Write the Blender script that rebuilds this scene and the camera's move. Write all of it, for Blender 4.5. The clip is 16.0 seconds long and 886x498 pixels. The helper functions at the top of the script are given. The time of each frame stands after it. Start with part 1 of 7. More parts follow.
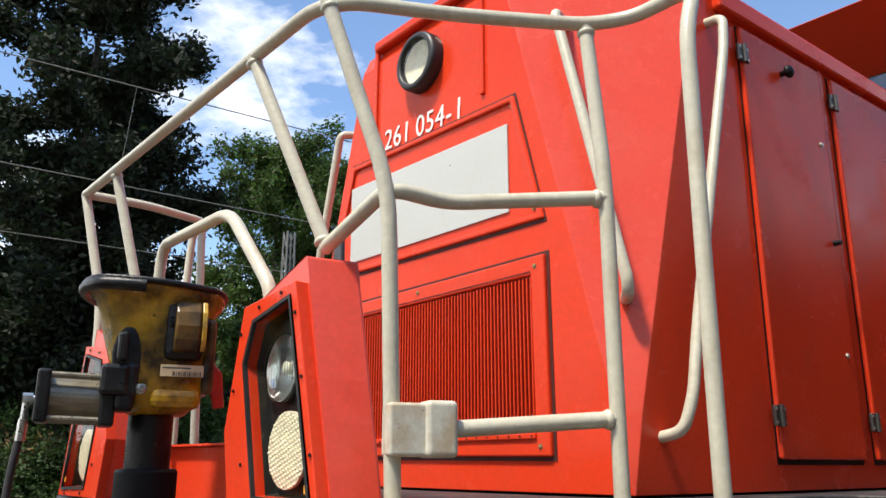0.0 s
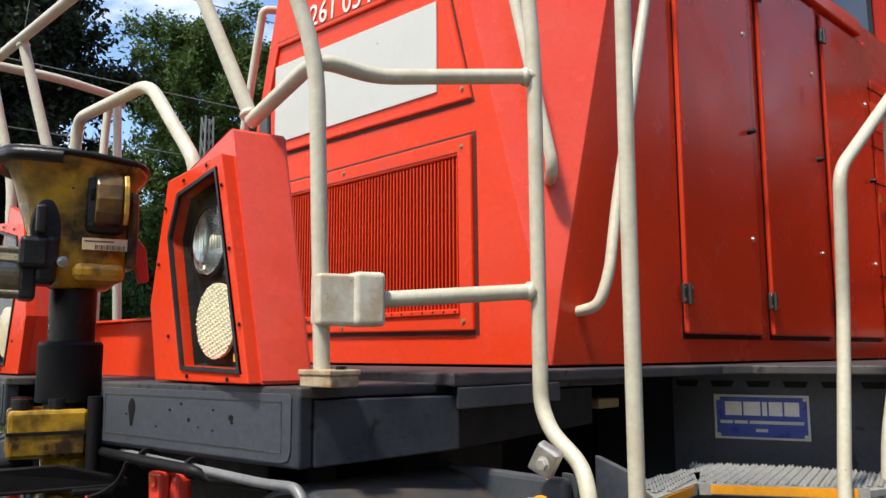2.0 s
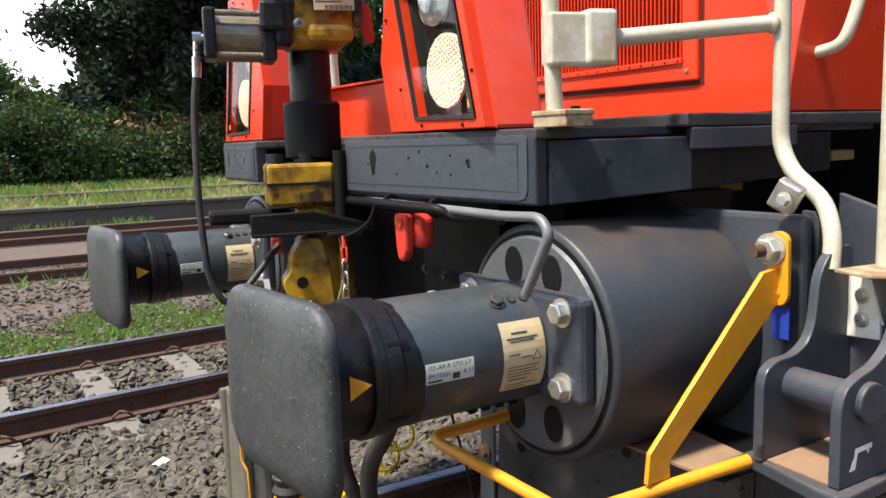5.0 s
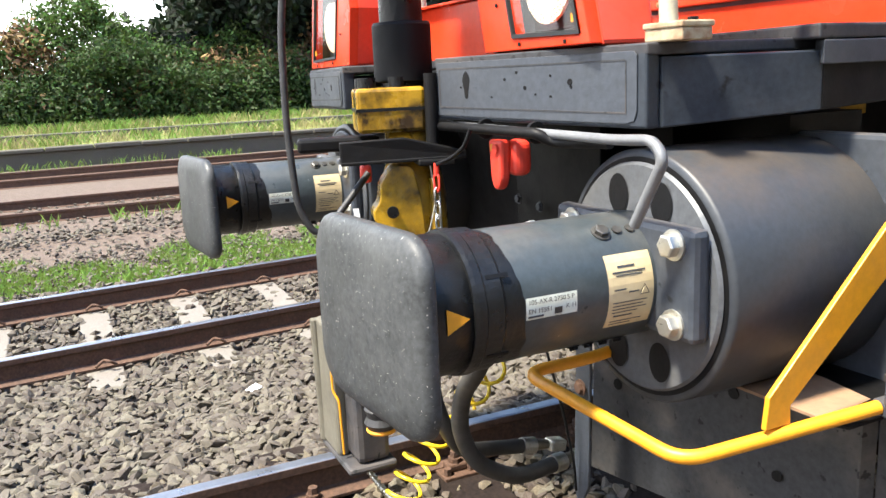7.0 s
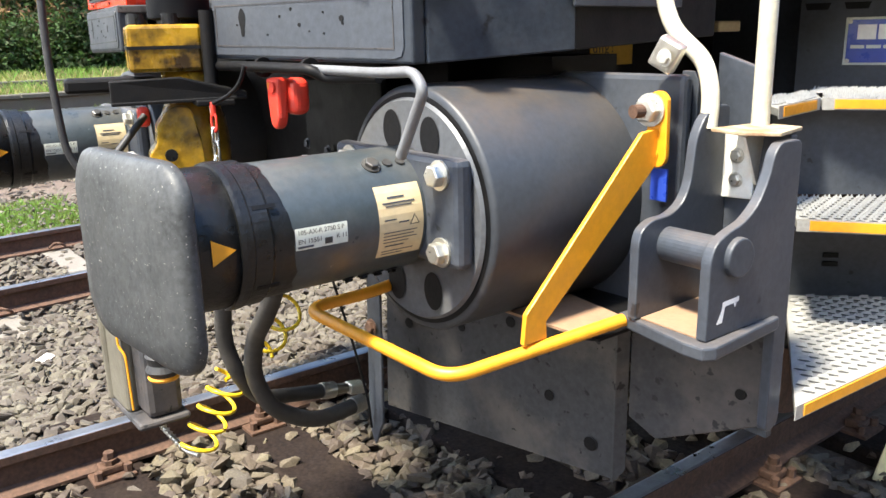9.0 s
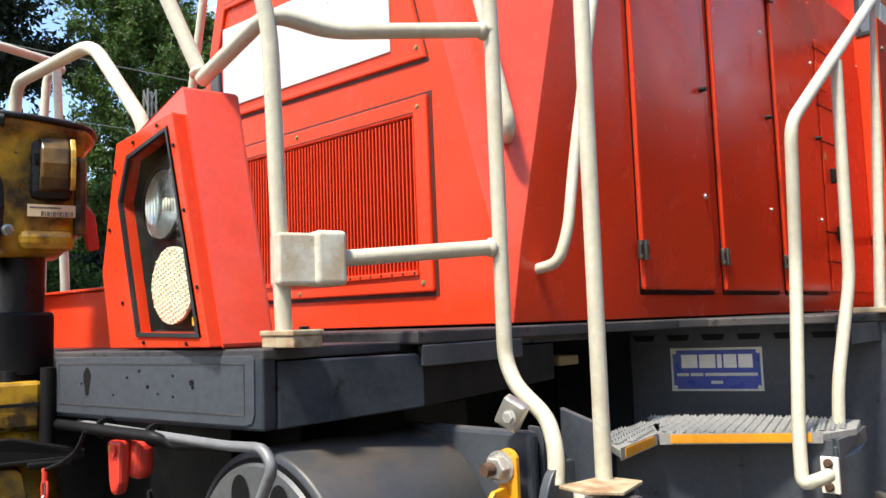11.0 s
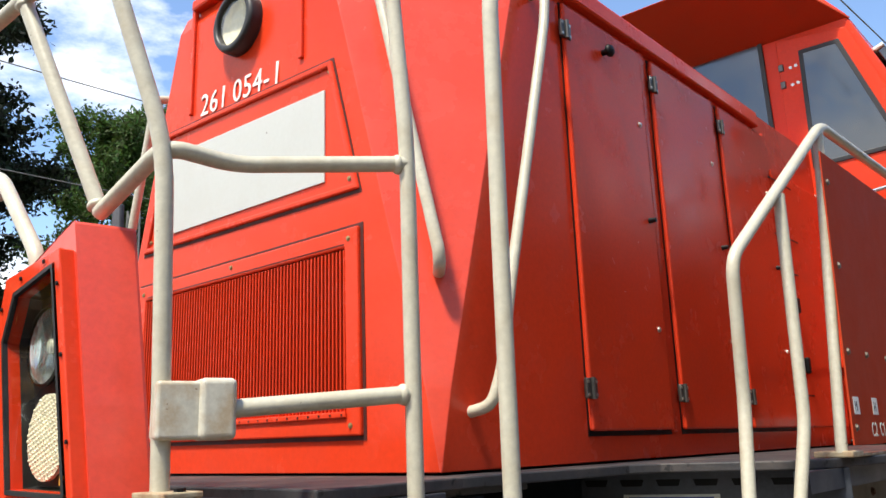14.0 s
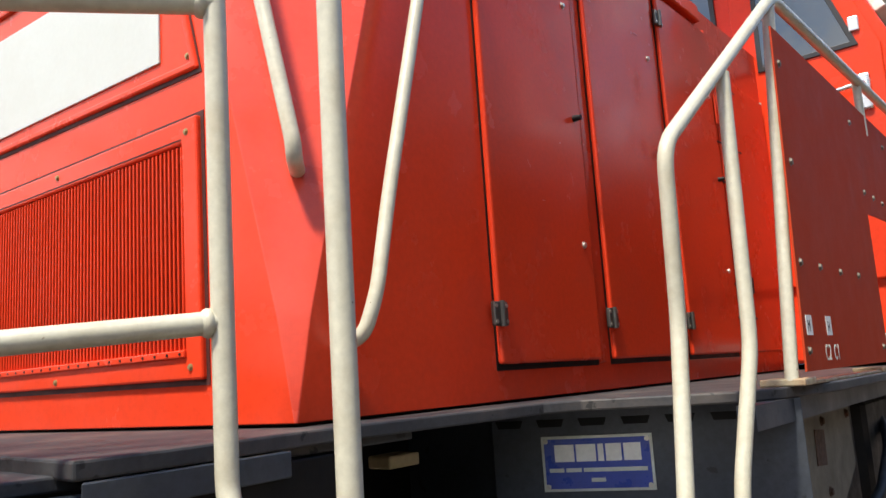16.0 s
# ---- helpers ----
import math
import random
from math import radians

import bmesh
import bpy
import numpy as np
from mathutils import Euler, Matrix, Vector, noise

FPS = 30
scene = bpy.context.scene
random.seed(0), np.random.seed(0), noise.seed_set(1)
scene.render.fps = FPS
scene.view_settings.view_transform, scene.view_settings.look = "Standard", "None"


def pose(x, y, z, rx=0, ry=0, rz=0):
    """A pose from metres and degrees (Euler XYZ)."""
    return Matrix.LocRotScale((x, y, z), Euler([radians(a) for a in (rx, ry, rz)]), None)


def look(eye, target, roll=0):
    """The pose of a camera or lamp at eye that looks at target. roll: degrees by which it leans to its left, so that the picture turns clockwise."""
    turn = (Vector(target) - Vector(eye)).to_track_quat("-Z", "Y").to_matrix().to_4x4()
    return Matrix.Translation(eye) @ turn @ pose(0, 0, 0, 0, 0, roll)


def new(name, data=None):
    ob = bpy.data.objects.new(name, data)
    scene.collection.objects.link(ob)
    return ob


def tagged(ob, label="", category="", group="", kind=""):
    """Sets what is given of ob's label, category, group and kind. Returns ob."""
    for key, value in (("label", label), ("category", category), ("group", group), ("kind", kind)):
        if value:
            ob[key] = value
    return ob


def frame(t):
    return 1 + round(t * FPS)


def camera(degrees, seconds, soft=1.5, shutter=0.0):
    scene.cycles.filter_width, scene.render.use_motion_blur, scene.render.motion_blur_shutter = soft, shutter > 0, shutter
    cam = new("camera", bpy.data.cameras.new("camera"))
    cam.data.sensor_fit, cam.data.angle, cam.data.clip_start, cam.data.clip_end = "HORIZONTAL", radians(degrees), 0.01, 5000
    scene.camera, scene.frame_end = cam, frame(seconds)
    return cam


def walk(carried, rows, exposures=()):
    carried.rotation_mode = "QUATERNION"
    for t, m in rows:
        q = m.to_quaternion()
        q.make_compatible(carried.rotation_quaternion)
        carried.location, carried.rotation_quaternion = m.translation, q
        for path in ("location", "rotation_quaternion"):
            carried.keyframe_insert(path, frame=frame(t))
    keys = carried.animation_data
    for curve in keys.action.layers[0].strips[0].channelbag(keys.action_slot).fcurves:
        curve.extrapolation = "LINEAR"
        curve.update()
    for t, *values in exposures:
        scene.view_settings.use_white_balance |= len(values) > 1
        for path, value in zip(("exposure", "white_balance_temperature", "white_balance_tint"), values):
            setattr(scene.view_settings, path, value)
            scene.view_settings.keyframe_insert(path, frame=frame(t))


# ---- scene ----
cam = camera(57.0, 16.0)
PATH = [
    (0, (2.364, 0.301, 1.679), (0.854, 1.508, 2.192), 0.1),
    (0.5, (2.359, 0.281, 1.677), (0.875, 1.545, 2.126), -1.1),
    (1, (2.339, 0.28, 1.668), (0.864, 1.582, 2.028), -0.9),
    (1.5, (2.349, 0.28, 1.658), (0.9, 1.622, 1.976), -0.6),
    (2, (2.369, 0.282, 1.639), (0.944, 1.663, 1.89), -0.2),
    (2.5, (2.374, 0.288, 1.629), (0.974, 1.702, 1.833), 0.0),
    (3, (2.374, 0.288, 1.624), (1.004, 1.735, 1.793), 0.4),
    (3.5, (2.38, 0.275, 1.609), (1.005, 1.723, 1.725), 0.2),
    (4, (2.372, 0.257, 1.575), (0.965, 1.679, 1.566), -0.2),
    (4.5, (2.342, 0.219, 1.557), (0.766, 1.441, 1.402), -0.6),
    (5, (2.33, 0.19, 1.543), (0.627, 1.207, 1.285), -1.8),
    (5.2, (2.321, 0.189, 1.538), (0.594, 1.152, 1.24), -2.4),
    (7.3, (2.226, 0.207, 1.514), (0.446, 1.016, 1.093), -2.2),
    (7.5, (2.225, 0.207, 1.507), (0.45, 1.022, 1.074), -1.5),
    (8, (2.241, 0.23, 1.478), (0.537, 1.137, 0.955), -1.6),
    (8.5, (2.29, 0.25, 1.462), (0.67, 1.299, 0.937), -1.5),
    (9, (2.316, 0.272, 1.46), (0.777, 1.445, 0.951), -1.3),
    (9.5, (2.34, 0.313, 1.509), (0.93, 1.671, 1.101), -1.9),
    (10, (2.33, 0.319, 1.559), (0.993, 1.794, 1.373), -1.7),
    (10.2, (2.326, 0.312, 1.568), (0.989, 1.795, 1.462), -1.8),
    (12.3, (2.364, 0.267, 1.658), (1.036, 1.699, 2.088), -1.0),
    (12.5, (2.36, 0.271, 1.659), (1.036, 1.705, 2.095), -1.0),
    (13, (2.362, 0.27, 1.672), (1.048, 1.704, 2.139), -1.3),
    (13.5, (2.372, 0.322, 1.67), (1.067, 1.758, 2.156), -1.9),
    (14, (2.383, 0.486, 1.671), (1.099, 1.946, 2.138), -1.9),
    (14.5, (2.413, 0.638, 1.677), (1.189, 2.16, 2.108), -1.3),
    (15, (2.358, 0.752, 1.677), (1.178, 2.323, 2.053), -1.8),
    (15.5, (2.249, 0.852, 1.695), (1.059, 2.411, 2.084), -3.2),
    (16, (2.196, 0.994, 1.674), (0.984, 2.554, 1.985), -3.7),
]
walk(cam, [(t, look(eye, target, roll)) for t, eye, target, roll in PATH],
     exposures=[(0, 0.86), (3.5, 0.90), (4.0, 0.95), (4.5, 1.15), (5.0, 1.30), (6.2, 1.78), (7.3, 2.22), (9.0, 2.20), (9.7, 2.12), (10.2, 1.86), (11.2, 1.24), (12.3, 0.74), (13.0, 0.98), (14.0, 1.03), (15.0, 1.04), (16.0, 1.14)])

# ---- light ----
SUN_EL, SUN_AZ = radians(64), radians(174)   # azimuth measured clockwise from +y
world = bpy.data.worlds.new("sky")
scene.world = world
world.use_nodes = True
wn, wl = world.node_tree.nodes, world.node_tree.links
wn.clear()
w_out = wn.new("ShaderNodeOutputWorld")
w_bg = wn.new("ShaderNodeBackground")
w_sky = wn.new("ShaderNodeTexSky")
w_sky.sky_type, w_sky.sun_disc = "NISHITA", False
w_sky.sun_elevation, w_sky.sun_rotation = SUN_EL, SUN_AZ
w_sky.air_density, w_sky.dust_density, w_sky.ozone_density = 1.0, 0.25, 3.0
w_geo = wn.new("ShaderNodeTexCoord")
w_map = wn.new("ShaderNodeMapping")
w_map.inputs["Scale"].default_value = (1.6, 1.6, 3.6)
w_map.inputs["Location"].default_value = (0.35, 0.1, 0.12)
w_noise = wn.new("ShaderNodeTexNoise")
w_noise.inputs["Scale"].default_value = 1.7
w_noise.inputs["Detail"].default_value = 9
w_noise.inputs["Roughness"].default_value = 0.58
w_sep = wn.new("ShaderNodeSeparateXYZ")
w_low = wn.new("ShaderNodeMath")            # more cloud low down, more blue high up
w_low.operation, w_low.inputs[1].default_value, w_low.inputs[2].default_value = "MULTIPLY_ADD", -0.42, 0.165
w_sum = wn.new("ShaderNodeMath")
w_sum.operation = "ADD"
w_ramp = wn.new("ShaderNodeValToRGB")
w_ramp.color_ramp.elements[0].position, w_ramp.color_ramp.elements[1].position = 0.475, 0.605
w_tone = wn.new("ShaderNodeTexNoise")
w_tone.inputs["Scale"].default_value, w_tone.inputs["Detail"].default_value = 4.5, 6
w_white = wn.new("ShaderNodeMixRGB")
w_white.inputs["Color1"].default_value = (3.9, 4.1, 4.5, 1)
w_white.inputs["Color2"].default_value = (9.2, 9.1, 8.9, 1)
w_mix = wn.new("ShaderNodeMixRGB")
wl.new(w_geo.outputs["Generated"], w_sep.inputs[0])
w_south = wn.new("ShaderNodeMath")          # heavier cloud towards the sun
w_south.operation, w_south.inputs[1].default_value = "MULTIPLY_ADD", 0.22
wl.new(w_sep.outputs["Y"], w_south.inputs[0])
wl.new(w_sep.outputs["Z"], w_south.inputs[2])
wl.new(w_south.outputs[0], w_low.inputs[0])
wl.new(w_noise.outputs["Fac"], w_sum.inputs[0])
wl.new(w_low.outputs[0], w_sum.inputs[1])
wl.new(w_map.outputs["Vector"], w_tone.inputs["Vector"])
wl.new(w_tone.outputs["Fac"], w_white.inputs["Fac"])
wl.new(w_white.outputs["Color"], w_mix.inputs["Color2"])
wl.new(w_geo.outputs["Generated"], w_map.inputs["Vector"])
wl.new(w_map.outputs["Vector"], w_noise.inputs["Vector"])
wl.new(w_sum.outputs[0], w_ramp.inputs["Fac"])
wl.new(w_ramp.outputs["Color"], w_mix.inputs["Fac"])
wl.new(w_sky.outputs["Color"], w_mix.inputs["Color1"])
wl.new(w_mix.outputs["Color"], w_bg.inputs["Color"])
w_bg.inputs["Strength"].default_value = 0.135
wl.new(w_bg.outputs["Background"], w_out.inputs["Surface"])
sun = new("sun", bpy.data.lights.new("sun", "SUN"))
sun.data.energy, sun.data.angle, sun.data.color = 3.7, radians(7), (1.0, 0.93, 0.79)
to_sun = Vector((math.sin(SUN_AZ) * math.cos(SUN_EL), math.cos(SUN_AZ) * math.cos(SUN_EL), math.sin(SUN_EL)))
sun.matrix_world = look(to_sun * 50, (0, 0, 0))


# ---- materials ----
def material(name, base, rough=0.5, metal=0.0, dirt=None, dirt_amount=0.3, dirt_scale=6.0, grain=0.04, grain_scale=60.0,
             bump=0.05, bump_scale=120.0, coat=0.0, vary=0.0, island=False, speck=None, speck_scale=40.0, speck_cut=0.7, spec=0.5, dirt_lo=0.48, dirt_hi=0.75, dust=None, dust_amount=0.6):
    m = bpy.data.materials.new(name)
    m.use_nodes = True
    n, l = m.node_tree.nodes, m.node_tree.links
    b = n["Principled BSDF"]
    b.inputs["Metallic"].default_value = metal
    b.inputs["Coat Weight"].default_value = coat
    b.inputs["Coat Roughness"].default_value = 0.08
    b.inputs["Specular IOR Level"].default_value = spec
    co = n.new("ShaderNodeNewGeometry").outputs["Position"]

    def noise_of(scale, detail=5.0, rough_=0.6):
        t = n.new("ShaderNodeTexNoise")
        t.inputs["Scale"].default_value, t.inputs["Detail"].default_value, t.inputs["Roughness"].default_value = scale, detail, rough_
        l.new(co, t.inputs["Vector"])
        return t.outputs["Fac"]

    def mixed(kind, fac, c1, c2):
        x = n.new("ShaderNodeMixRGB")
        x.blend_type = kind
        for sock, v in (("Fac", fac), ("Color1", c1), ("Color2", c2)):
            if isinstance(v, (int, float)):
                x.inputs[sock].default_value = v
            elif isinstance(v, tuple):
                x.inputs[sock].default_value = (*v, 1)
            else:
                l.new(v, x.inputs[sock])
        return x.outputs["Color"]

    def span(v, lo, hi, a=0.0, c=1.0):
        x = n.new("ShaderNodeMapRange")
        for k, val in zip(("From Min", "From Max", "To Min", "To Max"), (lo, hi, a, c)):
            x.inputs[k].default_value = val
        l.new(v, x.inputs["Value"])
        return x.outputs["Result"]

    fine = noise_of(grain_scale)
    col = mixed("MIX", span(fine, 0.3, 0.7), tuple(c * (1 - grain * 2) for c in base), tuple(min(1, c * (1 + grain * 2)) for c in base))
    if vary:
        if island:
            r = n.new("ShaderNodeNewGeometry").outputs["Random Per Island"]
        else:
            r = n.new("ShaderNodeObjectInfo").outputs["Random"]
        h = n.new("ShaderNodeHueSaturation")
        l.new(span(r, 0, 1, 1 - vary, 1 + vary), h.inputs["Value"])
        l.new(span(r, 0, 1, 0.5 - vary * 0.06, 0.5 + vary * 0.06), h.inputs["Hue"])
        l.new(col, h.inputs["Color"])
        col = h.outputs["Color"]
    if dirt:
        big = noise_of(dirt_scale, 8.0, 0.65)
        col = mixed("MIX", span(big, dirt_lo, dirt_hi, 0, dirt_amount), col, dirt)
    if dust:                                     # dust settled on upward faces
        up = n.new("ShaderNodeSeparateXYZ")
        l.new(n.new("ShaderNodeNewGeometry").outputs["Normal"], up.inputs[0])
        lie = n.new("ShaderNodeMath")
        lie.operation = "MULTIPLY"
        l.new(span(up.outputs["Z"], 0.45, 0.97), lie.inputs[0])
        l.new(span(noise_of(7.0, 9.0, 0.7), 0.34, 0.66, 0, dust_amount), lie.inputs[1])
        col = mixed("MIX", lie.outputs[0], col, dust)
    if speck:
        sp = noise_of(speck_scale, 3.0, 0.5)
        col = mixed("MIX", span(sp, speck_cut, speck_cut + 0.04), col, speck)
    l.new(col, b.inputs["Base Color"])
    l.new(span(noise_of(dirt_scale * 1.7), 0.3, 0.7, max(0.02, rough - 0.08), min(1, rough + 0.12)), b.inputs["Roughness"])
    if bump:
        bp = n.new("ShaderNodeBump")
        bp.inputs["Strength"].default_value, bp.inputs["Distance"].default_value = bump, 0.01
        l.new(noise_of(bump_scale), bp.inputs["Height"])
        l.new(bp.outputs["Normal"], b.inputs["Normal"])
    return m


# Paler red: the sky's sheen on the nose chamfers is put into the paint.
RED_CHEEK = material("sky_sheen_red_paint", (0.63, 0.058, 0.030), 0.24, dirt=(0.60, 0.085, 0.055), dirt_amount=0.5, dirt_scale=2.5, grain=0.03, bump=0.02, bump_scale=7.0, coat=0.1, spec=0.3)
RED = material("red_paint", (0.66, 0.046, 0.014), 0.20, dirt=(0.52, 0.055, 0.032), dirt_amount=0.4, dirt_scale=3.0, grain=0.03, bump=0.025, bump_scale=7.0, coat=0.0, spec=0.17)
RED_PINKISH = material("pinkish_red_paint", (0.62, 0.055, 0.028), 0.34, dirt=(0.56, 0.09, 0.06), dirt_amount=0.4, dirt_scale=4.0, bump=0.02, bump_scale=9.0, coat=0.1)
RED_PANEL = material("dull_red_board", (0.38, 0.044, 0.016), 0.62, dirt=(0.31, 0.045, 0.020), dirt_amount=0.5, dirt_scale=5.0, grain=0.06, grain_scale=300, bump=0.02, bump_scale=9.0, spec=0.03)
# Near-black red: the shade between the grille slats is put into this colour.
GRILLE_SHADE = material("grille_shade_backing", (0.018, 0.004, 0.003), 0.7, dirt=(0.03, 0.010, 0.008), dirt_amount=0.4, dirt_scale=9.0)
# Dark joint colour, which also paints the shadow along the panel's lower edge.
JOINT = material("dark_joint_and_shade", (0.060, 0.008, 0.005), 0.7, dirt=(0.02, 0.008, 0.006), dirt_amount=0.6, dirt_scale=9)
RED_SIGNAL = material("signal_red_cast_paint", (0.70, 0.045, 0.025), 0.35, dirt=(0.15, 0.05, 0.04), dirt_amount=0.4, dirt_scale=30)
GREY = material("anthracite_paint", (0.040, 0.047, 0.059), 0.42, dust=(0.15, 0.12, 0.095), dust_amount=0.5, dirt=(0.088, 0.090, 0.094), dirt_amount=0.45, dirt_scale=4.0, grain=0.10, speck=(0.014, 0.015, 0.018), speck_scale=20, speck_cut=0.69, bump=0.06)
# Dusted anthracite lightened so the colour carries sunlight on the drum cover.
GREY_COVER = material("dusted_anthracite_sunlit", (0.075, 0.080, 0.088), 0.45, dirt=(0.14, 0.13, 0.115), dirt_amount=0.5, dirt_scale=5.0, grain=0.10, bump=0.05)
GREY_DIRTY = material("dust_covered_anthracite", (0.030, 0.030, 0.033), 0.6, dirt=(0.13, 0.105, 0.088), dirt_amount=0.7, dirt_scale=3.2, grain=0.12, speck=(0.010, 0.010, 0.010), speck_scale=30, speck_cut=0.62, bump=0.08)
GREY_DEEP = material("deep_anthracite", (0.022, 0.028, 0.037), 0.38, dirt=(0.060, 0.066, 0.078), dirt_amount=0.5, dirt_scale=5.0, grain=0.12, speck=(0.008, 0.008, 0.010), speck_scale=16, speck_cut=0.66, bump=0.06, spec=0.35)
GREY_GUARD = material("grimy_guard_plate", (0.038, 0.039, 0.041), 0.5, dirt=(0.155, 0.130, 0.104), dirt_amount=0.75, dirt_scale=3.0, grain=0.12, speck=(0.006, 0.006, 0.006), speck_scale=34, speck_cut=0.66, bump=0.08, spec=0.35)
GREY_DRUM = material("brown_dusted_anthracite", (0.030, 0.034, 0.040), 0.42, dust=(0.095, 0.066, 0.042), dust_amount=0.75, dirt=(0.058, 0.054, 0.050), dirt_amount=0.75, dirt_scale=2.6, grain=0.08, bump=0.04)
BARREL = material("slate_blue_grey_paint", dust=(0.14, 0.115, 0.085), dust_amount=0.35, base=(0.034, 0.044, 0.050), rough=0.34, dirt=(0.085, 0.088, 0.086), dirt_amount=0.5, dirt_scale=7.0, grain=0.08, speck=(0.3, 0.34, 0.36), speck_scale=34, speck_cut=0.76, bump=0.05)
BLACK_GREASE = material("greasy_black_steel", (0.007, 0.0075, 0.008), 0.32, spec=0.35, dirt=(0.018, 0.018, 0.019), dirt_amount=0.6, dirt_scale=11, grain=0.15, bump=0.25, bump_scale=60)
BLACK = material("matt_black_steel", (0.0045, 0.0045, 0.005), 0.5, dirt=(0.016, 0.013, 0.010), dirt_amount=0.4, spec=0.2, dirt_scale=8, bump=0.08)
RUBBER = material("black_rubber", (0.018, 0.018, 0.019), 0.55, dirt=(0.06, 0.055, 0.05), dirt_amount=0.4, dirt_scale=20)
HEAD = material("scuffed_buffer_plastic", (0.045, 0.048, 0.049), 0.45, dirt=(0.095, 0.098, 0.098), dirt_amount=0.7, dirt_scale=5, grain=0.2, grain_scale=90, speck=(0.42, 0.41, 0.36), speck_scale=190, speck_cut=0.69, bump=0.10, bump_scale=50, spec=0.35)
CREAM = material("cream_pipe_paint", (0.50, 0.475, 0.37), 0.36, dirt=(0.38, 0.31, 0.20), dirt_amount=0.6, dirt_scale=11, grain=0.05, speck=(0.13, 0.08, 0.045), speck_scale=48, speck_cut=0.735, bump=0.05, coat=0.2)
CREAM_BOX = material("stained_cream_casting", (0.55, 0.53, 0.44), 0.45, dirt=(0.38, 0.25, 0.12), dirt_amount=0.65, dirt_lo=0.44, dirt_hi=0.66, dirt_scale=14, grain=0.06, speck=(0.15, 0.07, 0.03), speck_scale=55, speck_cut=0.74)
WHITE_BRACKET = material("white_bracket_paint", (0.74, 0.72, 0.64), 0.42, dirt=(0.5, 0.33, 0.16), dirt_amount=0.4, dirt_scale=20)
YELLOW = material("traffic_yellow_paint", (0.74, 0.305, 0.012), 0.42, dirt=(0.45, 0.2, 0.03), dirt_amount=0.35, dirt_scale=11, speck=(0.12, 0.05, 0.01), speck_scale=46, speck_cut=0.74)
OCHRE = material("grimy_ochre_casting", (0.44, 0.250, 0.016), 0.27, dirt=(0.032, 0.018, 0.007), dirt_amount=1.0, dirt_scale=6.5, grain=0.16, grain_scale=14, bump=0.12, bump_scale=35, dirt_lo=0.42, dirt_hi=0.62, speck=(0.012, 0.010, 0.008), speck_scale=28, speck_cut=0.69)
GALV = material("galvanised_steel", (0.36, 0.355, 0.33), 0.45, metal=0.35, dirt=(0.32, 0.31, 0.29), dirt_amount=0.5, dirt_scale=30, grain=0.1)
RUSTY_CREAM = material("rust_streaked_cream", (0.40, 0.33, 0.21), 0.55, dirt=(0.22, 0.10, 0.04), dirt_amount=0.8, dirt_scale=22, dirt_lo=0.42, dirt_hi=0.62)
GALV_ROD = material("weathered_galvanised_rod", (0.17, 0.175, 0.18), 0.5, metal=0.25, dirt=(0.06, 0.055, 0.05), dirt_amount=0.6, dirt_scale=14)
BOLT = material("zinc_plated_bolt", (0.62, 0.60, 0.53), 0.34, metal=0.85, dirt=(0.25, 0.2, 0.13), dirt_amount=0.5, dirt_scale=60)
BRASS = material("yellow_chromated_screw", (0.30, 0.22, 0.10), 0.5, metal=0.6)
HINGE = material("dull_stainless_hinge", (0.13, 0.125, 0.115), 0.38, metal=0.8, dirt=(0.08, 0.06, 0.05), dirt_amount=0.6, dirt_scale=50)
DULL_RIVET = material("dull_rivet", (0.16, 0.13, 0.10), 0.6, metal=0.3)
CHROME = material("lamp_reflector_chrome", (0.88, 0.89, 0.90), 0.14, metal=0.9, bump=0, grain=0.02)
STEEL = material("polished_steel", (0.62, 0.62, 0.60), 0.25, metal=1.0)
CYL = material("bronze_grey_cylinder", (0.26, 0.23, 0.17), 0.32, metal=0.6, dirt=(0.06, 0.05, 0.04), dirt_amount=0.6, dirt_scale=14)
RUST = material("rusty_rail_steel", (0.085, 0.045, 0.028), 0.8, dirt=(0.045, 0.026, 0.018), dirt_amount=0.7, dirt_scale=9, grain=0.2, bump=0.15)
RUST_LIGHT = material("rusty_clip_steel", (0.080, 0.041, 0.024), 0.85, dirt=(0.07, 0.038, 0.026), dirt_amount=0.6, dirt_scale=20, grain=0.2, bump=0.2)
RAILTOP = material("worn_rail_head", (0.34, 0.35, 0.37), 0.30, metal=0.85, dirt=(0.16, 0.13, 0.11), dirt_amount=0.5, dirt_scale=4)
TIMBER = material("tarred_timber", (0.015, 0.010, 0.008), 0.85, spec=0.15, dirt=(0.030, 0.021, 0.015), dirt_amount=0.7, dirt_scale=6, grain=0.3, bump=0.4, bump_scale=30)
CONCRETE = material("weathered_concrete", (0.165, 0.150, 0.128), 0.85, dirt=(0.15, 0.12, 0.095), dirt_amount=0.7, dirt_scale=5, grain=0.1, bump=0.2)
CONCRETE_DARK = material("mossy_dark_concrete", (0.075, 0.068, 0.055), 0.9, dirt=(0.07, 0.075, 0.04), dirt_amount=0.7, dirt_scale=3, grain=0.15, bump=0.3)
HOSE = material("dusty_grey_rubber", (0.040, 0.037, 0.033), 0.6, dirt=(0.085, 0.076, 0.064), dirt_amount=0.6, dirt_scale=12)
STONE = material("ballast_stone", (0.092, 0.078, 0.060), 0.85, dirt=(0.068, 0.052, 0.038), dirt_amount=0.7, dirt_scale=7, grain=0.15, grain_scale=130, vary=0.36, island=True, bump=0.2)
STONE_ONE = material("single_ballast_stone", (0.092, 0.078, 0.060), 0.85, dirt=(0.068, 0.052, 0.038), dirt_amount=0.7, dirt_scale=7, grain=0.15, grain_scale=130, vary=0.36, bump=0.2)
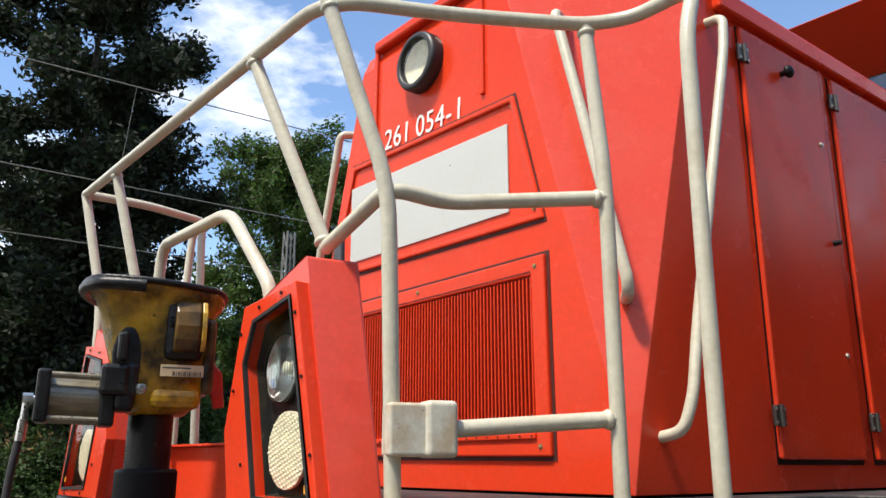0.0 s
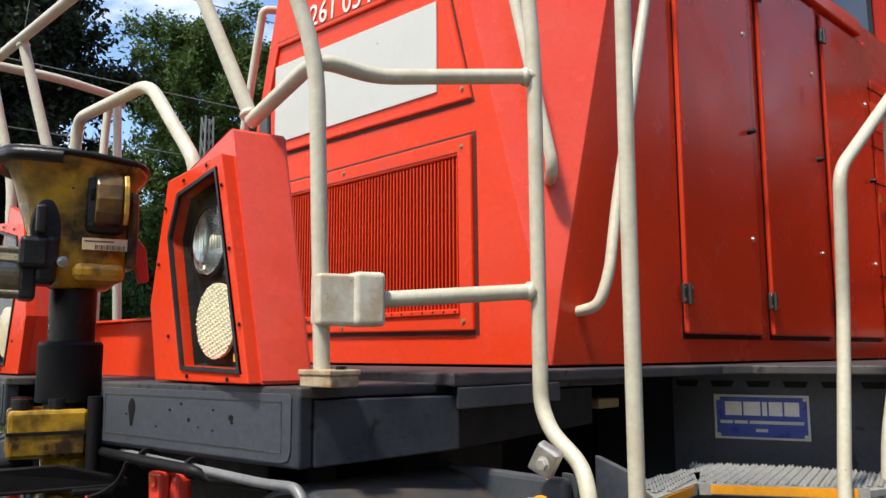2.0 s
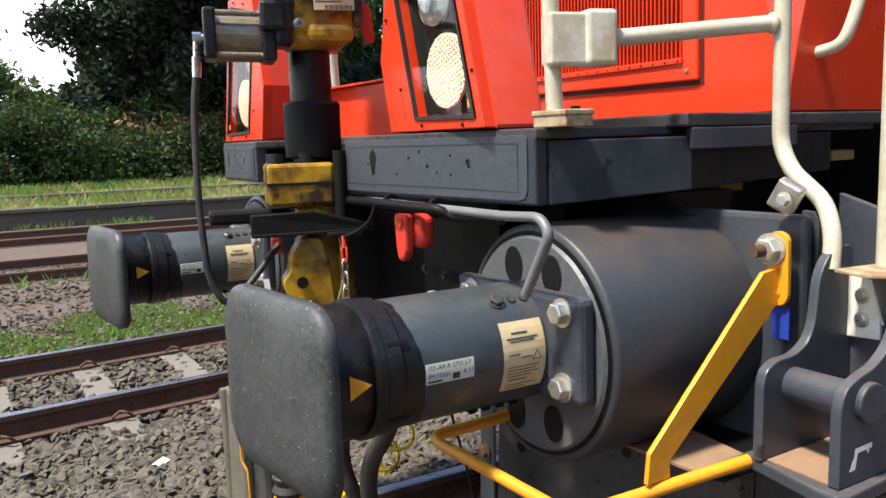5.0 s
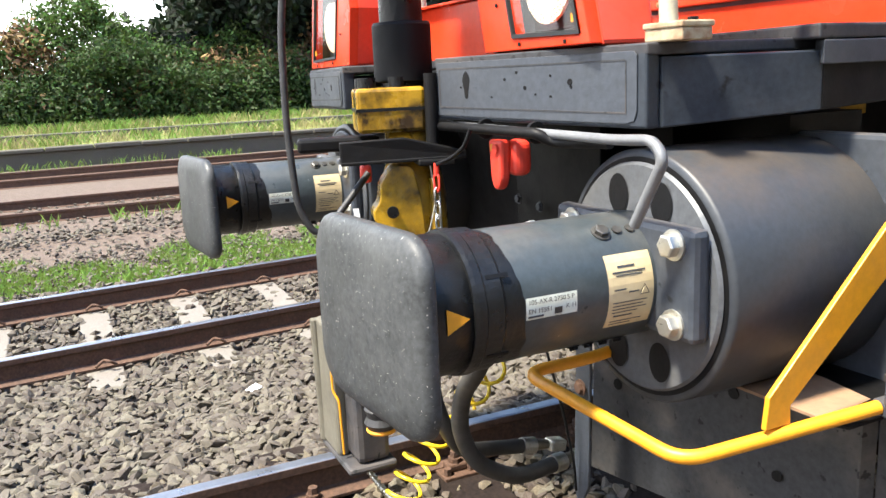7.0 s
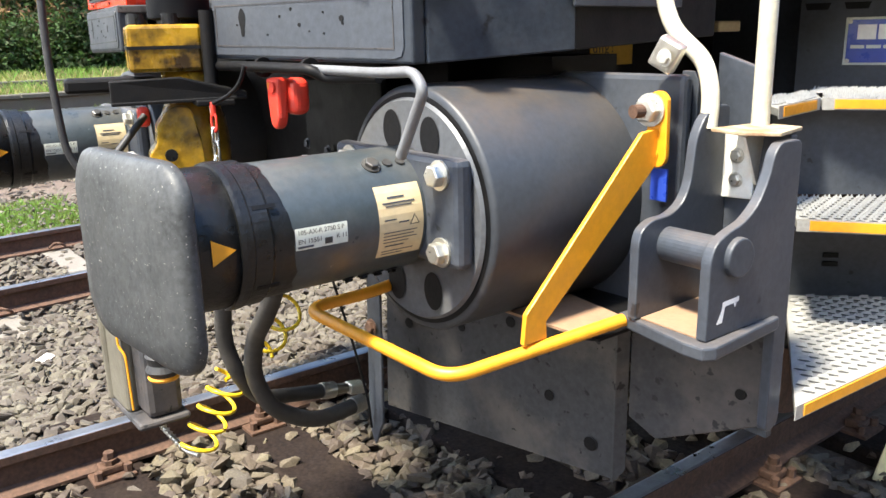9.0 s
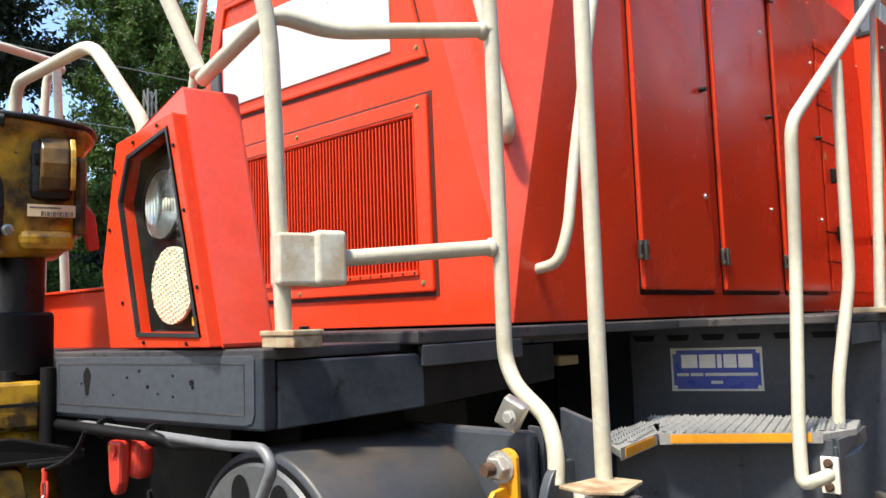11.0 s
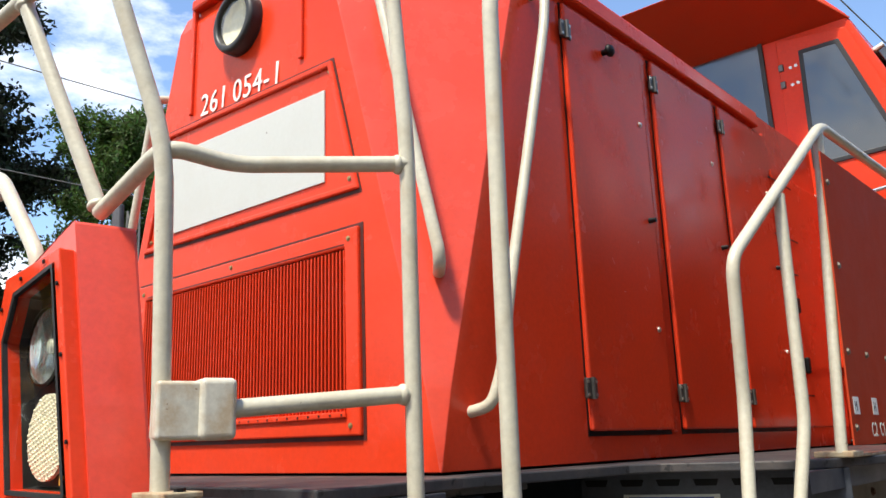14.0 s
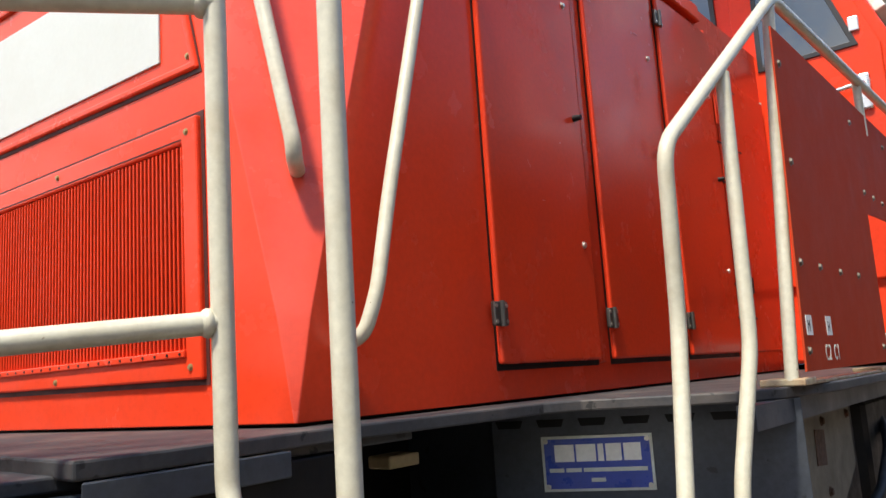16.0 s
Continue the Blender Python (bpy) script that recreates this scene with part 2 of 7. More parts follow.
STONE_SOILED = material("brake_dust_soiled_stone", (0.092, 0.072, 0.050), 0.85, dirt=(0.060, 0.042, 0.027), dirt_amount=0.7, dirt_scale=5, grain=0.15, grain_scale=130, vary=0.4, island=True, bump=0.2)
STONE_SOILED_ONE = material("single_soiled_stone", (0.092, 0.072, 0.050), 0.85, dirt=(0.060, 0.042, 0.027), dirt_amount=0.7, dirt_scale=5, grain=0.15, grain_scale=130, vary=0.4, bump=0.2)
BOARD = material("white_destination_board", (0.50, 0.52, 0.49), 0.42, dirt=(0.46, 0.46, 0.42), dirt_amount=0.6, dirt_scale=4, grain=0.012, bump=0.012, bump_scale=5.0, speck=(0.12, 0.11, 0.09), speck_scale=40, speck_cut=0.765)
WHITE = material("white_lettering", (0.80, 0.78, 0.73), 0.5)
LABEL = material("off_white_label", (0.60, 0.62, 0.54), 0.5, dirt=(0.5, 0.5, 0.42), dirt_amount=0.4, dirt_scale=25)
LABEL_TAN = material("yellowed_paper_label", (0.55, 0.44, 0.26), 0.5, dirt=(0.5, 0.38, 0.2), dirt_amount=0.5, dirt_scale=16)
INK = material("black_ink", (0.03, 0.03, 0.03), 0.6)
INK_GREY = material("grey_print", (0.040, 0.047, 0.059), 0.42, dirt=(0.088, 0.090, 0.094), dirt_amount=0.45, dirt_scale=4.0, grain=0.10, speck=(0.014, 0.015, 0.018), speck_scale=20, speck_cut=0.69, bump=0.06)
BLUE = material("blue_enamel", (0.022, 0.055, 0.34), 0.3, dirt=(0.025, 0.04, 0.17), dirt_amount=0.4, dirt_scale=12, coat=0.3)
GASKET = material("black_gasket", (0.012, 0.012, 0.013), 0.45)
SAND = material("brown_dust_layer", (0.26, 0.16, 0.095), 0.95, dirt=(0.18, 0.11, 0.07), dirt_amount=0.5, dirt_scale=14, bump=0.15)
LED = material("milky_led_lens", (0.80, 0.76, 0.60), 0.22, grain=0.05, coat=0.4)
CREAM_BLOCK = material("pale_yellow_block", (0.70, 0.62, 0.36), 0.6, dirt=(0.4, 0.33, 0.2), dirt_amount=0.4, dirt_scale=12)
LEAF = material("green_leaf", (0.060, 0.105, 0.021), 0.7, grain=0.15, grain_scale=3, vary=0.55, island=True, bump=0)
# Dark green leaf, lowered further so its colour carries shade under the trees.
LEAF_DARK = material("dark_leaf_with_shade", (0.011, 0.020, 0.007), 0.75, grain=0.15, grain_scale=3, vary=0.65, island=True, bump=0)
LEAF_BRIGHT = material("bright_shrub_leaf", (0.042, 0.074, 0.018), 0.7, grain=0.15, grain_scale=3, vary=0.55, island=True, bump=0)
LEAF_DRY = material("dry_brown_leaf", (0.15, 0.085, 0.035), 0.8, vary=0.4, island=True, bump=0)
GRASS = material("grass_blade", (0.17, 0.26, 0.045), 0.6, vary=0.5, island=True, bump=0)
STRAW = material("straw_grass", (0.34, 0.30, 0.13), 0.7, vary=0.4, island=True, bump=0)
BARK = material("dark_bark", (0.050, 0.040, 0.031), 0.9, dirt=(0.028, 0.024, 0.019), dirt_amount=0.6, dirt_scale=4, bump=0.5, bump_scale=14)
MAST = material("weathered_mast_steel", (0.17, 0.175, 0.165), 0.6, metal=0.3)
FOOT = material("weathered_beige_casting", (0.13, 0.118, 0.088), 0.55, dirt=(0.06, 0.05, 0.036), dirt_amount=0.8, dirt_scale=8, bump=0.1)
LATCH = material("greasy_brown_latch", (0.13, 0.075, 0.016), 0.3, dirt=(0.016, 0.012, 0.009), dirt_amount=1.0, dirt_scale=9, dirt_lo=0.4, dirt_hi=0.6, bump=0.2, bump_scale=40)
YELLOW_WORN = material("rubbed_yellow_paint", (0.52, 0.33, 0.04), 0.35, dirt=(0.10, 0.06, 0.015), dirt_amount=0.8, dirt_scale=26, dirt_lo=0.45, dirt_hi=0.62)
# Yellow darkened in its colour to stand for the deep shade on the sign.
YELLOW_SIGN = material("shade_darkened_yellow", (0.42, 0.26, 0.03), 0.6, dirt=(0.2, 0.13, 0.04), dirt_amount=0.7, dirt_scale=9)
YELLOW_COIL = material("yellow_coil_hose", (0.82, 0.55, 0.02), 0.35)


def let_through(m, share):
    """Mixes light passing through thin leaves into a material."""
    n, l = m.node_tree.nodes, m.node_tree.links
    b, out = n["Principled BSDF"], n["Material Output"]
    tl, mix = n.new("ShaderNodeBsdfTranslucent"), n.new("ShaderNodeMixShader")
    l.new(b.inputs["Base Color"].links[0].from_socket, tl.inputs["Color"])
    mix.inputs["Fac"].default_value = share
    l.new(b.outputs["BSDF"], mix.inputs[1])
    l.new(tl.outputs["BSDF"], mix.inputs[2])
    l.new(mix.outputs["Shader"], out.inputs["Surface"])


for m_, share in ((LEAF, 0.4), (LEAF_DARK, 0.3), (LEAF_BRIGHT, 0.4), (GRASS, 0.35), (STRAW, 0.3)):
    let_through(m_, share)


def glass_material(name, tint, rough=0.02):
    m = bpy.data.materials.new(name)
    m.use_nodes = True
    n, l = m.node_tree.nodes, m.node_tree.links
    n.clear()
    out = n.new("ShaderNodeOutputMaterial")
    mix, fr = n.new("ShaderNodeMixShader"), n.new("ShaderNodeFresnel")
    tr, gl = n.new("ShaderNodeBsdfTransparent"), n.new("ShaderNodeBsdfGlossy")
    fr.inputs["IOR"].default_value = 1.5
    tr.inputs["Color"].default_value = (*tint, 1)
    gl.inputs["Roughness"].default_value = rough
    l.new(fr.outputs["Fac"], mix.inputs["Fac"])
    l.new(tr.outputs["BSDF"], mix.inputs[1])
    l.new(gl.outputs["BSDF"], mix.inputs[2])
    l.new(mix.outputs["Shader"], out.inputs["Surface"])
    return m


GLASS = glass_material("lamp_glass", (0.93, 0.95, 0.94))
CAB_GLASS = material("tinted_cab_glass", (0.02, 0.026, 0.028), 0.04, bump=0, grain=0, spec=0.6, coat=0.0)
CAB_GLASS.node_tree.nodes["Principled BSDF"].inputs["IOR"].default_value = 1.9


# ---- building helpers ----
def part(name, bm, mat, parent=None, label="", smooth=False):
    me = bpy.data.meshes.new(name)
    bm.to_mesh(me)
    bm.free()
    me.materials.append(mat)
    if smooth:
        me.shade_smooth()
    ob = new(name, me)
    ob.parent = parent
    if label:
        tagged(ob, label)
    return ob


def part_np(name, verts, faces, mat, parent=None):
    me = bpy.data.meshes.new(name)
    me.from_pydata(verts, [], faces)
    me.materials.append(mat)
    ob = new(name, me)
    ob.parent = parent
    return ob


def empty(name, at=(0, 0, 0)):
    ob = new(name)
    ob.empty_display_size = 0.1
    ob.location = at
    return ob


def bevel(bm, w, seg=2, angle=30):
    edges = [e for e in bm.edges if len(e.link_faces) == 2 and e.calc_face_angle(0) > radians(angle)]
    if edges and w > 0:
        bmesh.ops.bevel(bm, geom=edges, offset=w, segments=seg, affect="EDGES", profile=0.5, clamp_overlap=True)
    return bm


def box(lo, hi, w=0.0, m=None, bm=None, seg=2):
    b = bm or bmesh.new()
    r = bmesh.ops.create_cube(b, size=1.0)
    mid, size = (Vector(lo) + Vector(hi)) / 2, Vector(hi) - Vector(lo)
    t = Matrix.Translation(mid) @ Matrix.Diagonal((*[abs(s) for s in size], 1))
    bmesh.ops.transform(b, matrix=(m or Matrix()) @ t, verts=r["verts"])
    if w and bm is None:
        bevel(b, w, seg)
    return b


def slab(points, offset, w=0.0, bm=None):
    """A plate: a planar outline of 3D points pushed by the vector offset."""
    b = bm or bmesh.new()
    a = [b.verts.new(p) for p in points]
    c = [b.verts.new(Vector(p) + Vector(offset)) for p in points]
    n = len(points)
    b.faces.new(a[::-1])
    b.faces.new(c)
    for i in range(n):
        b.faces.new((a[i], a[(i + 1) % n], c[(i + 1) % n], c[i]))
    bmesh.ops.recalc_face_normals(b, faces=b.faces[:])
    if w and bm is None:
        bevel(b, w)
    return b


def rod(p, q, r, seg=16, r2=None, bm=None, w=0.0):
    b = bm or bmesh.new()
    p, q = Vector(p), Vector(q)
    made = bmesh.ops.create_cone(b, cap_ends=True, segments=seg, radius1=r, radius2=r if r2 is None else r2, depth=(q - p).length)
    turn = (q - p).to_track_quat("Z", "Y").to_matrix().to_4x4()
    bmesh.ops.transform(b, matrix=Matrix.Translation((p + q) / 2) @ turn, verts=made["verts"])
    if w and bm is None:
        bevel(b, w, 2, 50)
    return b


def fillet(points, radius, steps=6):
    pts = [Vector(p) for p in points]
    out = [pts[0]]
    for a, b, c in zip(pts, pts[1:], pts[2:]):
        u, v = (a - b), (c - b)
        cut = min(radius, u.length * 0.45, v.length * 0.45)
        s, e = b + u.normalized() * cut, b + v.normalized() * cut
        for i in range(steps + 1):
            k = i / steps
            out.append(s * (1 - k) ** 2 + b * 2 * k * (1 - k) + e * k * k)
    return out + [pts[-1]]


def tube(points, r, radius=0.06, seg=14, bm=None, raw=False):
    b = bm or bmesh.new()
    pts = [Vector(p) for p in points] if raw else fillet(points, radius)
    side = None
    rings = []
    for i, p in enumerate(pts):
        d = (pts[min(i + 1, len(pts) - 1)] - pts[max(i - 1, 0)]).normalized()
        if side is None:
            side = d.orthogonal().normalized()
        side = (side - d * side.dot(d)).normalized()
        up = d.cross(side)
        rings.append([b.verts.new(p + (side * math.cos(a) + up * math.sin(a)) * r) for a in [2 * math.pi * k / seg for k in range(seg)]])
    for a, c in zip(rings, rings[1:]):
        for k in range(seg):
            f = b.faces.new((a[k], a[(k + 1) % seg], c[(k + 1) % seg], c[k]))
            f.smooth = True
    for ring, turn in ((rings[0], -1), (rings[-1], 1)):      # caps with corners of their own
        b.faces.new([b.verts.new(w.co) for w in ring][::turn])
    return b


def lathe(profile, m, seg=48, bm=None, start=0.0, sweep=2 * math.pi, caps=True):
    """Turns (radius, height) pairs round the local z axis of the pose m."""
    b = bm or bmesh.new()
    closed = sweep > 6.28
    n = seg if closed else seg + 1
    rings = [[b.verts.new(m @ Vector((max(r, 1e-5) * math.cos(start + sweep * k / seg), max(r, 1e-5) * math.sin(start + sweep * k / seg), h))) for k in range(n)] for r, h in profile]
    for a, c in zip(rings, rings[1:]):
        for k in range(n if closed else n - 1):
            b.faces.new((a[k], a[(k + 1) % n], c[(k + 1) % n], c[k]))
    if closed and caps:
        if profile[0][0] > 1e-4:
            b.faces.new(rings[0][::-1])
        if profile[-1][0] > 1e-4:
            b.faces.new(rings[-1])
    bmesh.ops.recalc_face_normals(b, faces=b.faces[:])
    return b


def axis(at, way, up=(0, 0, 1)):
    """A pose at a point whose z axis runs along way."""
    z = Vector(way).normalized()
    x = Vector(up).cross(z)
    x = x.normalized() if x.length > 1e-4 else Vector((1, 0, 0))
    y = z.cross(x)
    return Matrix.Translation(at) @ Matrix((x, y, z)).transposed().to_4x4()


def plane_pose(at, right, up):
    """A pose whose x runs along right and y along up (for lettering and plates)."""
    x = Vector(right).normalized()
    z = x.cross(Vector(up)).normalized()
    y = z.cross(x)
    return Matrix.Translation(at) @ Matrix((x, y, z)).transposed().to_4x4()


def hexbolt(name, at, way, r, parent, mat=None, washer=True, length=0.6):
    m = axis(at, way)
    b = bmesh.new()
    if washer:
        lathe([(r * 1.45, 0), (r * 1.45, r * 0.22), (r * 1.0, r * 0.24)], m, 20, b)
    lathe([(r * 1.08, r * 0.2), (r * 1.08, r * (0.2 + length)), (r * 0.9, r * (0.3 + length))], m, 6, b)
    return part(name, b, mat or BOLT, parent)


def facing(bm, way):
    """Turns the faces of an open sheet towards way."""
    for f in bm.faces:
        f.normal_update()
    if sum((f.normal * f.calc_area() for f in bm.faces), Vector()).dot(Vector(way)) < 0:
        bmesh.ops.reverse_faces(bm, faces=bm.faces[:])
    return bm


def lettering(name, text, m, size, mat, parent, depth=0.0008, narrow=1.0):
    cu = bpy.data.curves.new(name, "FONT")
    cu.body, cu.size, cu.extrude, cu.align_x = text, size, depth, "LEFT"
    tmp = bpy.data.objects.new(name, cu)
    scene.collection.objects.link(tmp)
    dg = bpy.context.evaluated_depsgraph_get()
    me = bpy.data.meshes.new_from_object(tmp.evaluated_get(dg))
    bpy.data.objects.remove(tmp)
    me.transform(m @ Matrix.Diagonal((narrow, 1, 1, 1)))
    me.materials.clear()
    me.materials.append(mat)
    ob = new(name, me)
    ob.parent = parent
    return ob


def flat(m, x0, x1, y0, y1, depth=0.0016):
    return box((x0, y0, 0), (x1, y1, depth), 0, m)

# ---- locomotive ----
loco = tagged(empty("locomotive"), "red diesel shunting locomotive with anthracite underframe on rails", "locomotive")
CX = -0.05            # middle of the nose
NY = 2.14             # plane of the nose front
Z0, Z1 = 1.600, 3.47   # foot and top of the nose
DECK = 1.568          # front deck
WALK = 1.592          # walkway plate
PIPE = 0.0185
SX = 0.895            # plane of the hood's side


def front_edge(z):
    return min(0.943, 0.943 - 0.272 * (z - 1.66))


def side_edge(z):
    return max(NY + 0.004, NY + 0.006 + 0.284 * (z - 1.66))


# hood: front, chamfered cheeks, sides, roof
def hood_shell():
    b = bmesh.new()
    steps = 8
    rows = []
    for i in range(steps + 1):
        z = Z0 + (3.40 - Z0) * i / steps
        fx, sy = front_edge(z), side_edge(z)
        half = SX - CX
        ring = [(CX - half, 5.74, z), (CX - half, sy, z), (CX - fx, NY, z), (CX + fx, NY, z), (CX + half, sy, z), (CX + half, 5.74, z)]
        rows.append([b.verts.new(p) for p in ring])
    for a, c in zip(rows, rows[1:]):
        for k in range(5):
            b.faces.new((a[k], a[k + 1], c[k + 1], c[k]))
        b.faces.new((a[5], a[0], c[0], c[5]))
    top = rows[-1]
    fx = front_edge(Z1)
    peak = [b.verts.new(p) for p in ((CX - fx, NY + 0.02, Z1), (CX + fx, NY + 0.02, Z1), (CX + 0.62, 2.80, 3.52), (CX + 0.62, 5.74, 3.52), (CX - 0.62, 5.74, 3.52), (CX - 0.62, 2.80, 3.52))]
    b.faces.new((top[2], top[3], peak[1], peak[0]))
    b.faces.new((top[3], top[4], peak[2], peak[1]))
    b.faces.new((top[4], top[5], peak[3], peak[2]))
    b.faces.new((top[1], top[2], peak[0], peak[5]))
    b.faces.new((top[0], top[1], peak[5], peak[4]))
    b.faces.new((peak[0], peak[1], peak[2], peak[5]))
    b.faces.new((peak[5], peak[2], peak[3], peak[4]))
    b.faces.new((top[5], top[0], peak[4], peak[3]))
    b.faces.new(rows[0][::-1])
    bmesh.ops.recalc_face_normals(b, faces=b.faces[:])
    return bevel(b, 0.012, 3, 12)


hood = part("hood", hood_shell(), RED, loco, "red painted engine hood, chamfers coloured paler for sky sheen")
# Chamfer faces get the paler red that stands for reflected sky.
hood.data.materials.append(RED_CHEEK)
for f in hood.data.polygons:
    if abs(f.normal.x) > 0.12 and f.normal.y < -0.12 and f.center.z < 3.41:
        f.material_index = 1
# Filler coloured black to stand for the shadowed gap under the hood.
part("hood_plinth", box((CX - 0.90, NY + 0.04, DECK), (SX - 0.03, 4.9, Z0 + 0.01)), BLACK, loco)

# Unseen dark sheet added on the roof to cut red bounce onto the visor.
part("roof_mat", slab([(CX - 0.615, 2.84, 3.524), (CX + 0.615, 2.84, 3.524), (CX + 0.615, 5.7, 3.524), (CX - 0.615, 5.7, 3.524)], (0, 0, 0.006)), GREY_DIRTY, loco)
# raised block round the top lamp
for x, s in ((CX - 0.34, -1), (CX + 0.34, 1)):
    part("lamp_bay_rib", slab([(x, NY + 0.01, 3.0), (x + s * 0.022, NY + 0.01, 3.0), (x + s * 0.022, NY + 0.01, 3.47), (x, NY + 0.01, 3.47)], (0, -0.022, 0), 0.004), RED, loco)
part("lamp_bay_roof", slab([(CX - 0.36, NY - 0.02, 3.46), (CX + 0.36, NY - 0.02, 3.46), (CX + 0.36, NY + 0.4, 3.50), (CX - 0.36, NY + 0.4, 3.50)], (0, 0, 0.05), 0.012), RED, loco)
top_lamp = part("top_headlight", lathe([(0.125, 0.0), (0.125, 0.045), (0.118, 0.058), (0.100, 0.060), (0.096, 0.050), (0.092, 0.02)], axis((-0.06, NY + 0.002, 3.27), (0, -1, 0)), 48, caps=False), GASKET, loco, "round headlight in a black rubber ring", True)
part("reflector", lathe([(0.094, 0.030), (0.07, 0.016), (0.03, 0.006), (0.001, 0.004)], axis((-0.06, NY, 3.27), (0, -1, 0)), 40, caps=False), LED, top_lamp)
lens = part("lens", facing(lathe([(0.098, 0.044), (0.06, 0.056), (0.001, 0.060)], axis((-0.06, NY, 3.27), (0, -1, 0)), 40, caps=False), (0, -1, 0)), GLASS, top_lamp, "", True)
lens.visible_shadow = False


def frame_of(outline, width, y0, depth, w=0.006):
    """A flat ring that follows an outline in the xz plane."""
    n = len(outline)
    mid = sum((Vector((x, 0, z)) for x, z in outline), Vector()) / n
    inner = []
    for i in range(n):
        p, a, c = [Vector((outline[j % n][0], 0, outline[j % n][1])) for j in (i, i - 1, i + 1)]
        u, v = (p - a).normalized(), (c - p).normalized()
        nu, nv = Vector((-u.z, 0, u.x)), Vector((-v.z, 0, v.x))
        if nu.dot(mid - p) < 0:
            nu = -nu
        if nv.dot(mid - p) < 0:
            nv = -nv
        k = (nu + nv)
        inner.append(p + k / max(0.2, k.dot(nu)) * width)
    b = bmesh.new()
    o0 = [b.verts.new((x, y0, z)) for x, z in outline]
    o1 = [b.verts.new((x, y0 - depth, z)) for x, z in outline]
    i0 = [b.verts.new((p.x, y0, p.z)) for p in inner]
    i1 = [b.verts.new((p.x, y0 - depth, p.z)) for p in inner]
    for k in range(n):
        j = (k + 1) % n
        b.faces.new((o1[k], o1[j], i1[j], i1[k]))
        b.faces.new((o0[k], o0[j], o1[j], o1[k]))
        b.faces.new((i1[k], i1[j], i0[j], i0[k]))
        b.faces.new((o0[j], o0[k], i0[k], i0[j]))
    bmesh.ops.recalc_face_normals(b, faces=b.faces[:])
    return bevel(b, w, 2, 40), [(p.x, p.z) for p in inner]


# upper panel with the white board
outline = [(CX - 0.52, 2.965), (CX + 0.515, 2.935), (CX + 0.645, 2.455), (CX - 0.665, 2.475)]
b, _ = frame_of(outline, 0.022, NY + 0.004, 0.016)
upper_panel = part("nose_panel", b, RED, loco, "red nose panel with raised rim")
b, _ = frame_of([(x * 1.012 - CX * 0.012, z + (0.009 if z > 2.7 else -0.011)) for x, z in outline], 0.011, NY + 0.004, 0.0065, 0.0)
part("panel_seam", b, JOINT, upper_panel)
part("white_board", slab([(-0.575, NY + 0.001, 2.525), (0.428, NY + 0.001, 2.515), (0.428, NY + 0.001, 2.84), (-0.58, NY + 0.001, 2.865)], (0, -0.007, 0), 0.002), BOARD, upper_panel, "plain white board with small scratches")
for x, z in ((CX + 0.50, 2.90), (CX + 0.595, 2.50), (CX - 0.62, 2.52), (CX - 0.52, 2.93)):
    hexbolt("screw", (x, NY - 0.001, z), (0, -1, 0), 0.006, upper_panel, BRASS)
dx = 0.0
for ch, step in zip("261 054-1", (0.064, 0.064, 0.060, 0.034, 0.064, 0.064, 0.066, 0.050, 0.06)):
    if ch != " ":
        lettering("running_number", ch, plane_pose((-0.335 + dx, NY - 0.0035, 2.974 - 0.045 * dx), (1, 0, -0.045), (0, 0, 1)), 0.128, WHITE, loco, 0.0015, 0.95)
    dx += step

# ventilation grille
outline = [(CX - 0.675, 2.335), (CX + 0.645, 2.335), (CX + 0.652, 1.705), (CX - 0.685, 1.715)]
b, inner = frame_of(outline, 0.062, NY + 0.004, 0.020)
grille = part("grille", b, RED, loco, "red ventilation grille of upright slats")
b, _ = frame_of([(x + (0.012 if x > CX else -0.008), z + (0.011 if z > 2 else -0.013)) for x, z in outline], 0.015, NY + 0.004, 0.0065, 0.0)
part("grille_seam", b, JOINT, grille)
# Flat sheet on the hood, coloured dark to stand for shade behind the slats.
part("grille_backing", slab([(x, NY - 0.0015, z) for x, z in inner], (0, 0.004, 0)), GRILLE_SHADE, grille, "grille backing sheet coloured dark for shade between slats")
count = 69
slat_me = bpy.data.meshes.new("slat")
b = slab([(0.0018, -0.0030, 0), (0.0010, -0.0150, 0), (0.0018, -0.0170, 0), (0.0040, -0.0180, 0), (0.0062, -0.0170, 0), (0.0070, -0.0150, 0), (0.0062, -0.0030, 0)], (0, 0, 0.495))
b.to_mesh(slat_me)
b.free()
slat_me.materials.append(RED)
for i in range(count):
    ob = new("slat", slat_me)
    ob.parent = grille
    ob.location = (CX - 0.605 + 1.185 * i / (count - 1), NY, 1.772)
# Thin black strip drawn across the slats for the crease line.
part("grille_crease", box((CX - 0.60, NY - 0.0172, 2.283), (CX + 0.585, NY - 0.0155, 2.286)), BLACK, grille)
part("grille_sill", box((CX - 0.62, NY - 0.024, 1.758), (CX + 0.595, NY, 1.776), 0.003), RED, grille)
for i in range(24):
    hexbolt("rivet", (CX - 0.60 + 1.18 * i / 23, NY - 0.023, 1.767), (0, -1, 0), 0.0035, grille, BLACK, False)
for x, z in ((CX + 0.605, 2.30), (CX + 0.61, 1.735), (CX - 0.63, 2.30), (CX - 0.64, 1.745), (CX - 0.02, 2.312), (CX - 0.02, 1.728)):
    hexbolt("screw", (x, NY - 0.016, z), (0, -1, 0), 0.006, grille, BRASS)

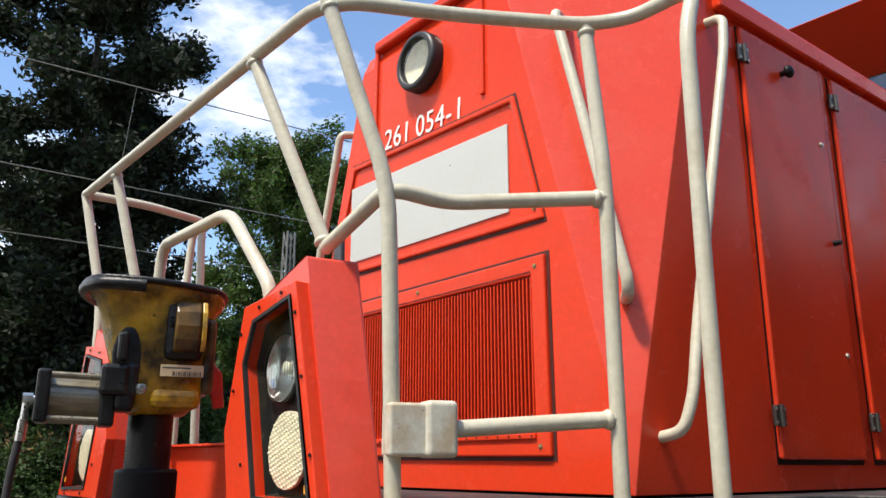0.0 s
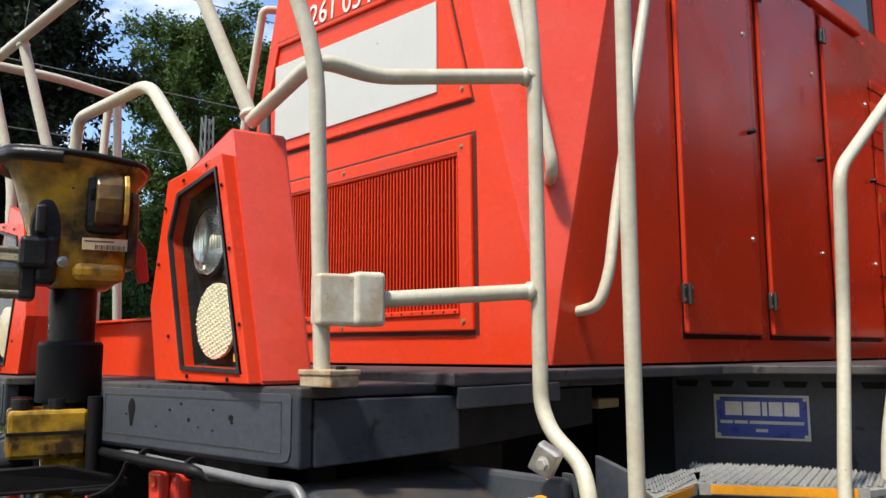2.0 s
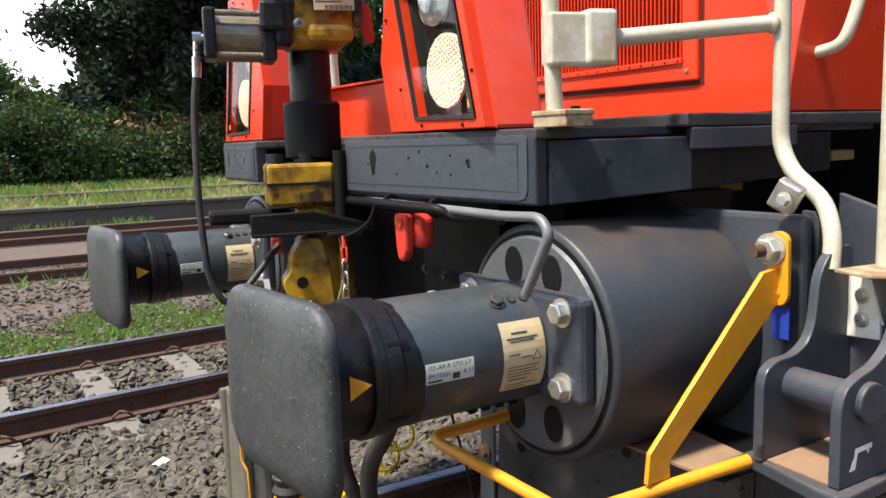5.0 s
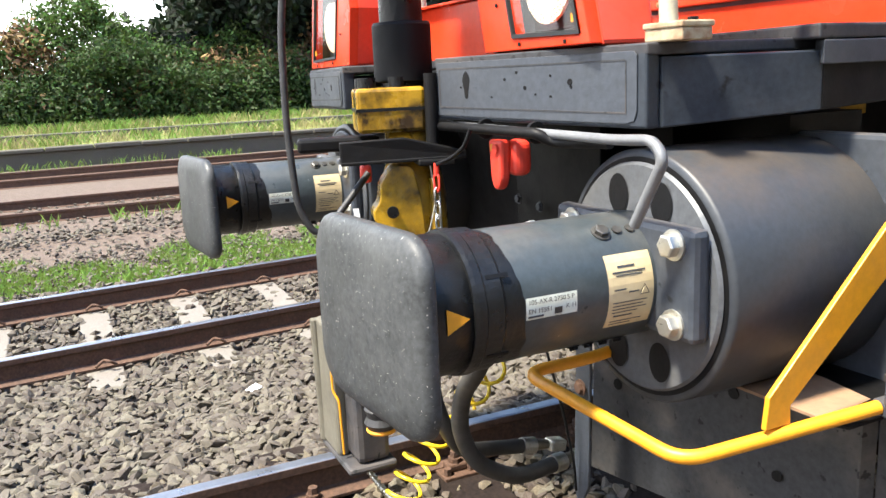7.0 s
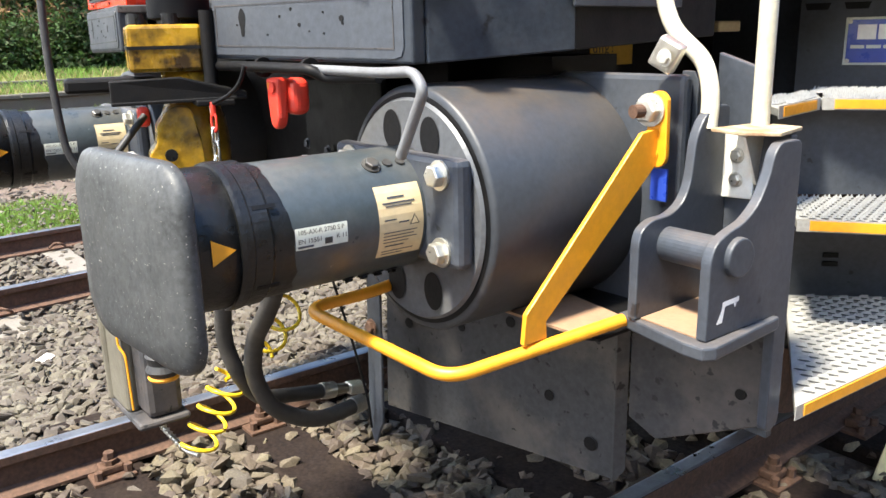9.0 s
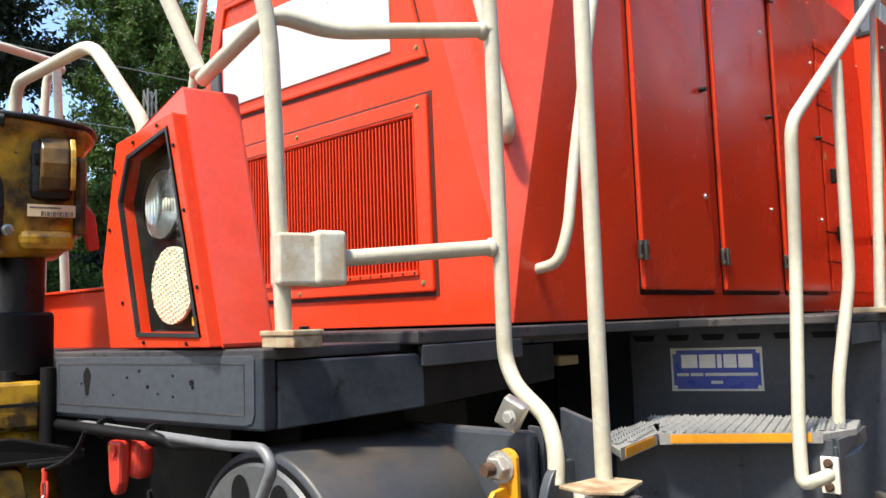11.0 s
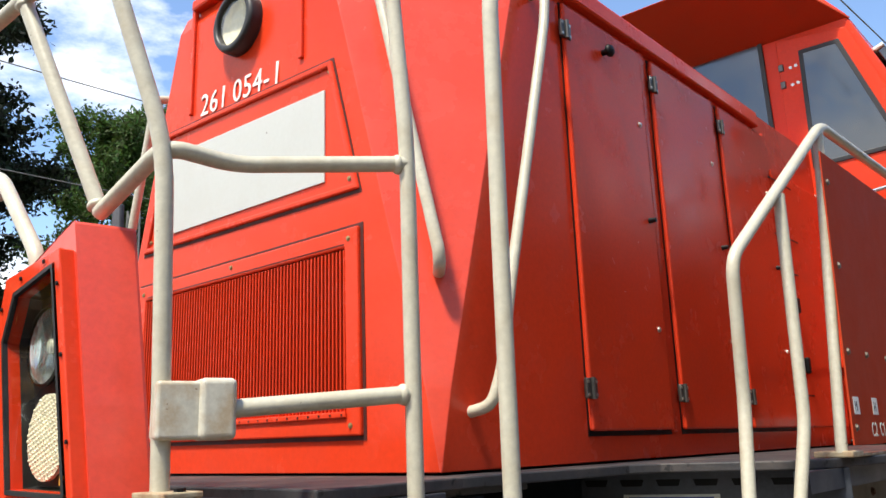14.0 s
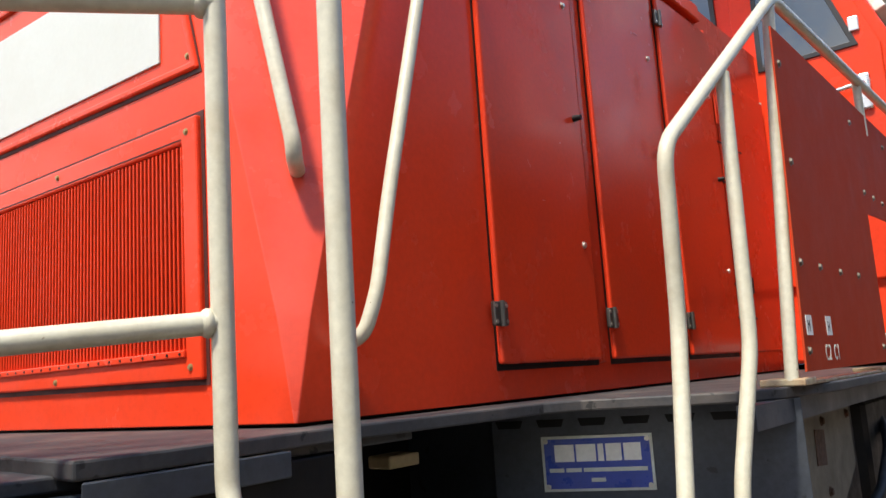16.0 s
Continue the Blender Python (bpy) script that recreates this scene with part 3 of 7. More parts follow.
# side doors with hinges and latches
DOORS = ((2.880, 3.466), (3.566, 4.168), (4.268, 4.86))
for k, (y0, y1) in enumerate(DOORS):
    top = 3.275
    door = part("side_door", slab([(SX + 0.001, y0, 1.70), (SX + 0.001, y1, 1.70), (SX + 0.001, y1, top), (SX + 0.001, y0, top)], (0.020, 0, 0), 0.008), RED, loco, "red hood side door, closed")
    part("door_gap", slab([(SX - 0.001, y0 - 0.004, 1.683), (SX - 0.001, y1 + 0.006, 1.683), (SX - 0.001, y1 + 0.006, top + 0.005), (SX - 0.001, y0 - 0.004, top + 0.005)], (0.0045, 0, 0)), BLACK, door)
    for z in (1.84, 3.16):
        h = part("hinge", box((SX + 0.012, y0 - 0.030, z - 0.034), (SX + 0.027, y0 + 0.036, z + 0.034), 0.004), HINGE, door, "small stainless hinge")
        part("hinge_pin", rod((SX + 0.030, y0 + 0.003, z - 0.036), (SX + 0.030, y0 + 0.003, z + 0.036), 0.008), HINGE, door)
        for dy in (-0.022, 0.028):
            for dz in (-0.022, 0.022):
                part("hinge_screw", rod((SX + 0.0265, y0 + dy, z + dz), (SX + 0.0285, y0 + dy, z + dz), 0.006, 8), BOLT, door)
    for z in (2.08, 2.93):
        hexbolt("latch_screw", (SX + 0.021, y1 - 0.058, z), (1, 0, 0), 0.0085, door, BOLT)
    part("latch_knob", rod((SX + 0.02, y1 - 0.05, 2.52), (SX + 0.05, y1 - 0.05, 2.52), 0.012, 14, 0.009), BLACK, door)
    part("door_seam_bead", box((SX - 0.012, y1 + 0.012, 1.69), (SX + 0.010, y1 + 0.056, 3.30), 0.009, None, None, 4), RED, door)
knob = part("grab_knob", lathe([(0.012, 0), (0.012, 0.018), (0.024, 0.026), (0.026, 0.036), (0.018, 0.046), (0.001, 0.05)], axis((SX + 0.02, 3.15, 3.16), (1, 0, 0)), 20), BLACK, loco, "black rubber door stop", True)
for y, z, l_, h_ in ((3.985, 3.005, 0.05, 0.010), (3.962, 2.995, 0.018, 0.016), (4.52, 2.93, 0.03, 0.02), (4.50, 2.88, 0.045, 0.008), (3.16, 2.20, 0.022, 0.004), (3.30, 2.41, 0.012, 0.006)):
    part("paint_scuff", slab([(SX + 0.0212, y, z), (SX + 0.0212, y + l_, z + h_ * 0.4), (SX + 0.0212, y + l_ * 0.8, z + h_), (SX + 0.0212, y + l_ * 0.2, z + h_ * 0.8)], (0.0004, 0, 0)), RED_PINKISH, loco)
# plain panel at the end of the hood
rear = part("rear_hood_panel", slab([(SX + 0.002, 4.93, 1.70), (SX + 0.002, 5.7, 1.70), (SX + 0.002, 5.7, 3.10), (SX + 0.002, 4.93, 3.10)], (0.014, 0, 0), 0.006), RED, loco)
for y, z in ((5.02, 2.30), (5.06, 1.98)):
    part("latch", box((SX + 0.014, y, z), (SX + 0.040, y + 0.035, z + 0.085), 0.008), BLACK, rear, "small black rubber latch")
for z in (2.52, 2.02, 1.86):
    part("panel_groove", box((SX + 0.0135, 4.88, z), (SX + 0.018, 5.15, z + 0.008)), BLACK, rear)
for k in range(6):
    part("louvre", box((SX + 0.014, 4.885 + 0.030 * k, 2.815), (SX + 0.024, 4.900 + 0.030 * k, 2.965), 0.004), RED, rear)
    part("louvre_slot", box((SX + 0.0155, 4.901 + 0.030 * k, 2.82), (SX + 0.0170, 4.912 + 0.030 * k, 2.96)), GASKET, rear)
for z in (3.04, 2.72):
    part("panel_groove", box((SX + 0.0135, 4.86, z), (SX + 0.018, 5.22, z + 0.007)), BLACK, rear)
part("warning_triangle", slab([(SX + 0.0162, 4.93, 2.425), (SX + 0.0162, 4.985, 2.425), (SX + 0.0162, 4.957, 2.475)], (0.0008, 0, 0)), YELLOW_SIGN, rear, "small faded yellow warning triangle")
part("roof_edge", slab([(SX - 0.01, 2.74, 3.30), (SX + 0.035, 2.74, 3.30), (SX + 0.030, 2.74, 3.385), (SX - 0.05, 2.74, 3.43)], (0, 2.04, 0), 0.010), RED, loco, "red roof drip edge")
part("roof_edge", slab([(CX - 0.935, 2.74, 3.30), (CX - 0.98, 2.74, 3.30), (CX - 0.975, 2.74, 3.385), (CX - 0.89, 2.74, 3.43)], (0, 1.92, 0), 0.010), RED, loco)

# grab rails on the nose cheeks and the side
for s in (1, -1):
    x = lambda v: v if s > 0 else 2 * CX - v
    part("grab_rail", tube([(x(0.59), 2.30, 3.20), (x(0.645), 2.165, 3.19), (x(0.893), 2.162, 2.205), (x(0.887), 2.170, 2.168), (x(0.815), 2.245, 2.158)], PIPE, 0.03), CREAM, loco, "cream grab rail on the red nose", False)
    part("side_grab_rail", tube([(x(0.885), 2.69, 3.225), (x(0.965), 2.685, 3.215), (x(0.975), 2.655, 3.08), (x(0.975), 2.375, 2.10), (x(0.985), 2.308, 1.87), (x(0.962), 2.283, 1.772), (x(0.885), 2.272, 1.757)], PIPE * 0.92, 0.07), CREAM, loco, "cream grab rail on the hood side", False)

# deck plate
deck_line = [(-1.036, 1.165), (-0.34, 1.068), (-0.30, 1.20), (0.20, 1.22), (0.262, 1.118), (0.946, 1.252), (0.985, 1.64), (0.985, 2.4), (-1.08, 2.4), (-1.05, 1.6)]
part("deck", slab([(x, y, DECK - 0.024) for x, y in deck_line], (0, 0, 0.024), 0.004), GREY_DIRTY, loco, "dusty anthracite front deck plate")
walk_line = [(0.80, 1.62), (1.055, 1.588), (1.045, 1.75), (1.005, 2.10), (1.015, 2.40), (1.045, 2.86), (1.10, 2.965), (1.47, 3.105), (1.545, 3.26), (1.60, 3.6), (1.60, 9.0), (-1.65, 9.0), (-1.65, 2.2), (-1.2, 1.66)]
part("walkway", slab([(x, y, WALK - 0.03) for x, y in walk_line], (0, 0, 0.03), 0.005), GREY_DIRTY, loco, "dusty anthracite walkway plate")
part("walkway_lip", slab([(1.056, 1.600, 1.512), (1.046, 1.75, 1.512), (1.018, 2.02, 1.512), (0.975, 2.02, 1.512), (1.00, 1.64, 1.512)], (0, 0, 0.048), 0.003), GREY, loco)


# front group: the headstock is swept back from the middle to both corners
def fy(x):
    return 1.252 + 0.194 * (x - 0.946) if x > -0.045 else 1.165 - 0.14 * (x + 1.036)


def headstock(x0, x1, z_in, z_out):
    a, c = Vector((x0, fy(x0), 0)), Vector((x1, fy(x1), 0))
    d = (c - a).normalized()
    nrm = Vector((d.y, -d.x, 0))

    def at(s, z, off=0.0):
        p = a.lerp(c, s) + nrm * off
        return (p.x, p.y, z)

    top = 1.566
    plate = part("headstock_plate", slab([at(0, z_in), at(1, z_out), at(1, top), at(0, top)], -nrm * 0.04, 0.006), GREY_DEEP, loco, "scratched anthracite headstock plate")
    outline = [(0.012, z_in + 0.010), (0.925, z_out + 0.010), (0.957, z_out + 0.016), (0.967, z_out + 0.034), (0.967, 1.546), (0.955, 1.554), (0.012, 1.555)]
    part("face_sheet", slab([at(u, z) for u, z in outline], nrm * 0.003, 0.001), GREY, plate, "bluish grey glued face sheet")
    inner = [(0.03, z_in + 0.030), (0.925, z_out + 0.030), (0.925, 1.536), (0.03, 1.538)]
    for k in range(4):
        (u0, w0), (u1, w1) = inner[k], inner[(k + 1) % 4]
        if k in (0, 2):
            bead = [at(u0, w0, 0.003), at(u1, w1, 0.003), at(u1, w1 + 0.003, 0.003), at(u0, w0 + 0.003, 0.003)]
        else:
            bead = [at(u0, w0, 0.003), at(u1, w1, 0.003), at(u1 + 0.004, w1, 0.003), at(u0 + 0.004, w0, 0.003)]
        part("sheet_crease", slab(bead, nrm * 0.0012), GREY_DIRTY, plate)
    for u, dz, r in ((0.40, 0.095, 0.0035), (0.46, 0.11, 0.004), (0.50, 0.075, 0.005), (0.55, 0.06, 0.0025), (0.705, 0.085, 0.0075), (0.71, 0.075, 0.004), (0.62, 0.10, 0.003), (0.33, 0.055, 0.003), (0.62, 0.055, 0.003), (0.16, 0.08, 0.003)):
        part("weld_scar", lathe([(r, 0.0), (r * 0.9, 0.0016), (r * 0.2, 0.001)], axis(at(u, z_in + dz, 0.003), nrm), 10), BLACK, plate)
    smear = [at(0.19 + 0.018 * math.cos(v) * (1 + 0.3 * math.sin(3 * v)), z_in + 0.085 + 0.034 * math.sin(v), 0.0032) for v in [2 * math.pi * k / 16 for k in range(16)]]
    part("grease_smear", slab(smear, nrm * 0.0006), BLACK, plate, "dark grease smear")
    return plate


headstock(0.262, 0.946, 1.413, 1.402)
headstock(-1.036, -0.34, 1.420, 1.430)
part("headstock_side", slab([(0.944, 1.29, 1.402), (1.036, 1.625, 1.420), (1.036, 1.625, 1.541), (0.944, 1.29, 1.541)], (-0.03, 0, 0), 0.004), GREY_DEEP, loco)
# Rear length is coloured black to stand for shade under the walkway.
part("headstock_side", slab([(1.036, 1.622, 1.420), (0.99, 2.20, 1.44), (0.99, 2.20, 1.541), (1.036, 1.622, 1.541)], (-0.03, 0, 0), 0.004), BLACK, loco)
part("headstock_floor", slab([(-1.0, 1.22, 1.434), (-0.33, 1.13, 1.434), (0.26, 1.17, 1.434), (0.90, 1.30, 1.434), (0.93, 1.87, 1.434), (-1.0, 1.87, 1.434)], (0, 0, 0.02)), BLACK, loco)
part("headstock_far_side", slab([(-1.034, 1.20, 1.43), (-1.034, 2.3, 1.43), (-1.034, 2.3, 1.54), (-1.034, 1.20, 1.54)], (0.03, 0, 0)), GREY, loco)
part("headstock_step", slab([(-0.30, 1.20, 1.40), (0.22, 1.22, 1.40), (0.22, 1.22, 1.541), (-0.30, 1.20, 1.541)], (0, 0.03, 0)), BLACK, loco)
part("red_bulkhead", slab([(-0.50, 1.34, DECK), (0.44, 1.375, DECK), (0.44, 1.375, 1.735), (-0.50, 1.34, 1.735)], (0, 0.012, 0), 0.003), RED, loco, "low red plate between the lamp housings")
part("bulkhead_flange", slab([(-0.50, 1.318, 1.735), (0.44, 1.352, 1.735), (0.44, 1.39, 1.735), (-0.50, 1.355, 1.735)], (0, 0, 0.008), 0.002), RED, loco)


# headlight housings
def lamp_housing(s):
    def P(x, z, back=0.0):
        xx = x if s > 0 else -x - 0.09
        return (xx, (1.187 + 0.012 * x if s > 0 else 1.15 - 0.01 * x) + back, z)

    rim = [(0.403, 1.570), (0.357, 1.760), (0.428, 2.076), (0.688, 2.166), (0.843, 1.570)]
    rear = [(0.420, 1.570), (0.380, 1.760), (0.452, 2.072), (0.732, 2.160), (0.862, 1.570)]
    body = bmesh.new()
    rim = [Vector(p).lerp(Vector(q), i / 6) for p, q in zip(rim, rim[1:] + rim[:1]) for i in range(6)]
    rear = [Vector(p).lerp(Vector(q), i / 6) for p, q in zip(rear, rear[1:] + rear[:1]) for i in range(6)]
    f0 = [body.verts.new(P(x, z, 0.030)) for x, z in rim]
    f1 = [body.verts.new(P(x, z, 0.150)) for x, z in rear]
    for k in range(30):
        body.faces.new((f0[k], f0[(k + 1) % 30], f1[(k + 1) % 30], f1[k]))
    body.faces.new(f1)
    bmesh.ops.recalc_face_normals(body, faces=body.faces[:])
    housing = part("headlight_housing", bevel(body, 0.010, 2), RED_PINKISH, loco, "red sheet-metal headlight housing")
    hole = [(0.537, 1.600), (0.447, 1.926), (0.488, 2.030), (0.673, 2.068), (0.805, 1.594)]
    n = 5
    fr = bmesh.new()
    outer = [(0.404, 1.573), (0.360, 1.760), (0.431, 2.070), (0.693, 2.098), (0.836, 1.573)]
    a0 = [fr.verts.new(P(x, z, 0.034)) for x, z in outer]
    a1 = [fr.verts.new(P(x, z, 0.0)) for x, z in outer]
    a2 = [fr.verts.new(P(x, z, 0.0)) for x, z in hole]
    a3 = [fr.verts.new(P(x, z, 0.03)) for x, z in hole]
    for k in range(n):
        j = (k + 1) % n
        fr.faces.new((a0[k], a0[j], a1[j], a1[k]))
        fr.faces.new((a1[k], a1[j], a2[j], a2[k]))
        fr.faces.new((a2[k], a2[j], a3[j], a3[k]))
    bmesh.ops.recalc_face_normals(fr, faces=fr.faces[:])
    part("bezel", bevel(fr, 0.003, 2), RED, housing, "red screwed bezel")
    face = bmesh.new()
    face.faces.new([face.verts.new(P(x, z, 0.031)) for x, z in ((0.431, 2.070), (0.430, 2.074), (0.688, 2.164), (0.842, 1.571), (0.836, 1.573), (0.693, 2.098))])
    part("front_flange", facing(face, (0, -1, 0)), RED_PINKISH, housing)
    gs = bmesh.new()
    g0 = [gs.verts.new(P(x, z, -0.004)) for x, z in hole]
    cx, cz = 0.605, 1.83
    g1 = [gs.verts.new(P(x + (cx - x) * 0.07, z + (cz - z) * 0.040, -0.004)) for x, z in hole]
    g2 = [gs.verts.new(P(x + (cx - x) * 0.07, z + (cz - z) * 0.040, 0.006)) for x, z in hole]
    for k in range(n):
        j = (k + 1) % n
        gs.faces.new((g0[k], g0[j], g1[j], g1[k]))
        gs.faces.new((g1[k], g1[j], g2[j], g2[k]))
    bmesh.ops.recalc_face_normals(gs, faces=gs.faces[:])
    part("gasket", gs, GASKET, housing, "black rubber gasket")
    lining = bmesh.new()
    l0 = [lining.verts.new(P(x + (cx - x) * 0.07, z + (cz - z) * 0.040, 0.006)) for x, z in hole]
    l1 = [lining.verts.new(P(x + (cx - x) * 0.085, z + (cz - z) * 0.045, 0.030)) for x, z in hole]
    for k in range(n):
        lining.faces.new((l0[k], l0[(k + 1) % n], l1[(k + 1) % n], l1[k]))
    bmesh.ops.recalc_face_normals(lining, faces=lining.faces[:])
    part("lining", lining, RED, housing)
    # Inner walls coloured black so the lamp recess reads as shaded.
    well = bmesh.new()
    l0 = [well.verts.new(P(x + (cx - x) * 0.085, z + (cz - z) * 0.045, 0.030)) for x, z in hole]
    l1 = [well.verts.new(P(x + (cx - x) * 0.13, z + (cz - z) * 0.065, 0.057)) for x, z in hole]
    for k in range(n):
        well.faces.new((l0[k], l0[(k + 1) % n], l1[(k + 1) % n], l1[k]))
    bmesh.ops.recalc_face_normals(well, faces=well.faces[:])
    part("lamp_well", well, GASKET, housing)
    back = bmesh.new()
    back.faces.new([back.verts.new(P(x + (cx - x) * 0.12, z + (cz - z) * 0.06, 0.057)) for x, z in hole])
    part("mounting_plate", facing(back, (0, -1, 0)), GASKET, housing, "black lamp mounting plate")
    tilt = 0.012 if s > 0 else 0.01
    way = Vector((tilt, -1, 0)).normalized()
    u = Vector((1, tilt, 0)).normalized()
    c = Vector(P(0.581, 1.906, 0.050))
    m = axis(c, way)
    part("lamp_bowl", facing(lathe([(0.081, 0.012), (0.074, 0.006), (0.055, 0.0), (0.03, -0.004), (0.001, -0.005)], m, 40, caps=False), way), CHROME, housing, "round chromed main lamp", True)
    part("lamp_bulb", lathe([(0.016, -0.004), (0.017, 0.004), (0.010, 0.008), (0.001, 0.010)], m, 20), LED, housing, "", True)
    part("lamp_ring", lathe([(0.081, 0.008), (0.087, 0.008), (0.087, 0.016), (0.082, 0.018)], m, 40, caps=False), GASKET, housing, "", True)
    ln = part("lamp_lens", facing(lathe([(0.081, 0.014), (0.05, 0.026), (0.001, 0.030)], m, 40, caps=False), way), GLASS, housing, "ribbed clear lens", True)
    ln.visible_shadow = False
    for i in range(12):
        dx = -0.0715 + 0.013 * i
        hgt = math.sqrt(max(0, 0.077 ** 2 - dx ** 2))
        part("lens_rib", box((dx - 0.0012, -hgt, 0.009), (dx + 0.0012, hgt, 0.012), 0, plane_pose(c, u, (0, 0, 1))), GLASS, housing)
    c = Vector(P(0.639, 1.713, 0.036))
    m = axis(c, way)
    part("led_plate", lathe([(0.088, 0.0), (0.088, 0.008), (0.001, 0.008)], m, 40), LED, housing, "round cluster of clear leds")
    dome = bpy.data.meshes.new("led")
    d = lathe([(0.0036, 0.0), (0.0032, 0.0028), (0.0020, 0.0042), (0.0008, 0.0046)], Matrix(), 8)
    d.to_mesh(dome)
    d.free()
    dome.materials.append(LED)
    dome.shade_smooth()
    right, up = u, Vector((0, 0, 1))
    for i in range(-8, 9):
        for j in range(-9, 10):
            px, pz = (i + 0.5 * (j % 2)) * 0.0118, j * 0.0105
            px, pz = px * 0.946 - pz * 0.325, px * 0.325 + pz * 0.946
            if math.hypot(px, pz) < 0.086:
                o = new("led", dome)
                o.parent = housing
                o.matrix_basis = axis(c + right * px + up * pz + way * 0.007, way)
    pane = bmesh.new()
    pane.faces.new([pane.verts.new(P(x + (cx - x) * 0.06, z + (cz - z) * 0.035, 0.004)) for x, z in hole])
    pn = part("glass_pane", facing(pane, (0, -1, 0)), GLASS, housing, "flat clear glass pane")
    pn.visible_shadow = False
    part("sticker", box((-0.008, -0.009, 0), (0.008, 0.009, 0.001), 0, plane_pose(P(0.776, 1.629, 0.003), u, (0, 0, 1))), YELLOW, housing, "tiny yellow sticker")
    for x, z in ((0.57, 1.586), (0.752, 1.582), (0.470, 1.68), (0.405, 1.86), (0.430, 2.00), (0.52, 2.058), (0.63, 2.078), (0.702, 2.02), (0.744, 1.87), (0.796, 1.70)):
        hexbolt("screw", P(x, z, -0.001), way, 0.0045, housing, BLACK, False)
    return housing


lamp_housing(1)
lamp_housing(-1)

# front railing
def railing(points, radius=0.07, label=""):
    return part("railing_pipe", tube(points, PIPE, radius), CREAM, loco, label)


railing([(0.936, 1.312, 1.6), (0.925, 1.294, 2.285), (0.805, 1.184, 2.78)], 0.10, "cream tubular railing post")
railing([(-1.15, 1.171, 2.788), (0.805, 1.182, 2.78), (0.943, 1.475, 2.78), (1.118, 1.764, 2.779), (1.205, 1.847, 2.789), (1.382, 1.861, 2.798), (1.391, 1.799, 2.658), (1.389, 1.796, 2.098), (1.385, 1.8, 1.26)], 0.12, "cream tubular railing bent round the deck corner")
railing([(0.417, 1.177, 2.782), (0.649, 1.297, 2.209)])
railing([(0.649, 1.297, 2.201), (0.925, 1.294, 2.285), (0.944, 1.446, 2.275), (1.153, 1.77, 2.301)], 0.05)
railing([(1.118, 1.764, 2.779), (1.151, 1.767, 2.399), (1.153, 1.77, 2.299), (1.149, 1.778, 1.519), (1.183, 1.771, 1.459), (1.278, 1.757, 1.393), (1.311, 1.736, 1.328), (1.317, 1.721, 1.26)], 0.06, "cream railing post cranked at its foot")
railing([(0.974, 1.406, 1.752), (1.148, 1.777, 1.781)])
for at, way in (((0.649, 1.297, 2.203), (-0.34, -0.18, 0.9)), ((1.150, 1.766, 2.299), (-0.55, -0.83, -0.05)), ((0.417, 1.177, 2.775), (0.34, 0.18, -0.9)), ((1.146, 1.772, 1.780), (-0.42, -0.9, -0.05)), ((1.119, 1.764, 2.770), (0.08, 0, -1)), ((0.806, 1.186, 2.772), (0.23, 0.21, -0.95)), ((-0.772, 1.177, 2.780), (0.23, 0.17, -0.95))):
    part("weld_bead", lathe([(PIPE, 0.010), (PIPE + 0.0045, 0.014), (PIPE + 0.005, 0.019), (PIPE + 0.003, 0.024), (PIPE - 0.001, 0.028)], axis(at, way), 20, caps=False), CREAM, loco, "", True)
part("post_foot", box((0.905, 1.272, 1.592), (1.020, 1.352, 1.604), 0.003), RUSTY_CREAM, loco, "rust-stained cream foot plate")
part("post_block", box((0.908, 1.275, DECK), (1.017, 1.349, 1.592), 0.003), RUSTY_CREAM, loco)
hexbolt("foot_bolt", (1, 1.315, 1.602), (0, 0, 1), 0.010, loco, BLACK)
cast = part("socket_box", box((-0.022, -0.056, -0.028), (0.070, 0.054, 0.030), 0.008, plane_pose((0.94, 1.312, 1.752), (0.30, 0.95, 0.0), (0, 0, 1)), None, 5), CREAM_BOX, loco, "stained cream socket box on the post")
part("socket_lid", box((0.058, -0.058, -0.034), (0.130, 0.060, 0.038), 0.012, plane_pose((0.942, 1.31, 1.752), (0.30, 0.95, 0.0), (0, 0, 1)), None, 5), CREAM_BOX, cast)
# far side of the front railing
railing([(-1.15, 1.171, 2.788), (-1.03, 1.246, 2.307), (-0.995, 1.25, DECK)], 0.1)
railing([(-0.772, 1.177, 2.786), (-0.635, 1.282, 2.216), (-0.989, 1.265, 2.297)], 0.04)
railing([(-1.15, 1.171, 2.788), (-1.134, 1.416, 2.788), (-1.225, 1.715, 2.790), (-1.325, 1.785, 2.795), (-1.425, 1.755, 2.792), (-1.432, 1.745, 2.60), (-1.432, 1.742, 1.409)], 0.09)
railing([(-1.225, 1.715, 2.790), (-1.140, 1.735, 1.57)])
railing([(-0.989, 1.265, 2.287), (-1.085, 1.499, 2.288), (-1.190, 1.725, 2.305)], 0.06)
# guard rail from the lamp housing to the middle
railing([(0.477, 1.247, 2.061), (0.462, 1.243, 2.132), (0.186, 1.242, 2.398), (-0.316, 1.23, 2.4), (-0.337, 1.231, 2.285), (-0.357, 1.244, 1.605)], 0.075, "cream guard rail over the coupler")
part("lifting_lug", slab([(0.596, 1.348, 2.131), (0.647, 1.347, 2.131), (0.643, 1.346, 2.236), (0.602, 1.348, 2.236)], (0, 0.012, 0), 0.004), GREY, loco)

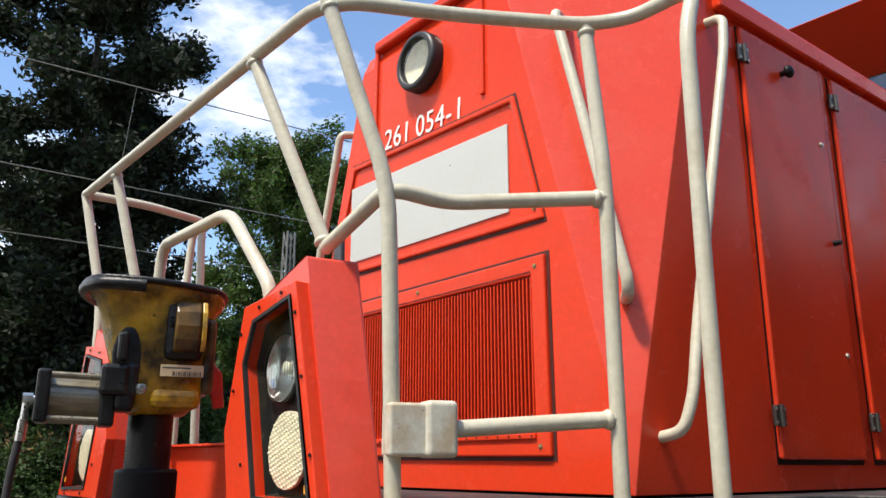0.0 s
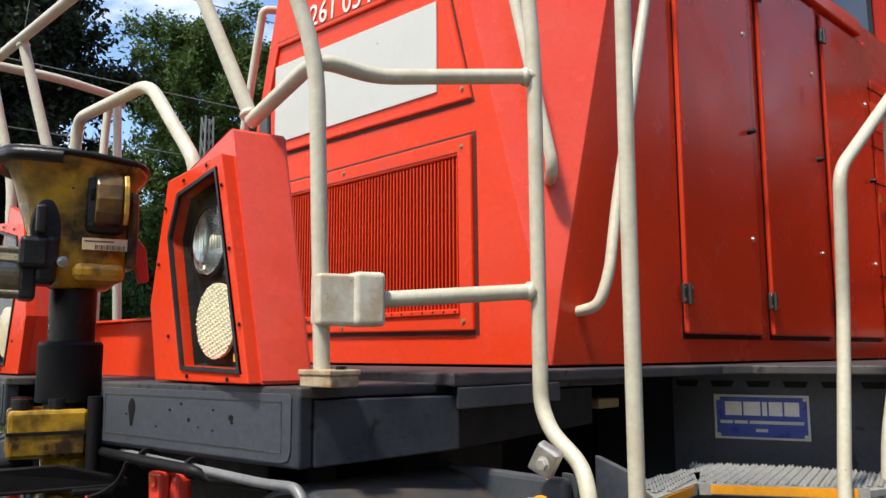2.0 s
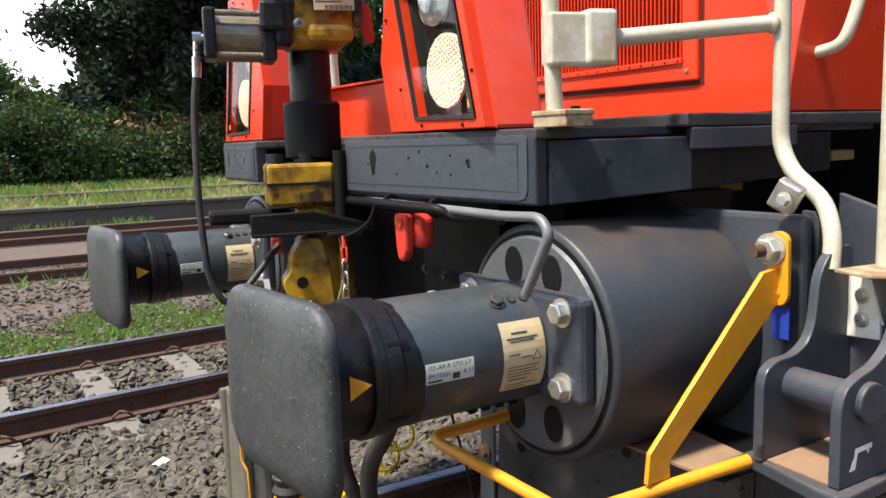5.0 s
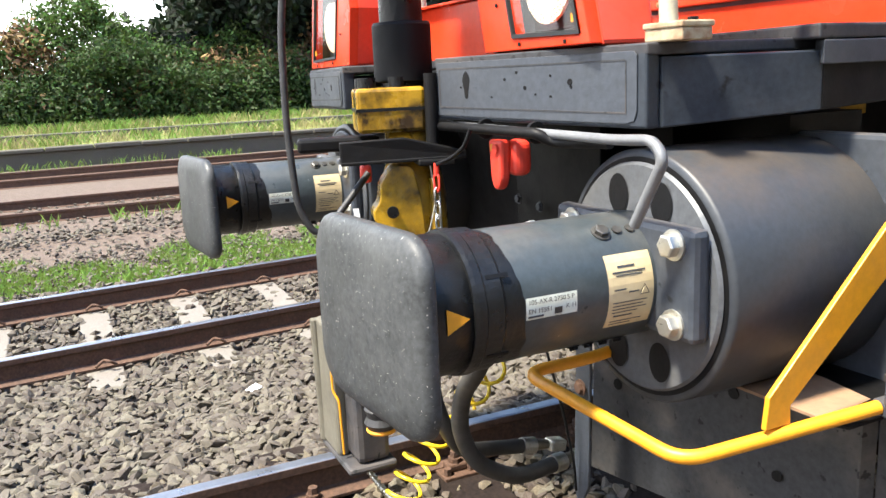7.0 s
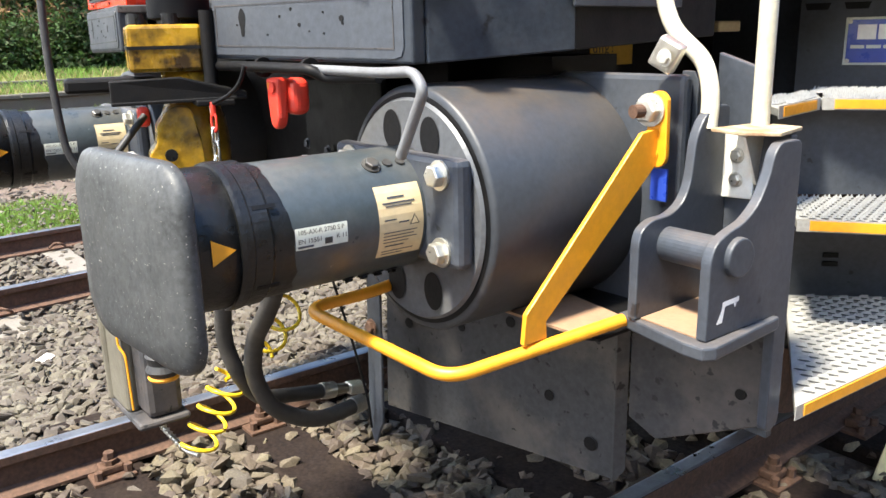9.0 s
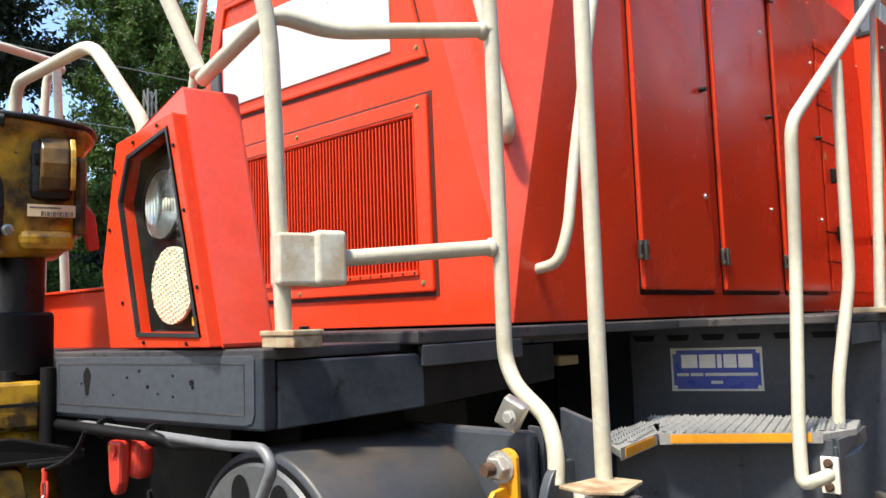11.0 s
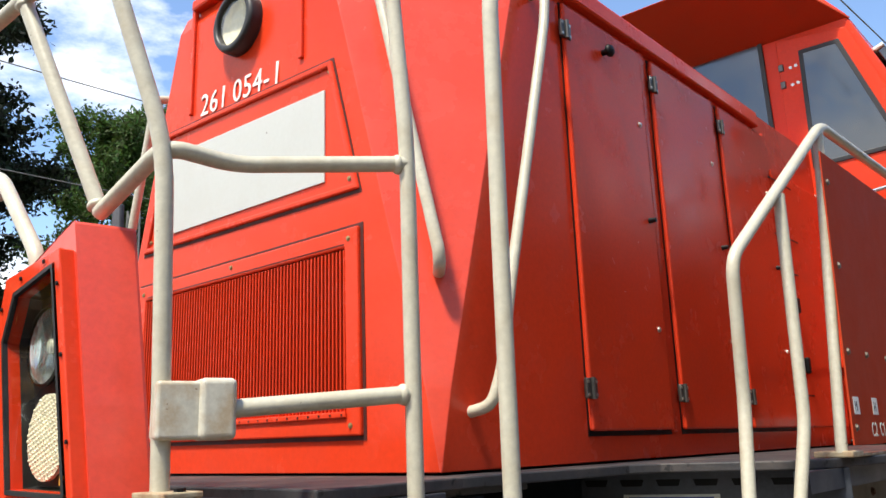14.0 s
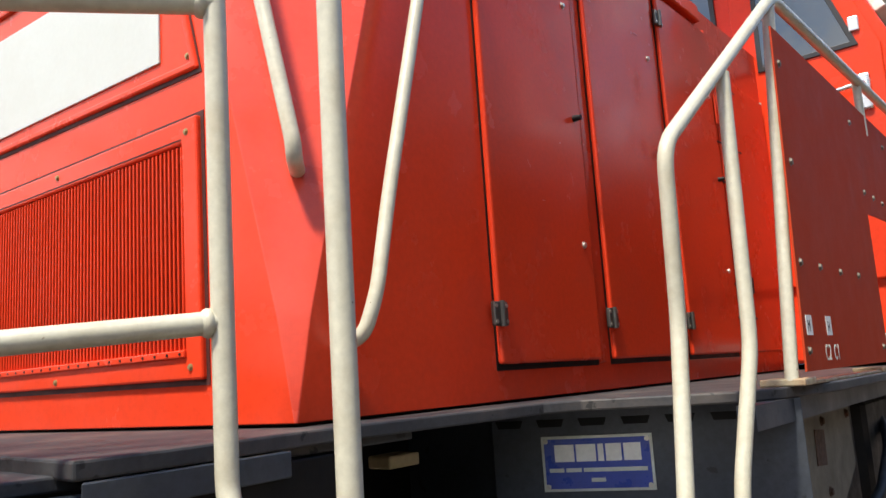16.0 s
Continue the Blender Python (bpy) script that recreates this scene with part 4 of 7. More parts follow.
# ---- buffers ----
def buffer(bx, y_off, bz, label, with_paper):
    """One crash buffer: plate, greasy sleeve, barrel, flange and deformation drum along +y."""
    unit = part("buffer", lathe([(0.128, 0.86), (0.130, 0.865), (0.130, 1.240), (0.128, 1.27)], axis((bx, y_off, bz), (0, 1, 0)), 64), BARREL, loco, label, True)
    # plate: rounded rectangle with a domed face
    b = bmesh.new()
    W, Hh, n = 0.216, 0.184, 9
    ring = []
    for sx, sz, a0 in ((1, 1, 0), (-1, 1, 90), (-1, -1, 180), (1, -1, 270)):
        for k in range(n):
            a = radians(a0 + 90 * k / (n - 1))
            ring.append((sx * (W - 0.075) + 0.075 * math.cos(a), sz * (Hh - 0.075) + 0.075 * math.sin(a)))
    skew = 0.10

    def put(px, pz, y):
        corner = 0.03 * max(0.0, (abs(px) / W) ** 2 + (abs(pz) / Hh) ** 2 - 0.9)
        return b.verts.new((bx - 0.020 + px, y_off + y + skew * px + corner * 0.4, bz - 0.016 + pz))

    prof = [(0.72, 0.0, 0.664), (0.93, 0.0, 0.668), (0.985, 0.0, 0.674), (1.0, 0.0, 0.682), (1.0, 0.0, 0.696), (0.96, 0.0, 0.704), (0.5, 0.0, 0.716)]
    rings = [[put(px * k, pz * k, y) for px, pz in ring] for k, _, y in prof]
    c0 = put(0, 0, 0.666)
    m = len(ring)
    for k in range(m):
        b.faces.new((c0, rings[0][(k + 1) % m], rings[0][k]))
        for r0, r1 in zip(rings, rings[1:]):
            b.faces.new((r0[k], r0[(k + 1) % m], r1[(k + 1) % m], r1[k]))
    b.faces.new(rings[-1])
    bmesh.ops.recalc_face_normals(b, faces=b.faces[:])
    part("buffer_plate", b, HEAD, unit, "scuffed black rectangular buffer plate", True)
    part("plunger", lathe([(0.150, 0.715), (0.138, 0.735), (0.134, 0.76), (0.134, 0.87)], axis((bx, y_off, bz), (0, 1, 0)), 48), BLACK_GREASE, unit, "greased black plunger", True)
    part("sleeve", lathe([(0.130, 0.822), (0.139, 0.824), (0.1405, 0.832), (0.1405, 0.846), (0.138, 0.850), (0.138, 0.882), (0.132, 0.888), (0.129, 0.90)], axis((bx, y_off, bz), (0, 1, 0)), 56), BLACK_GREASE, unit, "black guide sleeve")
    for a in (38, 150, 215, 325):
        q = axis((bx, y_off, bz), (0, 1, 0)) @ pose(0, 0, 0, 0, 0, a)
        part("sleeve_slot", box((0.1365, -0.004, 0.856), (0.1388, 0.004, 0.90), 0, q), BLACK, unit)
    gb = bmesh.new()
    n_ = 40
    rows = []
    for k in range(n_ + 1):
        a = radians(115 - 230 * k / n_)
        end = 0.896 + 0.062 * k / n_ + 0.010 * noise.noise((k * 0.35, bx, 0)) + 0.004 * noise.noise((k * 1.3, bx, 2))
        rows.append([gb.verts.new((bx + 0.1312 * math.cos(a), y_off + y, bz + 0.1312 * math.sin(a))) for y in (0.872, end)])
    for a, c in zip(rows, rows[1:]):
        gb.faces.new((a[0], a[1], c[1], c[0]))
    part("grease_band", gb, BLACK_GREASE, unit, "black grease smeared over the barrel", True)
    # flange block and bolts
    part("flange", box((bx - 0.225, y_off + 1.226, bz - 0.098), (bx + 0.232, y_off + 1.268, bz + 0.124), 0.014), GREY, unit, "dusty rectangular mounting flange")
    for dx in (-0.155, 0.178):
        for dz in (-0.066, 0.090):
            hexbolt("flange_bolt", (bx + dx, y_off + 1.226, bz + dz), (0, -1, 0), 0.021, unit, BOLT, True, 0.9)
    hexbolt("top_bolt", (bx + 0.072, y_off + 1.135, bz + 0.107), (0.56, 0, 0.83), 0.014, unit, HINGE)
    for dy in (1.172, 1.203):
        part("recess_screw", rod((bx + 0.070, y_off + dy, bz + 0.105), (bx + 0.0745, y_off + dy, bz + 0.1115), 0.010, 16), HINGE, unit)
    hexbolt("rear_bolt", (bx - 0.062, y_off + 1.06, bz + 0.112), (-0.45, 0, 1), 0.010, unit, BOLT)
    for k in range(4):
        hexbolt("under_bolt", (bx + 0.055, y_off + 1.08 + 0.035 * k, bz - 0.118), (0.45, 0, -1), 0.009, unit, BLACK)

    def on_barrel(y, ang, r=0.1305):
        a = radians(ang)
        at = Vector((bx + r * math.cos(a), y_off + y, bz + r * math.sin(a)))
        return plane_pose(at, (0, 1, 0), (-math.sin(a), 0, math.cos(a)))

    def wrap(y0, y1, a0, a1, mat, name, text, r=0.1308):
        bb = bmesh.new()
        k = 10
        rows = [[bb.verts.new((bx + r * math.cos(radians(a0 + (a1 - a0) * i / k)), y_off + y, bz + r * math.sin(radians(a0 + (a1 - a0) * i / k)))) for i in range(k + 1)] for y in (y0, y1)]
        for i in range(k):
            bb.faces.new((rows[0][i], rows[1][i], rows[1][i + 1], rows[0][i + 1]))
        return part(name, bb, mat, unit, text)

    wrap(0.930, 1.040, -9, 9, LABEL, "type_label", "pale type label with black print")
    q = on_barrel(0.934, 3.5, 0.1325)
    lettering("label_print", "105-AX-R 2750", q, 0.0125, INK, unit, 0.0002)
    lettering("label_print", "S P", on_barrel(1.017, 3.5, 0.1325), 0.0125, INK, unit, 0.0002)
    lettering("label_print", "EN 15551", on_barrel(0.934, -3.6, 0.1325), 0.0125, INK, unit, 0.0002)
    lettering("label_print", "K 11", on_barrel(1.014, -3.6, 0.1325), 0.0125, INK, unit, 0.0002)
    part("label_print", flat(on_barrel(0.934, -7.4, 0.1317), 0.0, 0.032, 0, 0.004, 0.0006), INK_GREY, unit)
    part("label_print", flat(on_barrel(0.998, -5.2, 0.1317), -0.008, 0.008, -0.004, 0.008, 0.0008), INK, unit)
    if with_paper:
        wrap(1.112, 1.218, -33, 33, LABEL_TAN, "instruction_label", "yellowed instruction label")
        for ang, y0, y1, hh in ((21, 1.085, 1.125, 0.004), (16.5, 1.072, 1.148, 0.003), (14, 1.078, 1.14, 0.0022), (2, 1.072, 1.10, 0.003), (-1, 1.106, 1.13, 0.003), (-9, 1.070, 1.150, 0.0018), (-12, 1.070, 1.142, 0.0018), (-15, 1.070, 1.150, 0.0018), (-18, 1.070, 1.13, 0.0018), (-22, 1.075, 1.12, 0.003), (-27, 1.07, 1.145, 0.0018), (-30, 1.07, 1.12, 0.0018)):
            part("label_print", flat(on_barrel(0, ang, 0.1312), y0 + 0.052, y1 + 0.052, 0, hh, 0.0005), INK_GREY, unit)
        tri = on_barrel(1.195, 0.0, 0.1316)
        part("warning_triangle", slab([tri @ Vector(v) for v in ((-0.012, -0.009, 0), (0.012, -0.009, 0), (0, 0.012, 0))], tri.to_3x3() @ Vector((0, 0, 0.0006))), INK, unit)
        part("warning_triangle", slab([tri @ Vector(v) for v in ((-0.0085, -0.0072, 0.0007), (0.0085, -0.0072, 0.0007), (0, 0.0085, 0.0007))], tri.to_3x3() @ Vector((0, 0, 0.0006))), LABEL_TAN, unit)
    for ang in (2, 178):
        q = on_barrel(0.788, ang, 0.1345)
        part("arrow_mark", slab([q @ Vector(v) for v in ((-0.018, -0.023, 0), (0.026, 0.0, 0), (-0.018, 0.023, 0))], q.to_3x3() @ Vector((0, 0, 0.0022))), YELLOW, unit, "yellow painted arrow")
    # deformation drum
    drum = part("crash_drum", lathe([(0.250, 1.262), (0.264, 1.264), (0.268, 1.272), (0.268, 1.70), (0.264, 1.711)], axis((bx + 0.014, y_off + 0.018, bz - 0.012), (0, 1, 0)), 96), GREY_DRUM, loco, "large dusty anthracite deformation drum", True)
    part("drum_groove", lathe([(0.238, 1.2612), (0.252, 1.2612)], axis((bx + 0.014, y_off + 0.018, bz - 0.012), (0, 1, 0)), 64, caps=False), BLACK, drum)
    b = bmesh.new()
    ax = axis((bx + 0.014, y_off + 0.018, bz - 0.012), (0, 1, 0))
    lathe([(0.12, 1.2605), (0.240, 1.2605), (0.242, 1.258), (0.236, 1.251), (0.12, 1.251)], ax, 72, b)
    part("drum_cover", b, GREY_COVER, drum, "round cover with oval holes")
    for a in (65, 109, 251, 295):
        aa = radians(a)
        q = axis((bx + 0.014 + 0.182 * math.cos(aa), y_off + 1.2678, bz - 0.012 + 0.182 * math.sin(aa)), (0, -1, 0))
        part("cover_hole", facing(lathe([(0.001, 0.0), (0.030, 0.0), (0.0325, 0.0015)], q @ Matrix.Diagonal((1.0, 1.3, 1, 1)), 28), (0, -1, 0)), BLACK, drum, "oval relief hole")
    return unit


buffer(0.882, 0.0, 1.104, "slate grey crash buffer with labels and yellow arrow", True)
buffer(-0.957, -0.022, 1.096, "slate grey crash buffer on the far headstock end", True)

# bearers behind the drums, undersides coloured black for shade
part("drum_bearer", box((0.62, 1.712, 0.84), (1.262, 1.746, 1.368), 0.012), GREY, loco, "anthracite bearer plate behind the drum")
part("drum_bearer", box((-1.30, 1.70, 0.80), (-0.62, 1.74, 1.40), 0.012), GREY, loco)
# Pocket wall and gear plate are near black to carry the headstock's shade.
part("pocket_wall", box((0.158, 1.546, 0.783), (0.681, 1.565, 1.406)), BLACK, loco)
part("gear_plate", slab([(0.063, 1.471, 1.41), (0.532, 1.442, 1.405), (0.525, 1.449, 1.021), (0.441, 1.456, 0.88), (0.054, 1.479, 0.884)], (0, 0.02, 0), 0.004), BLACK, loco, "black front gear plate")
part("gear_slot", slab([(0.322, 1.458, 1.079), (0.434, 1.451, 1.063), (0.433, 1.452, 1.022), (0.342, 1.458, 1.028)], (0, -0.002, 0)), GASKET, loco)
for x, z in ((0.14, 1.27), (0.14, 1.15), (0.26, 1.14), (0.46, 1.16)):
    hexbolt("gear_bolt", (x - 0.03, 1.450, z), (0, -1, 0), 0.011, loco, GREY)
# Underframe colour holds the deep shade below the deck.
part("underframe_beam", box((-1.248, 2.066, 0.872), (0.38, 8.5, 1.545)), BLACK, loco, "underframe coloured black for the shade under the deck")
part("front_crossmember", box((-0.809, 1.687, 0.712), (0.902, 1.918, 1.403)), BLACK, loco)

# red coupling cock with lever
lever = [(0.508, 1.370), (0.572, 1.372), (0.566, 1.280), (0.556, 1.258), (0.541, 1.250), (0.526, 1.258), (0.518, 1.280)]
cock = part("air_cock", slab([(x, 1.134, z) for x, z in lever], (0, 0.028, 0), 0.008), RED_SIGNAL, loco, "red air cock lever")
part("cock_body", box((0.530, 1.162, 1.284), (0.590, 1.212, 1.370), 0.020, None, None, 4), RED_SIGNAL, cock, "red cast cock body")
part("cock_pivot", rod((0.550, 1.128, 1.350), (0.550, 1.136, 1.350), 0.012), RED_SIGNAL, cock)
part("cock_tag", box((0.522, 1.1325, 1.345), (0.532, 1.1342, 1.360)), YELLOW, cock)
part("pipe_run", tube([(0.25, 1.124, 1.394), (0.455, 1.112, 1.397), (0.742, 1.125, 1.395), (0.763, 1.154, 1.375), (0.918, 1.186, 1.379)], 0.012, 0.03), BLACK, loco)

# cranked uncoupling rod with hexagonal section
part("uncoupling_rod", tube([(0.33, 1.15, 1.396), (0.73, 1.15, 1.393), (0.98, 1.15, 1.391), (1.088, 1.15, 1.396), (1.118, 1.15, 1.364), (1.038, 1.15, 1.236)], 0.0108, 0.035, 6), GALV_ROD, loco, "dark cranked hexagonal steel rod")
for x in (0.47, 0.70):
    part("rod_eye", lathe([(0.015, -0.006), (0.024, -0.006), (0.024, 0.006), (0.015, 0.006)], axis((x, 1.150, 1.393), (1, 0.0, 0)), 20, caps=False), BLACK, loco)
part("pull_rod", tube([(0.555, 1.065, 1.401), (0.538, 1.057, 1.36), (0.481, 1.05, 1.331), (0.429, 1.034, 1.313)], 0.005, 0.02, 8), BLACK, loco)


# chain
def chain(top, n, step=0.034):
    for k in range(n):
        m = Matrix.Translation((top[0], top[1], top[2] - step * k)) @ pose(0, 0, 0, 0, 0, 90 * (k % 2) + 20)
        pts = [(0.0085 * math.cos(a), 0, 0.0145 * math.sin(a) + (0.008 if math.sin(a) > 0 else -0.008)) for a in [2 * math.pi * i / 14 for i in range(15)]]
        part("chain_link", tube([m @ Vector(p) for p in pts], 0.0032, raw=True, seg=8), STEEL if k else RED_SIGNAL, chain_top)


chain_top = part("safety_chain", tube([(0.427, 1.034, 1.316), (0.426, 1.034, 1.285)], 0.007, seg=8, raw=True), RED_SIGNAL, loco, "steel safety chain on a red hook")
chain((0.426, 1.034, 1.268), 9)

# yellow step loop, brace and fork
part("step_loop", tube([(0.805, 1.36, 0.915), (0.796, 1.226, 0.892), (0.770, 1.066, 0.880), (1.200, 1.128, 0.840), (1.286, 1.515, 0.888)], 0.0135, 0.05, 14), YELLOW, loco, "yellow tubular step loop")
bar = [(1.668, 1.262), (1.668, 1.192), (1.338, 0.915), (1.340, 0.880), (1.277, 0.880), (1.284, 0.940), (1.612, 1.256)]
arm = part("brace", slab([(1.228 + 0.015 * (1.69 - y), y, z) for y, z in bar], (0.011, 0, 0), 0.002), YELLOW, loco, "yellow flat-bar brace")
part("brace_link", slab([(1.236 + 0.026 * math.cos(a), 1.672, (1.312 if math.sin(a) > 0 else 1.205) + 0.026 * math.sin(a)) for a in [2 * math.pi * k / 20 for k in range(20)]], (0, -0.012, 0), 0.002), YELLOW, loco, "yellow slotted link")
hexbolt("brace_nut", (1.221, 1.658, 1.299), (0.1, -1, 0), 0.024, loco, BOLT, True, 0.9)
part("brace_stud", rod((1.221, 1.646, 1.299), (1.215, 1.608, 1.298), 0.014), RUST_LIGHT, loco)
hexbolt("link_bolt", (1.232, 1.659, 1.208), (0, -1, 0), 0.008, loco, YELLOW)
part("blue_tag", box((1.217, 1.672, 1.107), (1.258, 1.677, 1.176)), BLUE, loco, "small blue enamel tag")

# tow bracket
def cheek(x, t, curve):
    pts = [(1.505, 0.900), (1.507, 1.055)] + curve + [(1.785, 0.645), (1.738, 0.635), (1.738, 0.900)]
    smooth = fillet([(0, y, z) for y, z in pts], 0.02, 4)
    return slab([(x, p.y, p.z) for p in smooth], (t, 0, 0), 0.003)


part("tow_cheek", cheek(1.325, -0.022, [(1.516, 1.082), (1.547, 1.098), (1.605, 1.100), (1.645, 1.122), (1.664, 1.160), (1.676, 1.250), (1.702, 1.292), (1.748, 1.308), (1.785, 1.308)]), GREY, loco, "anthracite curved tow-bracket cheek")
part("tow_cheek", cheek(1.488, -0.022, [(1.521, 1.084), (1.555, 1.099), (1.611, 1.113), (1.652, 1.143), (1.678, 1.187), (1.692, 1.232), (1.712, 1.250), (1.785, 1.250)]), GREY, loco, "anthracite curved tow-bracket cheek with a low square top")
part("tow_cheek_back", box((1.318, 1.786, 0.60), (1.463, 1.808, 1.255), 0.003), GREY, loco)
part("tow_shelf", slab([(1.268, 1.520, 0.871), (1.455, 1.482, 0.87), (1.498, 1.482, 0.87), (1.512, 1.505, 0.87), (1.500, 1.735, 0.873), (1.28, 1.779, 0.875)], (0, 0, 0.028), 0.005), GREY, loco, "tow-bracket shelf")
part("shelf_dust", slab([(1.327, 1.520, 0.9), (1.463, 1.512, 0.899), (1.469, 1.759, 0.901), (1.326, 1.768, 0.903)], (0, 0, 0.003)), SAND, loco, "brown dust on the shelf")
part("tow_pin", rod((1.305, 1.599, 1.042), (1.484, 1.585, 1.045), 0.035, 32), GREY, loco, "thick steel tow pin")
part("tow_pin_cap", rod((1.484, 1.585, 1.05), (1.502, 1.584, 1.05), 0.038, 32, None, None, 0.004), GREY, loco)
crane = plane_pose((1.487, 1.536, 0.923), (0, 1, 0.04), (0, 0, 1))
part("crane_mark", slab([crane @ Vector(v) for v in ((0.0, 0.004, 0), (0.016, 0.030, 0), (0.018, 0.044, 0), (0.070, 0.044, 0), (0.070, 0.034, 0), (0.026, 0.034, 0), (0.018, 0.004, 0))], (0.0012, 0, 0)), WHITE, loco, "white painted jacking mark")
part("crane_mark", slab([crane @ Vector((v[0] + 0.058, v[1] + 0.033, 0)) for v in ((-0.005, 0, 0), (0.005, 0, 0), (0, -0.009, 0))], (0.0012, 0, 0)), WHITE, loco)
part("pipe_shoe", slab([(1.344, 1.692, 1.26), (1.42, 1.677, 1.259), (1.483, 1.714, 1.259), (1.46, 1.83, 1.26), (1.366, 1.826, 1.261)], (0, 0, 0.008), 0.002), RUSTY_CREAM, loco, "rust-stained cream foot plate")
part("white_bracket", slab([(1.322, 1.784, 1.257), (1.396, 1.784, 1.256), (1.396, 1.784, 1.118), (1.322, 1.784, 1.114)], (0, -0.012, 0), 0.003), WHITE_BRACKET, loco, "white steel bracket with two bolts")
part("bracket_fin", slab([(1.408, 1.772, 1.256), (1.418, 1.690, 1.255), (1.398, 1.772, 1.150)], (0.006, 0, 0)), WHITE_BRACKET, loco)
for z in (1.205, 1.155):
    hexbolt("bracket_bolt", (1.356, 1.772, z), (0, -1, 0), 0.011, loco, BOLT)
part("shackle", box((-0.025, -0.012, -0.035), (0.03, 0.02, 0.03), 0.006, Matrix.Translation((1.242, 1.673, 1.413)) @ pose(0, 0, 0, 10, 30, 20)), BOLT, loco, "weathered clamp on the post")
hexbolt("shackle_bolt", (1.252, 1.655, 1.404), (0.1, -1, 0), 0.012, loco, BOLT)
part("post_gusset", slab([(1.27, 1.814, 1.411), (1.379, 1.808, 1.378), (1.366, 1.815, 0.947), (1.263, 1.822, 0.948)], (0, 0.016, 0), 0.003), GREY, loco)
part("post_gusset", slab([(1.226, 1.751, 1.375), (1.257, 1.749, 1.374), (1.269, 1.749, 1.354), (1.263, 1.756, 0.948), (1.219, 1.758, 0.948)], (0, 0.014, 0), 0.002), GREY, loco)

# guard plates under the buffer
part("guard_plate", slab([(0.262, 1.597, 0.300), (0.303, 1.587, 0.802), (1.132, 1.689, 0.832), (1.13, 1.696, 0.382)], (0, 0.012, 0), 0.003), GREY_GUARD, loco, "dust-covered anthracite guard plate")
part("guard_plate_fold", slab([(1.125, 1.684, 0.382), (1.141, 1.71, 0.412), (1.147, 1.704, 0.776), (1.132, 1.677, 0.816)], (0.006, 0, 0)), GREY_GUARD, loco)
part("guard_ledge", slab([(0.665, 1.433, 0.843), (1.235, 1.440, 0.855), (1.215, 1.590, 0.857), (0.678, 1.690, 0.846)], (0, 0, 0.006)), SAND, loco, "ledge covered in brown dust")
# Black strip laid on the ledge to paint the shadow behind the brace.
part("ledge_rear", slab([(1.236, 1.440, 0.850), (1.272, 1.460, 0.850), (1.273, 1.741, 0.852), (0.678, 1.716, 0.840), (0.678, 1.692, 0.840), (1.216, 1.592, 0.850)], (0, 0, 0.006)), BLACK, loco)
part("step_side_plate", slab([(1.149, 1.712, 0.560), (1.225, 1.720, 0.525), (1.470, 1.760, 0.640), (1.472, 1.758, 0.871), (1.154, 1.707, 0.873)], (0, 0.012, 0), 0.003), GREY_DIRTY, loco, "oil-spotted anthracite side plate")
for x, z, r in ((0.40, 0.62, 0.016), (0.62, 0.66, 0.012), (0.93, 0.55, 0.014), (1.06, 0.46, 0.018), (1.25, 0.78, 0.010), (1.42, 0.70, 0.012), (0.8, 0.72, 0.015)):
    y = 1.5865 + 0.1225 * (x - 0.303) if x < 1.145 else 1.708 + 0.146 * (x - 1.151)
    part("oil_spot", lathe([(0.0, 0.0012), (r, 0.0008), (r * 1.05, 0)], axis((x, y - 0.0015, z), (0.18, -1, 0)), 14), BLACK, loco)

# hoses below
for pts, r in (([(0.304, 1.097, 0.999), (0.212, 1.096, 0.733), (0.18, 1.1, 0.626), (0.18, 1.132, 0.515), (0.135, 1.208, 0.395), (0.039, 1.357, 0.327), (0.03, 1.52, 0.295)], 0.024), ([(0.512, 1.165, 0.998), (0.423, 1.144, 0.784), (0.27, 1.155, 0.641), (0.222, 1.16, 0.515), (0.212, 1.213, 0.389), (0.182, 1.369, 0.28), (0.119, 1.577, 0.26)], 0.026)):
    hz = part("air_hose", tube(pts, r, 0.22, 16), HOSE, loco, "thick black rubber air hose")
    e = Vector(pts[-1])
    d = (e - Vector(pts[-2])).normalized()
    part("hose_clamp", rod(e - d * 0.04, e + d * 0.01, r * 1.18, 18), BOLT, hz)
    part("hose_end", rod(e, e + d * 0.09, r * 0.9, 12, r * 0.6), CYL, hz, "worn metal hose coupling")
    part("hose_claw", box((-0.03, -0.02, -0.035), (0.02, 0.02, 0.03), 0.008, axis(e + d * 0.10, d)), BOLT, hz)
part("hose_bracket", slab([(0.41, 1.448, 0.86), (0.481, 1.444, 0.86), (0.453, 1.453, 0.354), (0.4, 1.458, 0.264), (0.371, 1.459, 0.315)], (0, 0.01, 0), 0.003), GREY, loco)
hexbolt("hose_bracket_bolt", (0.442, 1.439, 0.658), (0, -1, 0), 0.016, loco, RUST_LIGHT)


def helix(a, b, turns, r, wire, mat, parent, name, label):
    a, b = Vector(a), Vector(b)
    d = (b - a).normalized()
    s = d.orthogonal().normalized()
    u = d.cross(s)
    pts = []
    n = int(turns * 16)
    for k in range(n + 1):
        t = k / n
        w = 2 * math.pi * turns * t
        pts.append(a.lerp(b, t) + (s * math.cos(w) + u * math.sin(w)) * r)
    return part(name, tube(pts, wire, raw=True, seg=8), mat, parent, label)


